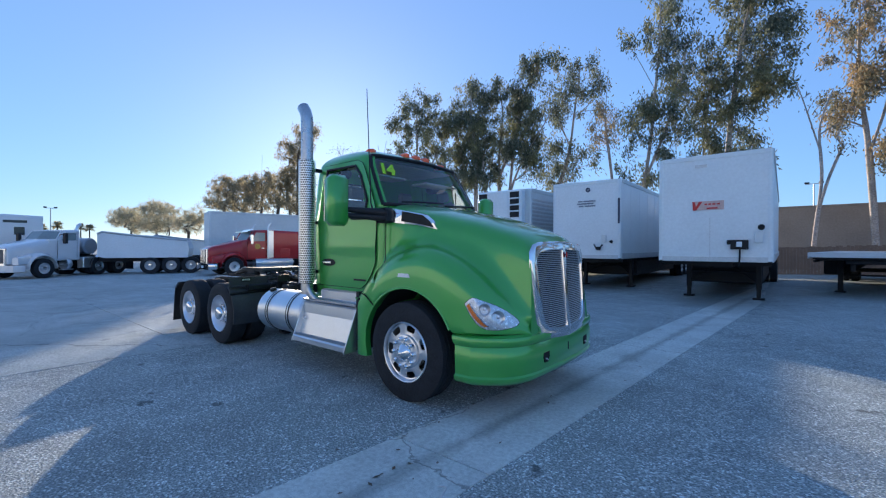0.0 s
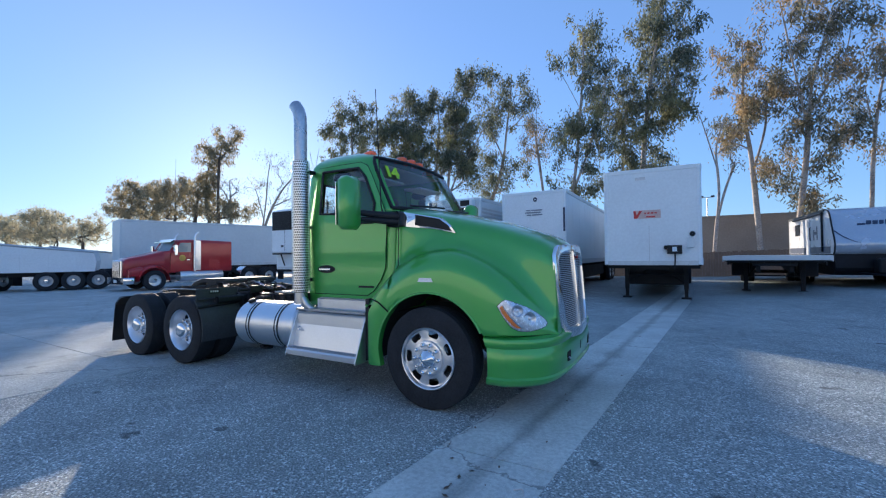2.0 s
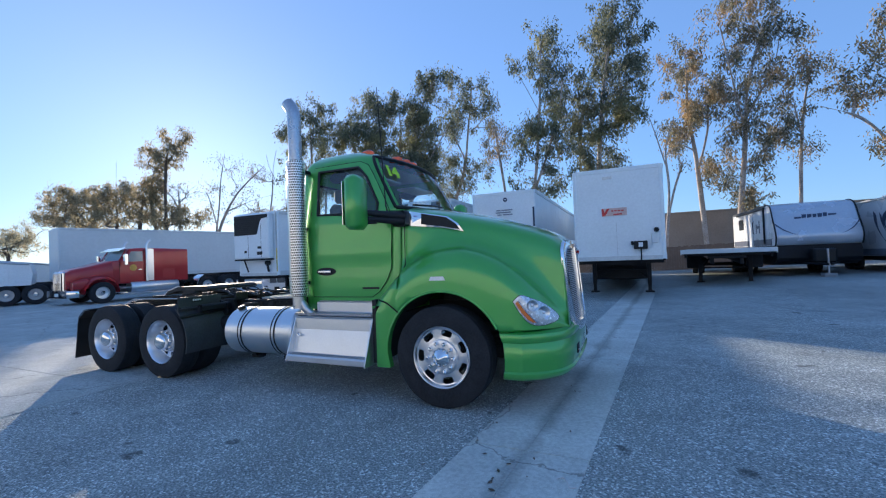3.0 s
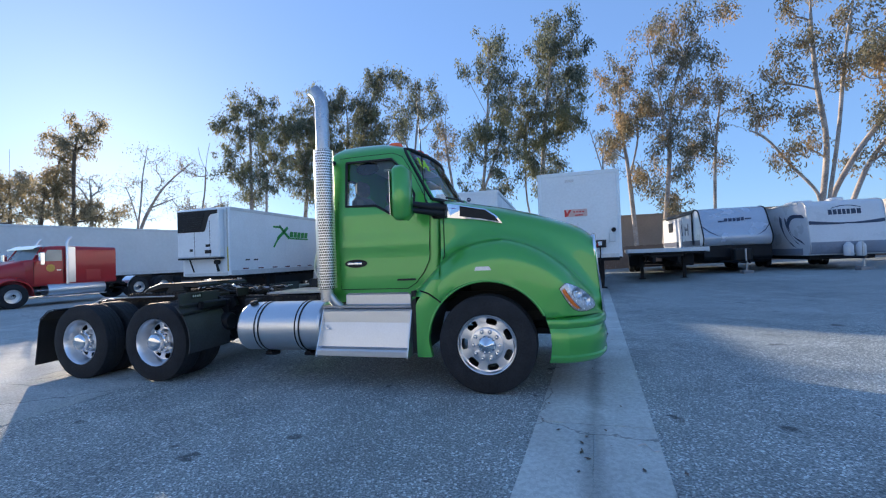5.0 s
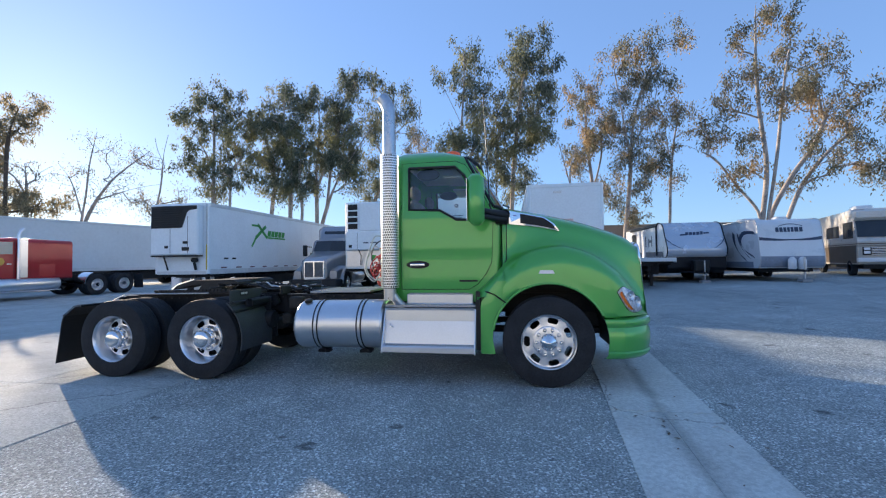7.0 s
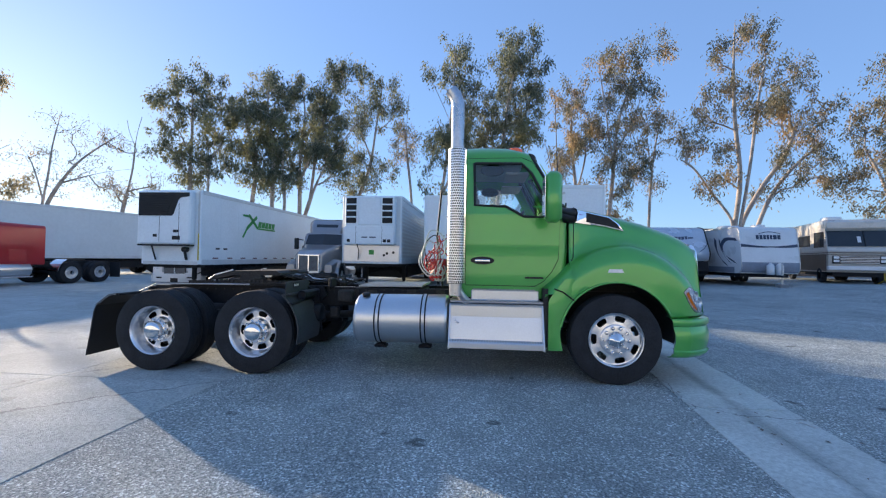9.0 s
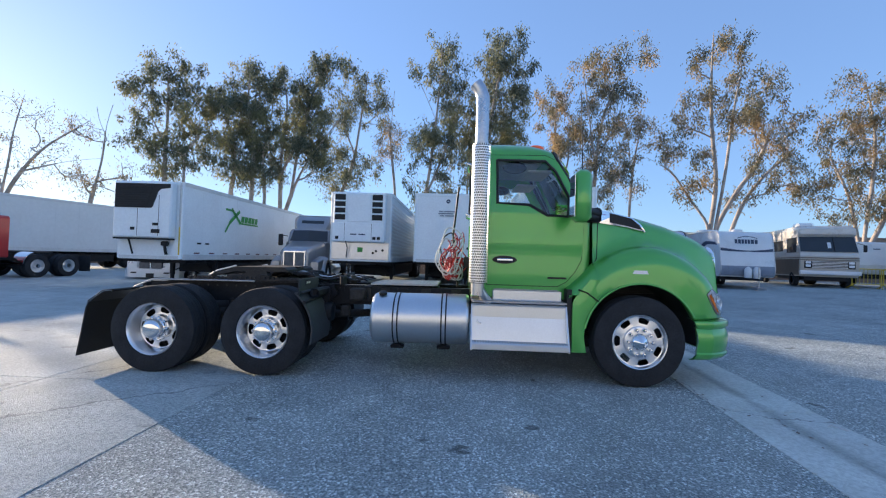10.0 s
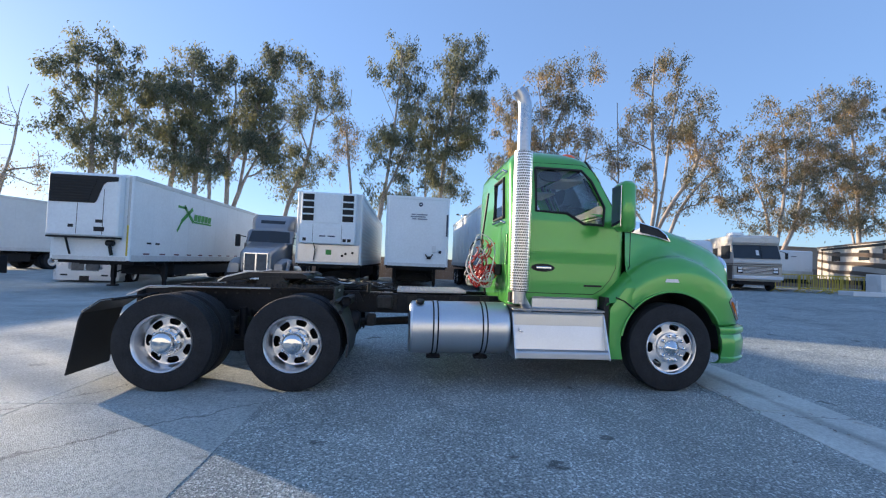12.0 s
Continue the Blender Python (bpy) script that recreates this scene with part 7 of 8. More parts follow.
def build_cab():
    zs = [0.95 + 0.035 * k for k in range(53)] + [2.82, 2.845, 2.87, 2.89, 2.905, 2.918, 2.925]
    rings = [cab_ring(z) for z in zs]
    n = len(rings[0])
    v, f = [], []
    win, rear = grow(WINDOW, 0.012), grow(REAR_WIN, 0.0)
    for sy in (-1, 1):
        k0 = len(v)
        for z, r in zip(zs, rings):
            v += [(x, sy * y, z) for x, y in r]
        for i in range(len(zs) - 1):
            for k in range(n - 1):
                zc = (zs[i] + zs[i + 1]) / 2
                xc, yc = (rings[i][k][0] + rings[i][k + 1][0]) / 2, (rings[i][k][1] + rings[i][k + 1][1]) / 2
                if 24 <= k <= 60 and inside(win, xc, zc):
                    continue
                if k < 19 and 2.12 < zc < 2.72:  # windshield opening
                    continue
                if k >= 67 and inside(rear, sy * yc, zc):
                    continue
                f.append((k0 + i * n + k, k0 + i * n + k + 1, k0 + (i + 1) * n + k + 1, k0 + (i + 1) * n + k))
        f.append(tuple(k0 + (len(zs) - 1) * n + k for k in range(n)))
    s = Shape()
    s.v, s.f = v, f
    part("cab", s, GREEN, truck, "green day cab with a domed roof", 40)
    # windshield
    ws = []
    for z in [2.10 + 0.64 * q / 12 for q in range(13)]:
        r = cab_ring(z)[:21]
        ws.append([(x - 0.006, -y, z) for x, y in reversed(r)] + [(x - 0.006, y, z) for x, y in r[1:]])
    glass = part("windshield", Shape().rings(ws, closed=False), GLASS, truck, "curved clear windshield", 60)
    m = len(ws[0])
    edge = [Vector(p) + Vector((0.008, 0, 0)) for p in ws[0]] + [Vector(w[-1]) for w in ws[1:]] + [Vector(p) + Vector((0.006, 0, 0)) for p in reversed(ws[-1][:-1])] + [Vector(w[0]) for w in reversed(ws[1:-1])]
    part("windshield_seal", Shape().tube(edge + edge[:1], 0.022, 6), TRIM, glass)
    for y0, y1 in ((-0.75, -0.05), (0.0, 0.65)):
        part("wiper", Shape().tube([(-0.43 - 0.1 * (y0 / 1) ** 2, y0, 2.135), (-0.42, (y0 + y1) / 2, 2.15), (-0.43, y1, 2.165)], 0.012, 6), TRIM, glass)
    # doors
    for sy in (-1, 1):
        front = [(1.10, -0.90), (1.16, -0.80), (1.28, -0.70), (1.42, -0.63), (2.0, -0.605), (2.25, -0.725), (2.5, -0.86), (2.62, -0.94), (2.675, -1.06)]
        rows = []
        zz = [1.10 + 1.575 * q / 52 for q in range(53)]
        for z in zz:
            xf = lerp(front, z)
            rows.append([(xf + (-1.735 - xf) * q / 34, z) for q in range(35)])
        s = Shape()
        fs = []
        for i in range(52):
            for k in range(34):
                xc = (rows[i][k][0] + rows[i][k + 1][0] + rows[i + 1][k][0] + rows[i + 1][k + 1][0]) / 4
                zc = (zz[i] + zz[i + 1]) / 2
                if not inside(WINDOW, xc, zc):
                    fs.append((i * 35 + k, i * 35 + k + 1, (i + 1) * 35 + k + 1, (i + 1) * 35 + k))
        def bulge(x, z):
            return cab_side(x, z) + 0.006 + 0.012 * math.exp(-((z - 1.62) / 0.10) ** 2)
        s.add([(x, sy * bulge(x, z), z) for r in rows for x, z in r], fs)
        door = part("door", s, GREEN, truck, "green cab door", 45)
        loop = [(-1.735, z) for z in (1.10, 1.6, 2.1, 2.67)] + [(-1.4, 2.675), (-1.06, 2.675)] + [(x, z) for z, x in reversed(front[:-1])] + [(-1.3, 1.10), (-1.735, 1.10)]
        part("door_gap", Shape().tube([(x, sy * (cab_side(x, z) + 0.004), z) for x, z in loop], 0.0045, 6), SEAM, door)
        part("window_pane", Shape().add([(x, sy * (cab_side(x, z) - 0.015), z) for x, z in WINDOW], [tuple(range(len(WINDOW)))]), GLASS, door)
        wl = grow(WINDOW, 0.004)
        part("window_seal", Shape().tube([(x, sy * (cab_side(x, z) + 0.012), z) for x, z in wl + wl[:1]], 0.017, 6), TRIM, door)
        hd = part("door_handle", Shape().tube([(-1.62, sy * 1.062, 1.40), (-1.44, sy * 1.062, 1.40)], 0.019, 10), CHROME, door, "chrome pull handle")
        part("handle_recess", Shape().lathe([(0.0, 0.001), (0.0, 1.0)], 20, (0, 0, 0), "y").move(Matrix.Translation((-1.53, sy * 1.0455, 1.40)) @ Matrix.Diagonal((0.145, 1, 0.048, 1))), TRIM, hd)
        part("door_badge", Shape().box(-1.02, -0.80, sy * 1.038, sy * 1.046, 1.19, 1.212), DARKG, door)
        part("cowl_seam", Shape().tube([(-0.445, sy * 1.0, 2.06), (-0.45, sy * 1.038, 1.95), (-0.455, sy * 1.045, 1.45), (-0.50, sy * 1.05, 1.37)], 0.005, 6), SEAM, truck)
        # mirror on its arm
        mm = part("mirror", Shape().box(-0.86, -0.68, sy * 1.47 - 0.125, sy * 1.47 + 0.125, 1.83, 2.385, 0.05), GREEN, truck, "green mirror shell", 50)
        part("mirror_glass", Shape().box(-0.868, -0.861, sy * 1.47 - 0.10, sy * 1.47 + 0.10, 1.88, 2.33, 0.002), MIRROR, mm)
        part("mirror_arm", Shape().tube([(-0.44, sy * 1.02, 1.98), (-0.62, sy * 1.16, 2.0), (-0.76, sy * 1.38, 2.02)], [0.055, 0.04, 0.028], 10).tube([(-0.46, sy * 1.02, 1.93), (-0.62, sy * 1.16, 1.94), (-0.76, sy * 1.38, 1.95)], [0.05, 0.035, 0.025], 10), TRIM, mm, smooth=50)
        part("mirror_base", Shape().box(-0.58, -0.42, sy * 0.98, sy * 1.055, 1.87, 2.04, 0.02), TRIM, mm)
    rw = part("rear_window", Shape().add([(-1.935, y, z) for y, z in REAR_WIN], [(0, 1, 2, 3)]), GLASS, truck)
    part("rear_window_seal", Shape().tube([(-1.945, y, z) for y, z in REAR_WIN + REAR_WIN[:1]], 0.022, 6), TRIM, rw)
    for z0 in (2.58, 1.94):
        part("grab_bar", Shape().tube([(-1.94, -0.78, z0), (-1.99, -0.76, z0 + 0.02), (-1.99, -0.3, z0 + 0.02), (-1.94, -0.28, z0)], 0.014, 8), CHROME, truck)
    part("rear_vent", Shape().box(-1.962, -1.935, -0.90, -0.84, 1.42, 1.80, 0.008), GREEN, truck, "slim green air vent")
    # roof lamps
    for y, x in ((-0.69, -1.03), (-0.2, -0.91), (0.0, -0.90), (0.2, -0.91), (0.69, -1.03)):
        z = 2.84 if abs(y) < 0.5 else 2.83
        part("roof_lamp", Shape().lathe([(-0.03, 0.055), (0.012, 0.05), (0.034, 0.03), (0.04, 0.001)], 14, (0, 0, 0), "z").move(Matrix.Translation((x - 0.1, y, z)) @ Matrix.Diagonal((1.9, 1, 1, 1))), ROOF_LAMP, truck, "amber roof marker lamp", 60)
    part("antenna", Shape().tube([(-0.62, -1.09, 2.02), (-0.64, -1.10, 2.1), (-0.70, -1.11, 3.42)], [0.012, 0.008, 0.004], 6), TRIM, truck)
    # the cab's inside
    part("dashboard", Shape().box(-0.85, -0.5, -0.9, 0.9, 1.5, 2.02, 0.06), INSIDE, truck)
    part("cab_floor", Shape().box(-1.8, -0.5, -0.95, 0.95, 1.0, 1.06), INSIDE, truck)
    part("headliner", Shape().box(-1.78, -1.0, -0.8, 0.8, 2.70, 2.72, 0.008), INSIDE, truck)
    for y in (-0.5, 0.5):
        seat = part("seat", Shape().box(-1.62, -1.15, y - 0.25, y + 0.25, 1.45, 1.6, 0.05), CLOTH, truck, "grey cloth seat")
        part("seat_back", Shape().box(-1.74, -1.58, y - 0.25, y + 0.25, 1.58, 2.25, 0.06).box(-1.73, -1.62, y - 0.14, y + 0.14, 2.27, 2.45, 0.04), CLOTH, seat)
        part("seat_base", Shape().box(-1.55, -1.2, y - 0.2, y + 0.2, 1.06, 1.45, 0.03), INSIDE, seat)
        part("sun_visor", Shape().box(-1.25, -0.95, y - 0.3, y + 0.3, 2.5, 2.53, 0.01), INSIDE, seat)
    for sy in (-1, 1):
        part("window_visor", Shape().lathe([(-0.012, 0.001), (-0.012, 0.9), (0.0, 1.0), (0.012, 0.9), (0.012, 0.001)], 20).move(Matrix.Translation((-1.42, sy * 0.88, 2.535)) @ Matrix.Diagonal((0.15, 1, 0.075, 1))), TRIM, truck, "dark folded side visor")
    part("rear_trim", Shape().box(-1.80, -1.77, -0.9, 0.9, 1.06, 1.98, 0.01), INSIDE, truck)
    ring = [Vector((-0.98 + 0.08 * math.cos(a), 0.5 + 0.22 * math.sin(a), 1.98 + 0.2 * math.cos(a))) for a in [2 * math.pi * q / 24 for q in range(25)]]
    part("steering_wheel", Shape().tube(ring, 0.016, 8).tube([(-0.98, 0.29, 1.98), (-0.98, 0.71, 1.98)], 0.012, 6).tube([(-0.98, 0.5, 1.98), (-0.8, 0.5, 1.8)], 0.03, 8), TRIM, truck, smooth=60)
    part("cab_underside", Shape().box(-1.78, -0.5, -0.98, 0.98, 0.93, 0.96), TRIM, truck)
    # the year painted on the windshield
    tx = bpy.data.curves.new("year_mark", "FONT")
    tx.body, tx.size, tx.extrude, tx.offset, tx.align_x = "14", 0.21, 0.003, 0.012, "CENTER"
    ob = new("year_mark_text", tx)
    dg = bpy.context.evaluated_depsgraph_get()
    me = bpy.data.meshes.new_from_object(ob.evaluated_get(dg))
    bpy.data.objects.remove(ob)
    me.materials.clear()
    me.materials.append(LIME)
    r0, r1 = cab_ring(2.5), cab_ring(2.66)
    k = 16
    a, b, c = Vector((r0[k][0], -r0[k][1], 2.5)), Vector((r1[k][0], -r1[k][1], 2.66)), Vector((r0[k - 2][0], -r0[k - 2][1], 2.5))
    up = (b - a).normalized()
    rt = (c - a).normalized()
    rt = (rt - up * rt.dot(up)).normalized()
    nn = rt.cross(up)
    mtx = Matrix((rt, up, nn)).transposed().to_4x4()
    mtx.translation = a + nn * 0.024 - up * 0.02 - rt * 0.015
    part("year_mark", me, None, glass, "lime painted number 14", m=mtx)


def wheel_front(sy):
    y = sy * 1.20
    m = pose(0, y, 0.515, 0, 0, 0 if sy < 0 else 180)
    d = disc_with_holes(0.035, 0.176, 0.285, 0.240, 0.033, 7, squash=1.75, power=0.55)
    rim = part("wheel", d.lathe([(0.035, 0.285), (0.012, 0.288), (-0.004, 0.296), (-0.008, 0.304), (0.002, 0.312), (0.03, 0.300), (0.22, 0.28)], 48).lathe([(0.035, 0.177), (0.012, 0.170), (0.006, 0.15), (0.010, 0.06)], 40), CHROME_SOFT, truck, "polished aluminium front wheel", 35, m)
    part("tyre", tyre_shape(0.515, 0.285, 0.300).move(pose(0, 0.135, 0)), RUBBER, rim, "black rubber tyre", 40)
    part("hub_cap", Shape().lathe([(0.012, 0.098), (-0.012, 0.094), (-0.03, 0.075), (-0.045, 0.052), (-0.066, 0.028), (-0.079, 0.012), (-0.081, 0.001)], 28), CHROME, rim, smooth=40)
    for k in range(10):
        a = 2 * math.pi * k / 10
        part("wheel_nut", Shape().lathe([(0.02, 0.025), (-0.026, 0.022), (-0.040, 0.013), (-0.042, 0.001)], 8, (0.136 * math.cos(a), 0, 0.142 * math.sin(a))), CHROME, rim)
    part("brake_drum", Shape().lathe([(0.1, 0.20), (0.12, 0.21), (0.30, 0.21)], 24), GREASE, rim)


def wheel_rear(x, sy):
    m = pose(x, sy * 1.27, 0.508, 0, 0, 0 if sy < 0 else 180)
    d = disc_with_holes(0.155, 0.155, 0.25, 0.207, 0.034, 7, squash=1.7, power=0.55)
    rim = part("wheel", d.lathe([(0.155, 0.25), (0.11, 0.264), (0.04, 0.278), (0.01, 0.292), (0.0, 0.302), (0.01, 0.308), (0.04, 0.30), (0.2, 0.285)], 48).lathe([(0.155, 0.157), (0.09, 0.150), (0.085, 0.06)], 36), CHROME_SOFT, truck, "polished deep-dish rear wheel", 35, m)
    part("tyre", shared("rear_tyre", lambda: tyre_shape(0.508, 0.28, 0.298).move(pose(0, 0.135, 0)), RUBBER), None, rim)
    part("tyre", shared("rear_tyre", None, RUBBER), None, rim, m=pose(0, 0.335, 0))
    part("hub_cap", Shape().lathe([(0.085, 0.128), (0.055, 0.125), (0.045, 0.114), (0.0, 0.110), (-0.018, 0.098), (-0.03, 0.07), (-0.036, 0.035), (-0.038, 0.001)], 28), CHROME, rim, smooth=40)
    for k in range(10):
        a = 2 * math.pi * k / 10
        part("wheel_nut", Shape().lathe([(0.09, 0.017), (0.055, 0.016), (0.045, 0.001)], 8, (0.137 * math.cos(a), 0, 0.137 * math.sin(a))), CHROME, rim)
    part("inner_rim", Shape().lathe([(0.16, 0.24), (0.45, 0.25)], 32).lathe([(0.30, 0.25), (0.31, 0.1)], 32), TRIM, rim)


def build_chassis():
    for sy in (-1, 1):
        part("frame_rail", Shape().prism([(sy * 0.44, 0.77), (sy * 0.34, 0.77), (sy * 0.34, 0.785), (sy * 0.425, 0.785), (sy * 0.425, 1.0), (sy * 0.34, 1.0), (sy * 0.34, 1.015), (sy * 0.44, 1.015)], "x", -6.3, 1.05), BLACK, truck)
        # slider rail and angle on top of the frame
        part("mounting_angle", Shape().box(-6.0, -3.6, sy * 0.44, sy * 0.52, 1.02, 1.035).box(-6.0, -3.6, sy * 0.44, sy * 0.452, 0.93, 1.035), BLACK, truck)
    bolts = Shape()
    for k in range(28):
        for sy in (-1, 1):
            bolts.lathe([(0, 0.012), (sy * 0.012, 0.012), (sy * 0.012, 0.001)], 6, (-6.0 + 0.13 * k, sy * 0.453, 0.975))
    tagged(part("frame_bolts", bolts, GREASE, truck), kind="stuff")
    for x in (-6.2, -5.0, -3.4, -2.4, -1.2, 0.7):
        part("crossmember", Shape().box(x - 0.05, x + 0.05, -0.34, 0.34, 0.80, 0.98, 0.01), BLACK, truck)
    part("end_member", Shape().box(-6.36, -6.3, -0.52, 0.52, 0.74, 1.0, 0.01), BLACK, truck)
    for x in (-4.32, -5.64):
        part("axle", Shape().lathe([(-0.95, 0.07), (-0.4, 0.09), (-0.22, 0.2), (0.0, 0.25), (0.22, 0.2), (0.4, 0.09), (0.95, 0.07)], 20, (x, 0, 0.515)).box(x + 0.1, x + 0.45, -0.12, 0.12, 0.45, 0.62, 0.04), GREASE, truck, smooth=45)
        for sy in (-1, 1):
            part("air_spring", Shape().lathe([(0.45, 0.1), (0.5, 0.14), (0.6, 0.14), (0.64, 0.12), (0.7, 0.14), (0.78, 0.11)], 20, (x - 0.42, sy * 0.43, 0), "z"), RUBBER, truck, smooth=50)
            part("spring_arm", Shape().box(x - 0.5, x + 0.55, sy * 0.43 - 0.04, sy * 0.43 + 0.04, 0.40, 0.46, 0.01).tube([(x + 0.5, sy * 0.43, 0.44), (x + 0.5, sy * 0.43, 0.80)], 0.05, 8), BLACK, truck)
            part("shock_absorber", Shape().tube([(x - 0.12, sy * 0.55, 0.45), (x - 0.2, sy * 0.5, 0.95)], 0.035, 10), BLACK, truck)
            part("brake_chamber", Shape().lathe([(0, 0.06), (0.02, 0.085), (0.12, 0.085), (0.14, 0.06), (0.26, 0.07), (0.27, 0.001)], 16, (x + 0.18, sy * 0.45, 0.62), "x"), GREASE, truck, smooth=45)
            wheel_rear(x, sy)
    part("drive_shaft", Shape().tube([(-1.0, 0, 0.72), (-3.9, 0, 0.56)], 0.055, 12), GREASE, truck)
    part("front_axle", Shape().tube([(0, -1.0, 0.5), (0, -0.75, 0.42), (0, 0.75, 0.42), (0, 1.0, 0.5)], 0.06, 10), GREASE, truck)
    part("engine", Shape().box(-0.4, 0.95, -0.4, 0.4, 0.55, 1.4, 0.1), GREASE, truck)
    part("radiator", Shape().box(0.96, 1.04, -0.5, 0.5, 0.6, 1.5), DARKG, truck)
    for sy in (-1, 1):
        wheel_front(sy)
        part("leaf_spring", Shape().box(-0.75, 0.75, sy * 0.43 - 0.05, sy * 0.43 + 0.05, 0.5, 0.58, 0.01), BLACK, truck)
        # quarter fender ahead of the drive wheels
        arc = [radians(q) for q in range(-14, 56, 5)]
        def fend(a, r):
            return (-4.32 + r * math.cos(a), 0.515 + r * math.sin(a))
        rings = []
        for a in arc:
            (xi, zi), (xo, zo) = fend(a, 0.575), fend(a, 0.593)
            rings.append([(xi, sy * 0.62, zi), (xi, sy * 1.265, zi), (xi, sy * 1.28, zi), (xo, sy * 1.28, zo), (xo, sy * 0.62, zo)])
        qf = part("quarter_fender", Shape().rings(rings, True, True), FENDER_B, truck, "black half fender", 40)
        part("guard_plate", Shape().box(-3.915, -3.90, sy * 0.62, sy * 1.27, 0.92, 1.125, 0.004).prism([(-3.90, 0.985), (-3.86, 0.975), (-3.86, 0.965), (-3.90, 0.965)], "y", sy * 0.64, sy * 1.25), FENDER_B, qf)
        plate = part("label_plate", Shape().box(-3.90, -3.894, sy * 0.92, sy * 1.08, 1.04, 1.11, 0.002), TRIM, qf, "small black label plate with pale marks")
        for k in range(4):
            part("printed_mark", Shape().box(-3.894, -3.892, sy * (0.945 + 0.033 * k), sy * (0.967 + 0.033 * k), 1.062, 1.088), HOSE_W, plate)
        part("fender_shield", Shape().prism([(-3.80, 0.40), (-3.74, 0.40), (-3.74, 0.98), (-3.98, 1.06), (-3.98, 1.02)], "y", sy * 0.62, sy * 0.64), BLACK, qf)
        part("fender_bracket", Shape().box(-3.86, -3.76, sy * 0.44, sy * 1.0, 0.90, 1.0, 0.02).prism([(-4.05, 1.02), (-3.72, 1.02), (-3.66, 0.90), (-3.72, 0.86)], "y", sy * 0.50, sy * 0.56), BLACK, truck)
        # mud flap with its hanger at the tail
        fl = Shape().rings([[(-6.24 + dx - 0.008, sy * 0.62, z), (-6.24 + dx - 0.008, sy * 1.24, z), (-6.24 + dx + 0.008, sy * 1.24, z), (-6.24 + dx + 0.008, sy * 0.62, z)] for dx, z in ((0.10, 0.95), (-0.02, 0.93), (-0.20, 0.80), (-0.23, 0.72), (-0.27, 0.45), (-0.32, 0.16))], True, True)
        part("mud_flap", fl, TRIM, truck, "black rubber mud flap", 30)
        part("flap_hanger", Shape().tube([(-6.16, sy * 0.42, 0.95), (-6.16, sy * 1.23, 0.945)], 0.016, 8), BLACK, truck)
        part("flap_edge", Shape().tube([(-6.14, sy * 1.245, 0.962), (-6.27, sy * 1.245, 0.94), (-6.445, sy * 1.245, 0.81)], 0.006, 6), GREASE, truck, "worn flap bracket")
    # bright tube: the bent strip's sunlit gleam is built into its shape and colour
    part("edge_strip", Shape().tube([(-6.42, -0.60, 0.93), (-6.2, -0.545, 1.045), (-4.8, -0.535, 1.045)], 0.010, 6), RAIL, truck, "bent edge strip, bright to stand for its sunlit gleam")
    # fifth wheel
    fw = part("fifth_wheel", Shape().prism([(-5.45, 1.10), (-5.38, 1.16), (-5.1, 1.235), (-4.45, 1.235), (-4.38, 1.20), (-4.38, 1.17), (-5.1, 1.17)], "y", 0.10, 0.48).prism([(-5.45, 1.10), (-5.38, 1.16), (-5.1, 1.235), (-4.45, 1.235), (-4.38, 1.20), (-4.38, 1.17), (-5.1, 1.17)], "y", -0.48, -0.10).box(-4.85, -4.38, -0.10, 0.10, 1.175, 1.235), GREASE, truck, "greasy black fifth wheel coupling")
    for ya in (0.40, -0.50):
        part("pivot_bracket", Shape().prism([(-5.05, 1.02), (-4.55, 1.02), (-4.68, 1.19), (-4.92, 1.19)], "y", ya, ya + 0.1), GREASE, fw)
    part("slide_plate", Shape().box(-5.7, -4.0, -0.52, -0.36, 1.036, 1.075, 0.01).box(-5.7, -4.0, 0.36, 0.52, 1.036, 1.075, 0.01).box(-5.0, -4.6, -0.36, 0.36, 1.036, 1.07), GREASE, fw)
    part("release_handle", Shape().tube([(-4.6, -0.48, 1.14), (-4.6, -0.62, 1.13), (-4.66, -0.68, 1.13)], 0.012, 6), GREASE, fw)
    # toothed slide racks, lines and brackets on the frame
    for sy in (-1, 1):
        rack = Shape().box(-5.75, -4.05, sy * 0.47 - 0.035, sy * 0.47 + 0.035, 1.076, 1.09)
        for k in range(26):
            rack.box(-5.72 + 0.064 * k, -5.69 + 0.064 * k, sy * 0.505 - 0.02, sy * 0.505 + 0.02, 1.05, 1.098)
        part("slide_rack", rack, GREASE, fw, "toothed slide rack")
        # highlights on the ramp and rail edges are built as bright strips
        part("ramp_edge", Shape().tube([(-5.46, sy * 0.46, 1.115), (-5.36, sy * 0.46, 1.175), (-5.1, sy * 0.46, 1.245)], 0.012, 6), RAIL, fw, "bright strip standing for the ramp's sunlit edge")
        part("rail_edge", Shape().box(-6.28, -3.3, sy * 0.44 - 0.004, sy * 0.44 + 0.006, 1.016, 1.022), RAIL, truck, "bright strip standing for the frame's sunlit edge")
        for x in (-3.3, -3.05, -2.5, -2.1):
            part("frame_bracket", Shape().box(x - 0.06, x + 0.06, sy * 0.44, sy * 0.455, 0.80, 0.98, 0.004).box(x - 0.02, x + 0.02, sy * 0.455, sy * 0.50, 0.85, 0.93, 0.006), GREASE, truck)
    wire = random.Random(21)
    for n in range(9):
        y0 = wire.uniform(-0.36, 0.30)
        pts = [(-3.35 - 0.16 * k + wire.uniform(-0.04, 0.04), y0 + 0.10 * math.sin(0.9 * k + n) + wire.uniform(-0.03, 0.03), 1.06 + 0.05 * abs(math.sin(1.3 * k + n)) + (0.06 if 4 < k < 8 else 0.0)) for k in range(8 + n % 3)]
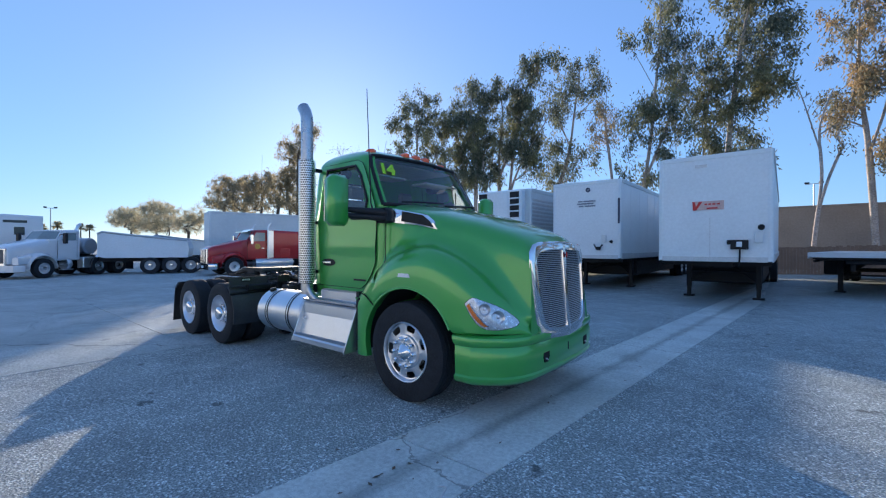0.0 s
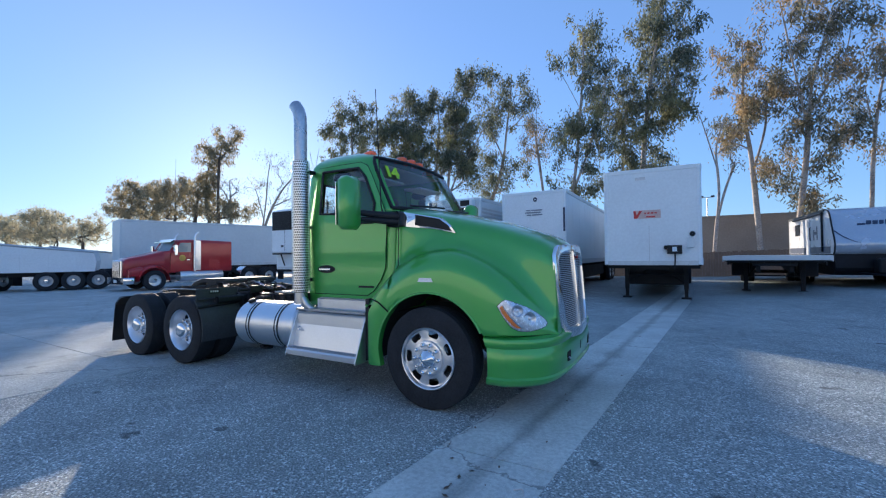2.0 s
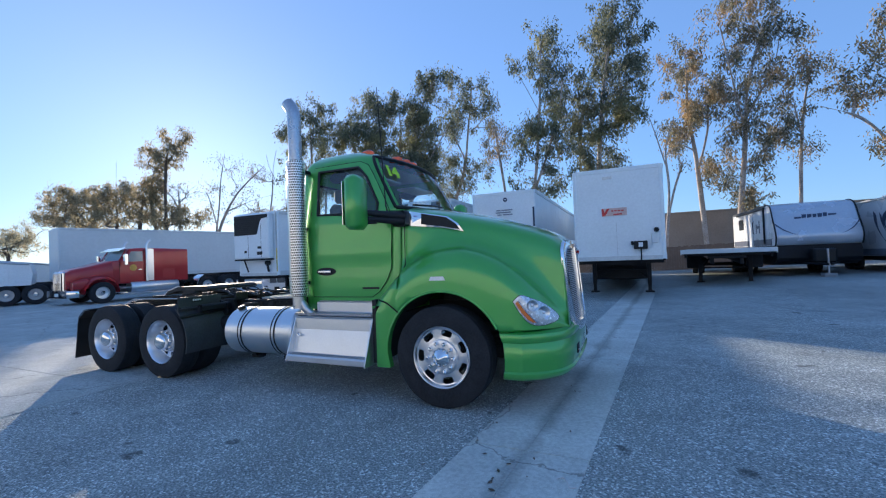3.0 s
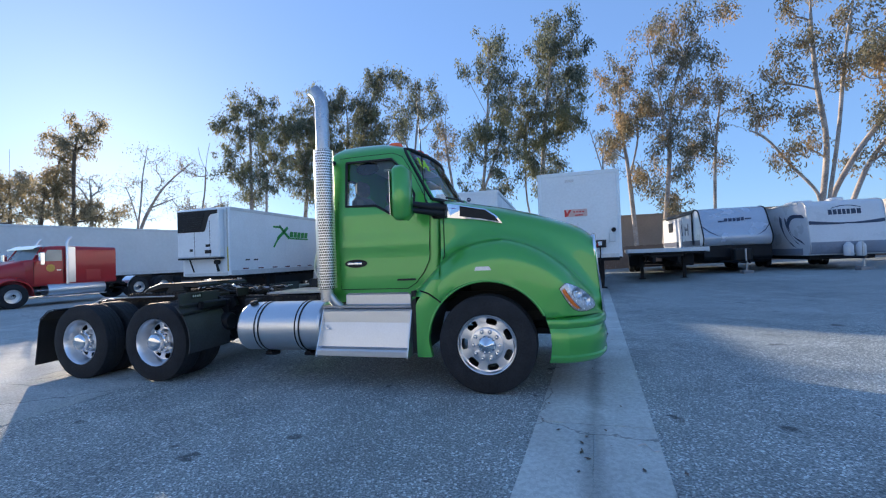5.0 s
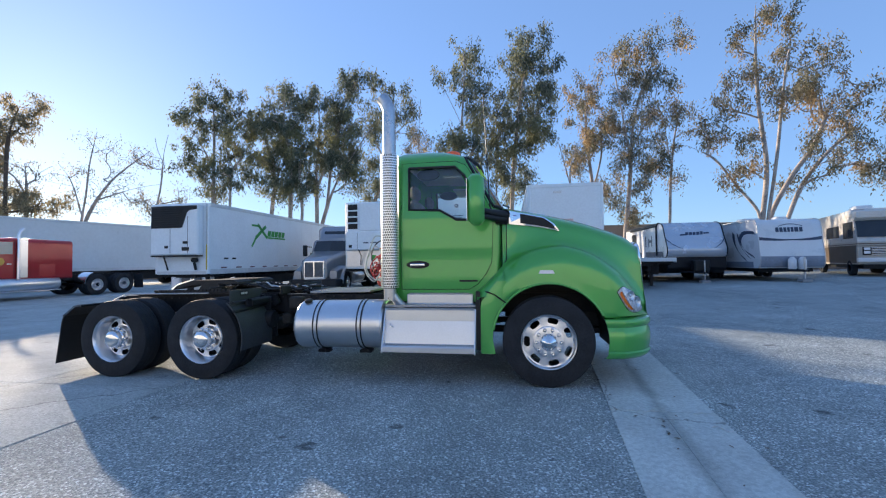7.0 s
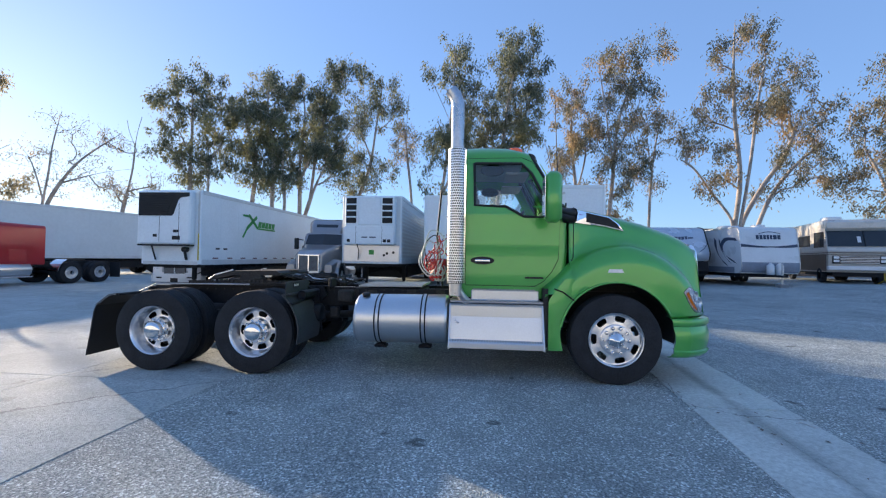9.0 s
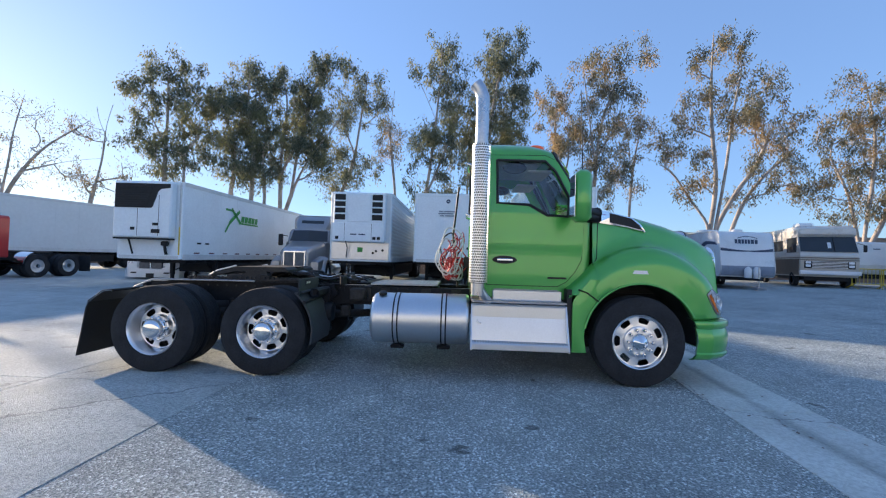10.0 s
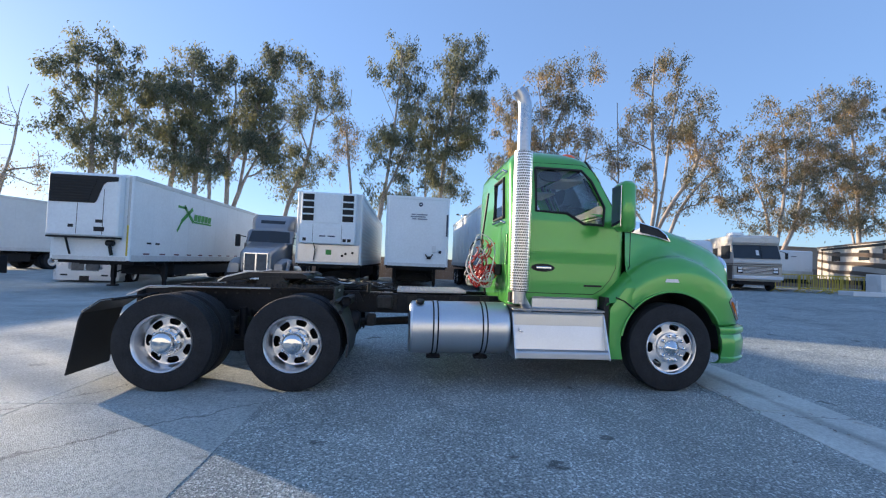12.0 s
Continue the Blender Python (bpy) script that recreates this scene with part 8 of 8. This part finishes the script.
        part("frame_hose", Shape().tube(spline(pts, 40), wire.choice((0.010, 0.013, 0.017)), 6, False), (TRIM, GREASE, TRIM, RAIL)[n % 4], truck, "loose air or power line on the frame", 60)
    for x, y in ((-3.55, -0.2), (-3.72, 0.1), (-4.08, -0.3), (-3.98, 0.28)):
        part("valve", Shape().lathe([(1.02, 0.05), (1.06, 0.055), (1.10, 0.03), (1.13, 0.032), (1.14, 0.001)], 12, (x, y, 0), "z"), GREASE, truck)
    part("fender_strut", Shape().tube([(-3.83, -1.30, 0.86), (-3.83, -0.48, 0.90)], 0.022, 8), BLACK, truck)
    part("lamp_bar", Shape().box(-3.62, -3.58, -0.62, -0.40, 1.02, 1.14, 0.01), BLACK, truck)
    part("maker_plate", Shape().box(-3.95, -3.82, -0.562, -0.5605, 0.96, 1.0), RAIL, truck)
    # deck plate behind the cab
    dp = Shape().box(-3.25, -2.35, -0.44, 0.44, 1.02, 1.045, 0.004)
    for i in range(18):
        for j in range(9):
            dp.box(-3.22 + 0.05 * i, -3.195 + 0.05 * i, -0.42 + 0.095 * j, -0.37 + 0.095 * j, 1.045, 1.05)
    part("deck_plate", dp, TREAD, truck, "bright tread-plate deck")
    part("air_tank", Shape().lathe([(-3.95, 0.001), (-3.93, 0.1), (-3.90, 0.125), (-3.72, 0.125), (-3.69, 0.1), (-3.68, 0.001)], 20, (0, -0.62, 0.68), "x"), BLACK, truck, smooth=40)
    part("valve_block", Shape().box(-3.5, -3.3, -0.6, -0.44, 0.82, 0.98, 0.02).box(-3.62, -3.5, -0.56, -0.44, 0.6, 0.75, 0.02), GREASE, truck)


def build_sides():
    for sy in (-1, 1):
        tk_ = part("fuel_tank", Shape().lathe([(-3.09, 0.001), (-3.09, 0.255), (-3.075, 0.285), (-3.05, 0.300), (-1.97, 0.300), (-1.945, 0.285), (-1.93, 0.255), (-1.93, 0.001)], 56, (0, sy * 0.93, 0.665), "x"), ALU, truck, "polished cylindrical fuel tank", 30)
        for x in (-2.79, -2.23):
            part("tank_strap", Shape().lathe([(x - 0.034, 0.300), (x - 0.034, 0.307), (x - 0.018, 0.307), (x - 0.018, 0.303), (x + 0.018, 0.303), (x + 0.018, 0.307), (x + 0.034, 0.307), (x + 0.034, 0.300)], 48, (0, sy * 0.93, 0.665), "x"), TRIM, tk_)
            part("strap_band", Shape().lathe([(x - 0.017, 0.304), (x + 0.017, 0.304)], 48, (0, sy * 0.93, 0.665), "x"), ALU, tk_, smooth=40)
            part("tank_bracket", Shape().box(x - 0.04, x + 0.04, sy * 0.44, sy * 1.0, 0.325, 0.36, 0.01).box(x - 0.08, x + 0.08, sy * 0.93 - 0.05, sy * 0.93 + 0.05, 0.30, 0.34, 0.01).box(x - 0.04, x + 0.04, sy * 0.44, sy * 0.62, 0.33, 0.9, 0.01), BLACK, tk_)
        part("filler_cap", Shape().lathe([(0.0, 0.045), (0.03, 0.05), (0.045, 0.045), (0.05, 0.001)], 18, (0, 0, 0), "z").move(Matrix.Translation((-2.97, sy * 1.02, 0.94)) @ Matrix.Rotation(sy * radians(-18), 4, "X")), DARKG, tk_, smooth=40)
        # battery and tool box with its steps
        prof = [(0.62, 0.90), (1.13, 0.90), (1.17, 0.885), (1.165, 0.86), (1.168, 0.735), (1.232, 0.475), (1.325, 0.465), (1.335, 0.45), (1.335, 0.395), (1.31, 0.385), (0.62, 0.40)]
        bx = part("step_box", Shape().prism([(sy * a, b) for a, b in prof], "x", -1.90, -0.83), ALU, truck, "bright aluminium step and tool box")
        tr = Shape()
        for k in range(34):
            tr.box(-1.87 + 0.0305 * k, -1.853 + 0.0305 * k, sy * 1.235, sy * 1.315, 0.466, 0.476)
        part("step_tread", tr, TREAD, bx)
        for xe in (-1.915, -0.83):
            part("box_end", Shape().prism([(sy * 1.16, 0.88), (sy * 1.345, 0.40), (sy * 1.345, 0.38), (sy * 1.10, 0.38), (sy * 1.10, 0.88)], "x", xe, xe + 0.015), ALU, bx)
        part("box_lid", Shape().box(-1.91, -0.82, sy * 0.62, sy * 1.175, 0.90, 0.925, 0.006), TREAD, bx)
        part("latch", Shape().tube([(-1.84, sy * 1.185, 0.70), (-1.84, sy * 1.22, 0.68), (-1.80, sy * 1.22, 0.665), (-1.80, sy * 1.19, 0.66)], 0.008, 6), CHROME, bx)
        part("upper_step", Shape().box(-1.66 if sy < 0 else -1.80, -0.86, sy * 0.78, sy * 1.06, 0.925, 1.045, 0.008), ALU, truck, "aluminium upper step")
        part("upper_tread", Shape().box(-1.64 if sy < 0 else -1.78, -0.90, sy * 0.80, sy * 1.05, 1.046, 1.056, 0.003), TREAD, truck)
        part("splash_guard", Shape().box(-0.815, -0.765, sy * 0.75, sy * 1.17, 0.40, 1.08), TRIM, truck)


def build_stack():
    x, y = -1.845, -1.16
    # shield of perforated sheet with open holes
    s = Shape()
    r, z0, z1 = 0.108, 1.13, 2.73
    cols, rows = 26, 52
    dz, da = (z1 - z0) / rows, 2 * math.pi / cols
    for j in range(rows):
        for i in range(cols):
            a, z = (i + 0.5 * (j % 2)) * da, z0 + (j + 0.5) * dz
            o, q = [], []
            for k in range(8):
                t = math.pi / 4 * k
                ct, st = math.cos(t), math.sin(t)
                f = 1 / max(abs(ct), abs(st))
                o.append((a + ct * f * da / 2, z + st * f * dz / 2))
                q.append((a + ct * 0.0102 / r, z + st * 0.0120))
            s.rings([[(x + r * math.cos(u), y + r * math.sin(u), w) for u, w in ring] for ring in (o, q)])
    st = part("exhaust_pipe", Shape().tube([(x, y, 0.98), (x, y, 1.2), (x, y, 2.8), (x, y, 3.2), (x - 0.005, y, 3.30), (x - 0.035, y, 3.38), (x - 0.09, y, 3.45)], [0.078, 0.078, 0.078, 0.078, 0.078, 0.078, 0.078], 24, False), STEEL, truck, "tall curved steel exhaust stack", 50)
    part("heat_shield", s, CHROME_SOFT, st, "perforated bright heat shield")
    part("shield_core", Shape().lathe([(1.12, 0.085), (2.74, 0.085)], 24, (x, y, 0), "z"), TRIM, st)
    part("stack_bore", Shape().lathe([(0, 0.001), (0, 0.07)], 20, (0, 0, 0), "z").move(Matrix.Translation((x - 0.085, y, 3.445)) @ Matrix.Rotation(radians(-38), 4, "Y")), SEAM, st)
    part("elbow", Shape().tube([(x, y, 1.16), (x + 0.008, y, 1.10), (x + 0.03, y, 1.04), (x + 0.075, y + 0.015, 0.97), (x + 0.13, y + 0.05, 0.90), (x + 0.18, y + 0.12, 0.86)], [0.07, 0.066, 0.056, 0.052, 0.052, 0.052], 18), STEEL, st, "weathered exhaust elbow", 50)
    for z in (1.25, 1.9, 2.6):
        part("stack_clamp", Shape().box(x - 0.02, x + 0.05, y + 0.1, y + 0.2, z, z + 0.04), BLACK, st)
    part("stack_mount", Shape().box(-1.93, -1.86, -1.10, -0.98, 0.98, 1.10, 0.01), BLACK, truck)


def build_hoses():
    rnd = random.Random(2)
    part("hose_hanger", Shape().tube([(-2.08, -0.35, 1.02), (-2.16, -0.40, 1.7), (-2.10, -0.46, 2.35)], 0.014, 8), BLACK, truck)
    for n in range(9):
        m = (HOSE_R, HOSE_W, HOSE_R, HOSE_B, HOSE_R, HOSE_W, TRIM, HOSE_R, HOSE_W)[n]
        y0, y1 = rnd.uniform(-0.62, -0.25), rnd.uniform(-0.75, -0.35)
        low, turns, rad = rnd.uniform(1.18, 1.34), rnd.uniform(3, 7), rnd.uniform(0.02, 0.045)
        if m is HOSE_W or m is TRIM:
            turns, rad, low = 0.8, 0.05, rnd.uniform(1.08, 1.2)
        pts = []
        for k in range(70):
            u = k / 69
            sag = math.sin(math.pi * u)
            a = 2 * math.pi * turns * u
            pts.append((-2.01 - 0.02 * n - 0.14 * sag + rad * math.cos(a), y0 + (y1 - y0) * u + 0.4 * rad * math.sin(0.7 * a), 1.38 + 0.34 * u - (1.45 - low) * sag + rad * math.sin(a)))
        part("air_line", Shape().tube(pts, 0.0075, 6, False), m, truck, "looped air or power line", 60)
    for n, (cx, cz, rx, rz, m) in enumerate(((-2.18, 1.50, 0.15, 0.30, HOSE_W), (-2.24, 1.42, 0.12, 0.24, HOSE_W), (-2.14, 1.36, 0.16, 0.20, HOSE_R), (-2.21, 1.47, 0.10, 0.27, TRIM))):
        loop = [(cx + rx * math.cos(a) + 0.02 * math.sin(3 * a + n), -0.62 + 0.05 * n + 0.06 * math.sin(a), cz + rz * math.sin(a)) for a in [2 * math.pi * k / 40 for k in range(41)]]
        part("hose_loop", Shape().tube(loop, 0.009, 7, False), m, truck, "hanging loop of air or power line", 60)
    coil = [(-2.10 + 0.05 * math.cos(k * 0.55) - 0.0012 * k, -0.58 + 0.002 * k, 1.30 - 0.0015 * k + 0.06 * math.sin(k * 0.55)) for k in range(90)]
    part("coiled_line", Shape().tube(coil, 0.009, 6, False), HOSE_R, truck, "red coiled air line", 60)
    tangle = random.Random(9)
    for n in range(7):
        c = Vector((-2.10 - 0.02 * n, -0.62 + 0.07 * n, 1.22 + 0.03 * (n % 3)))
        turn = [(c.x + 0.05 * math.cos(a) + 0.03 * math.sin(0.31 * a + n), c.y + 0.006 * a + tangle.uniform(-0.004, 0.004), c.z + 0.07 * math.sin(a) + 0.05 * math.sin(0.23 * a)) for a in [0.5 * k for k in range(52)]]
        part("coiled_line", Shape().tube(turn, 0.010, 6, False), HOSE_R if n % 3 else HOSE_W, truck, "red or pale coiled air line", 60)
    part("coupling_rack", Shape().box(-2.01, -1.935, -0.62, -0.2, 1.28, 1.42, 0.01), TRIM, truck)
    for y in (-0.55, -0.4, -0.28):
        part("glad_hand", Shape().lathe([(-0.02, 0.05), (0.02, 0.05), (0.03, 0.02)], 14, (-2.05, y, 1.36), "x").box(-2.11, -2.01, y - 0.02, y + 0.02, 1.3, 1.36, 0.01), HOSE_R if y < -0.5 else DARKG, truck)


build_hood()
build_grille()
build_bumper()
build_headlights()
build_cab()
build_chassis()
build_sides()
build_stack()
build_hoses()


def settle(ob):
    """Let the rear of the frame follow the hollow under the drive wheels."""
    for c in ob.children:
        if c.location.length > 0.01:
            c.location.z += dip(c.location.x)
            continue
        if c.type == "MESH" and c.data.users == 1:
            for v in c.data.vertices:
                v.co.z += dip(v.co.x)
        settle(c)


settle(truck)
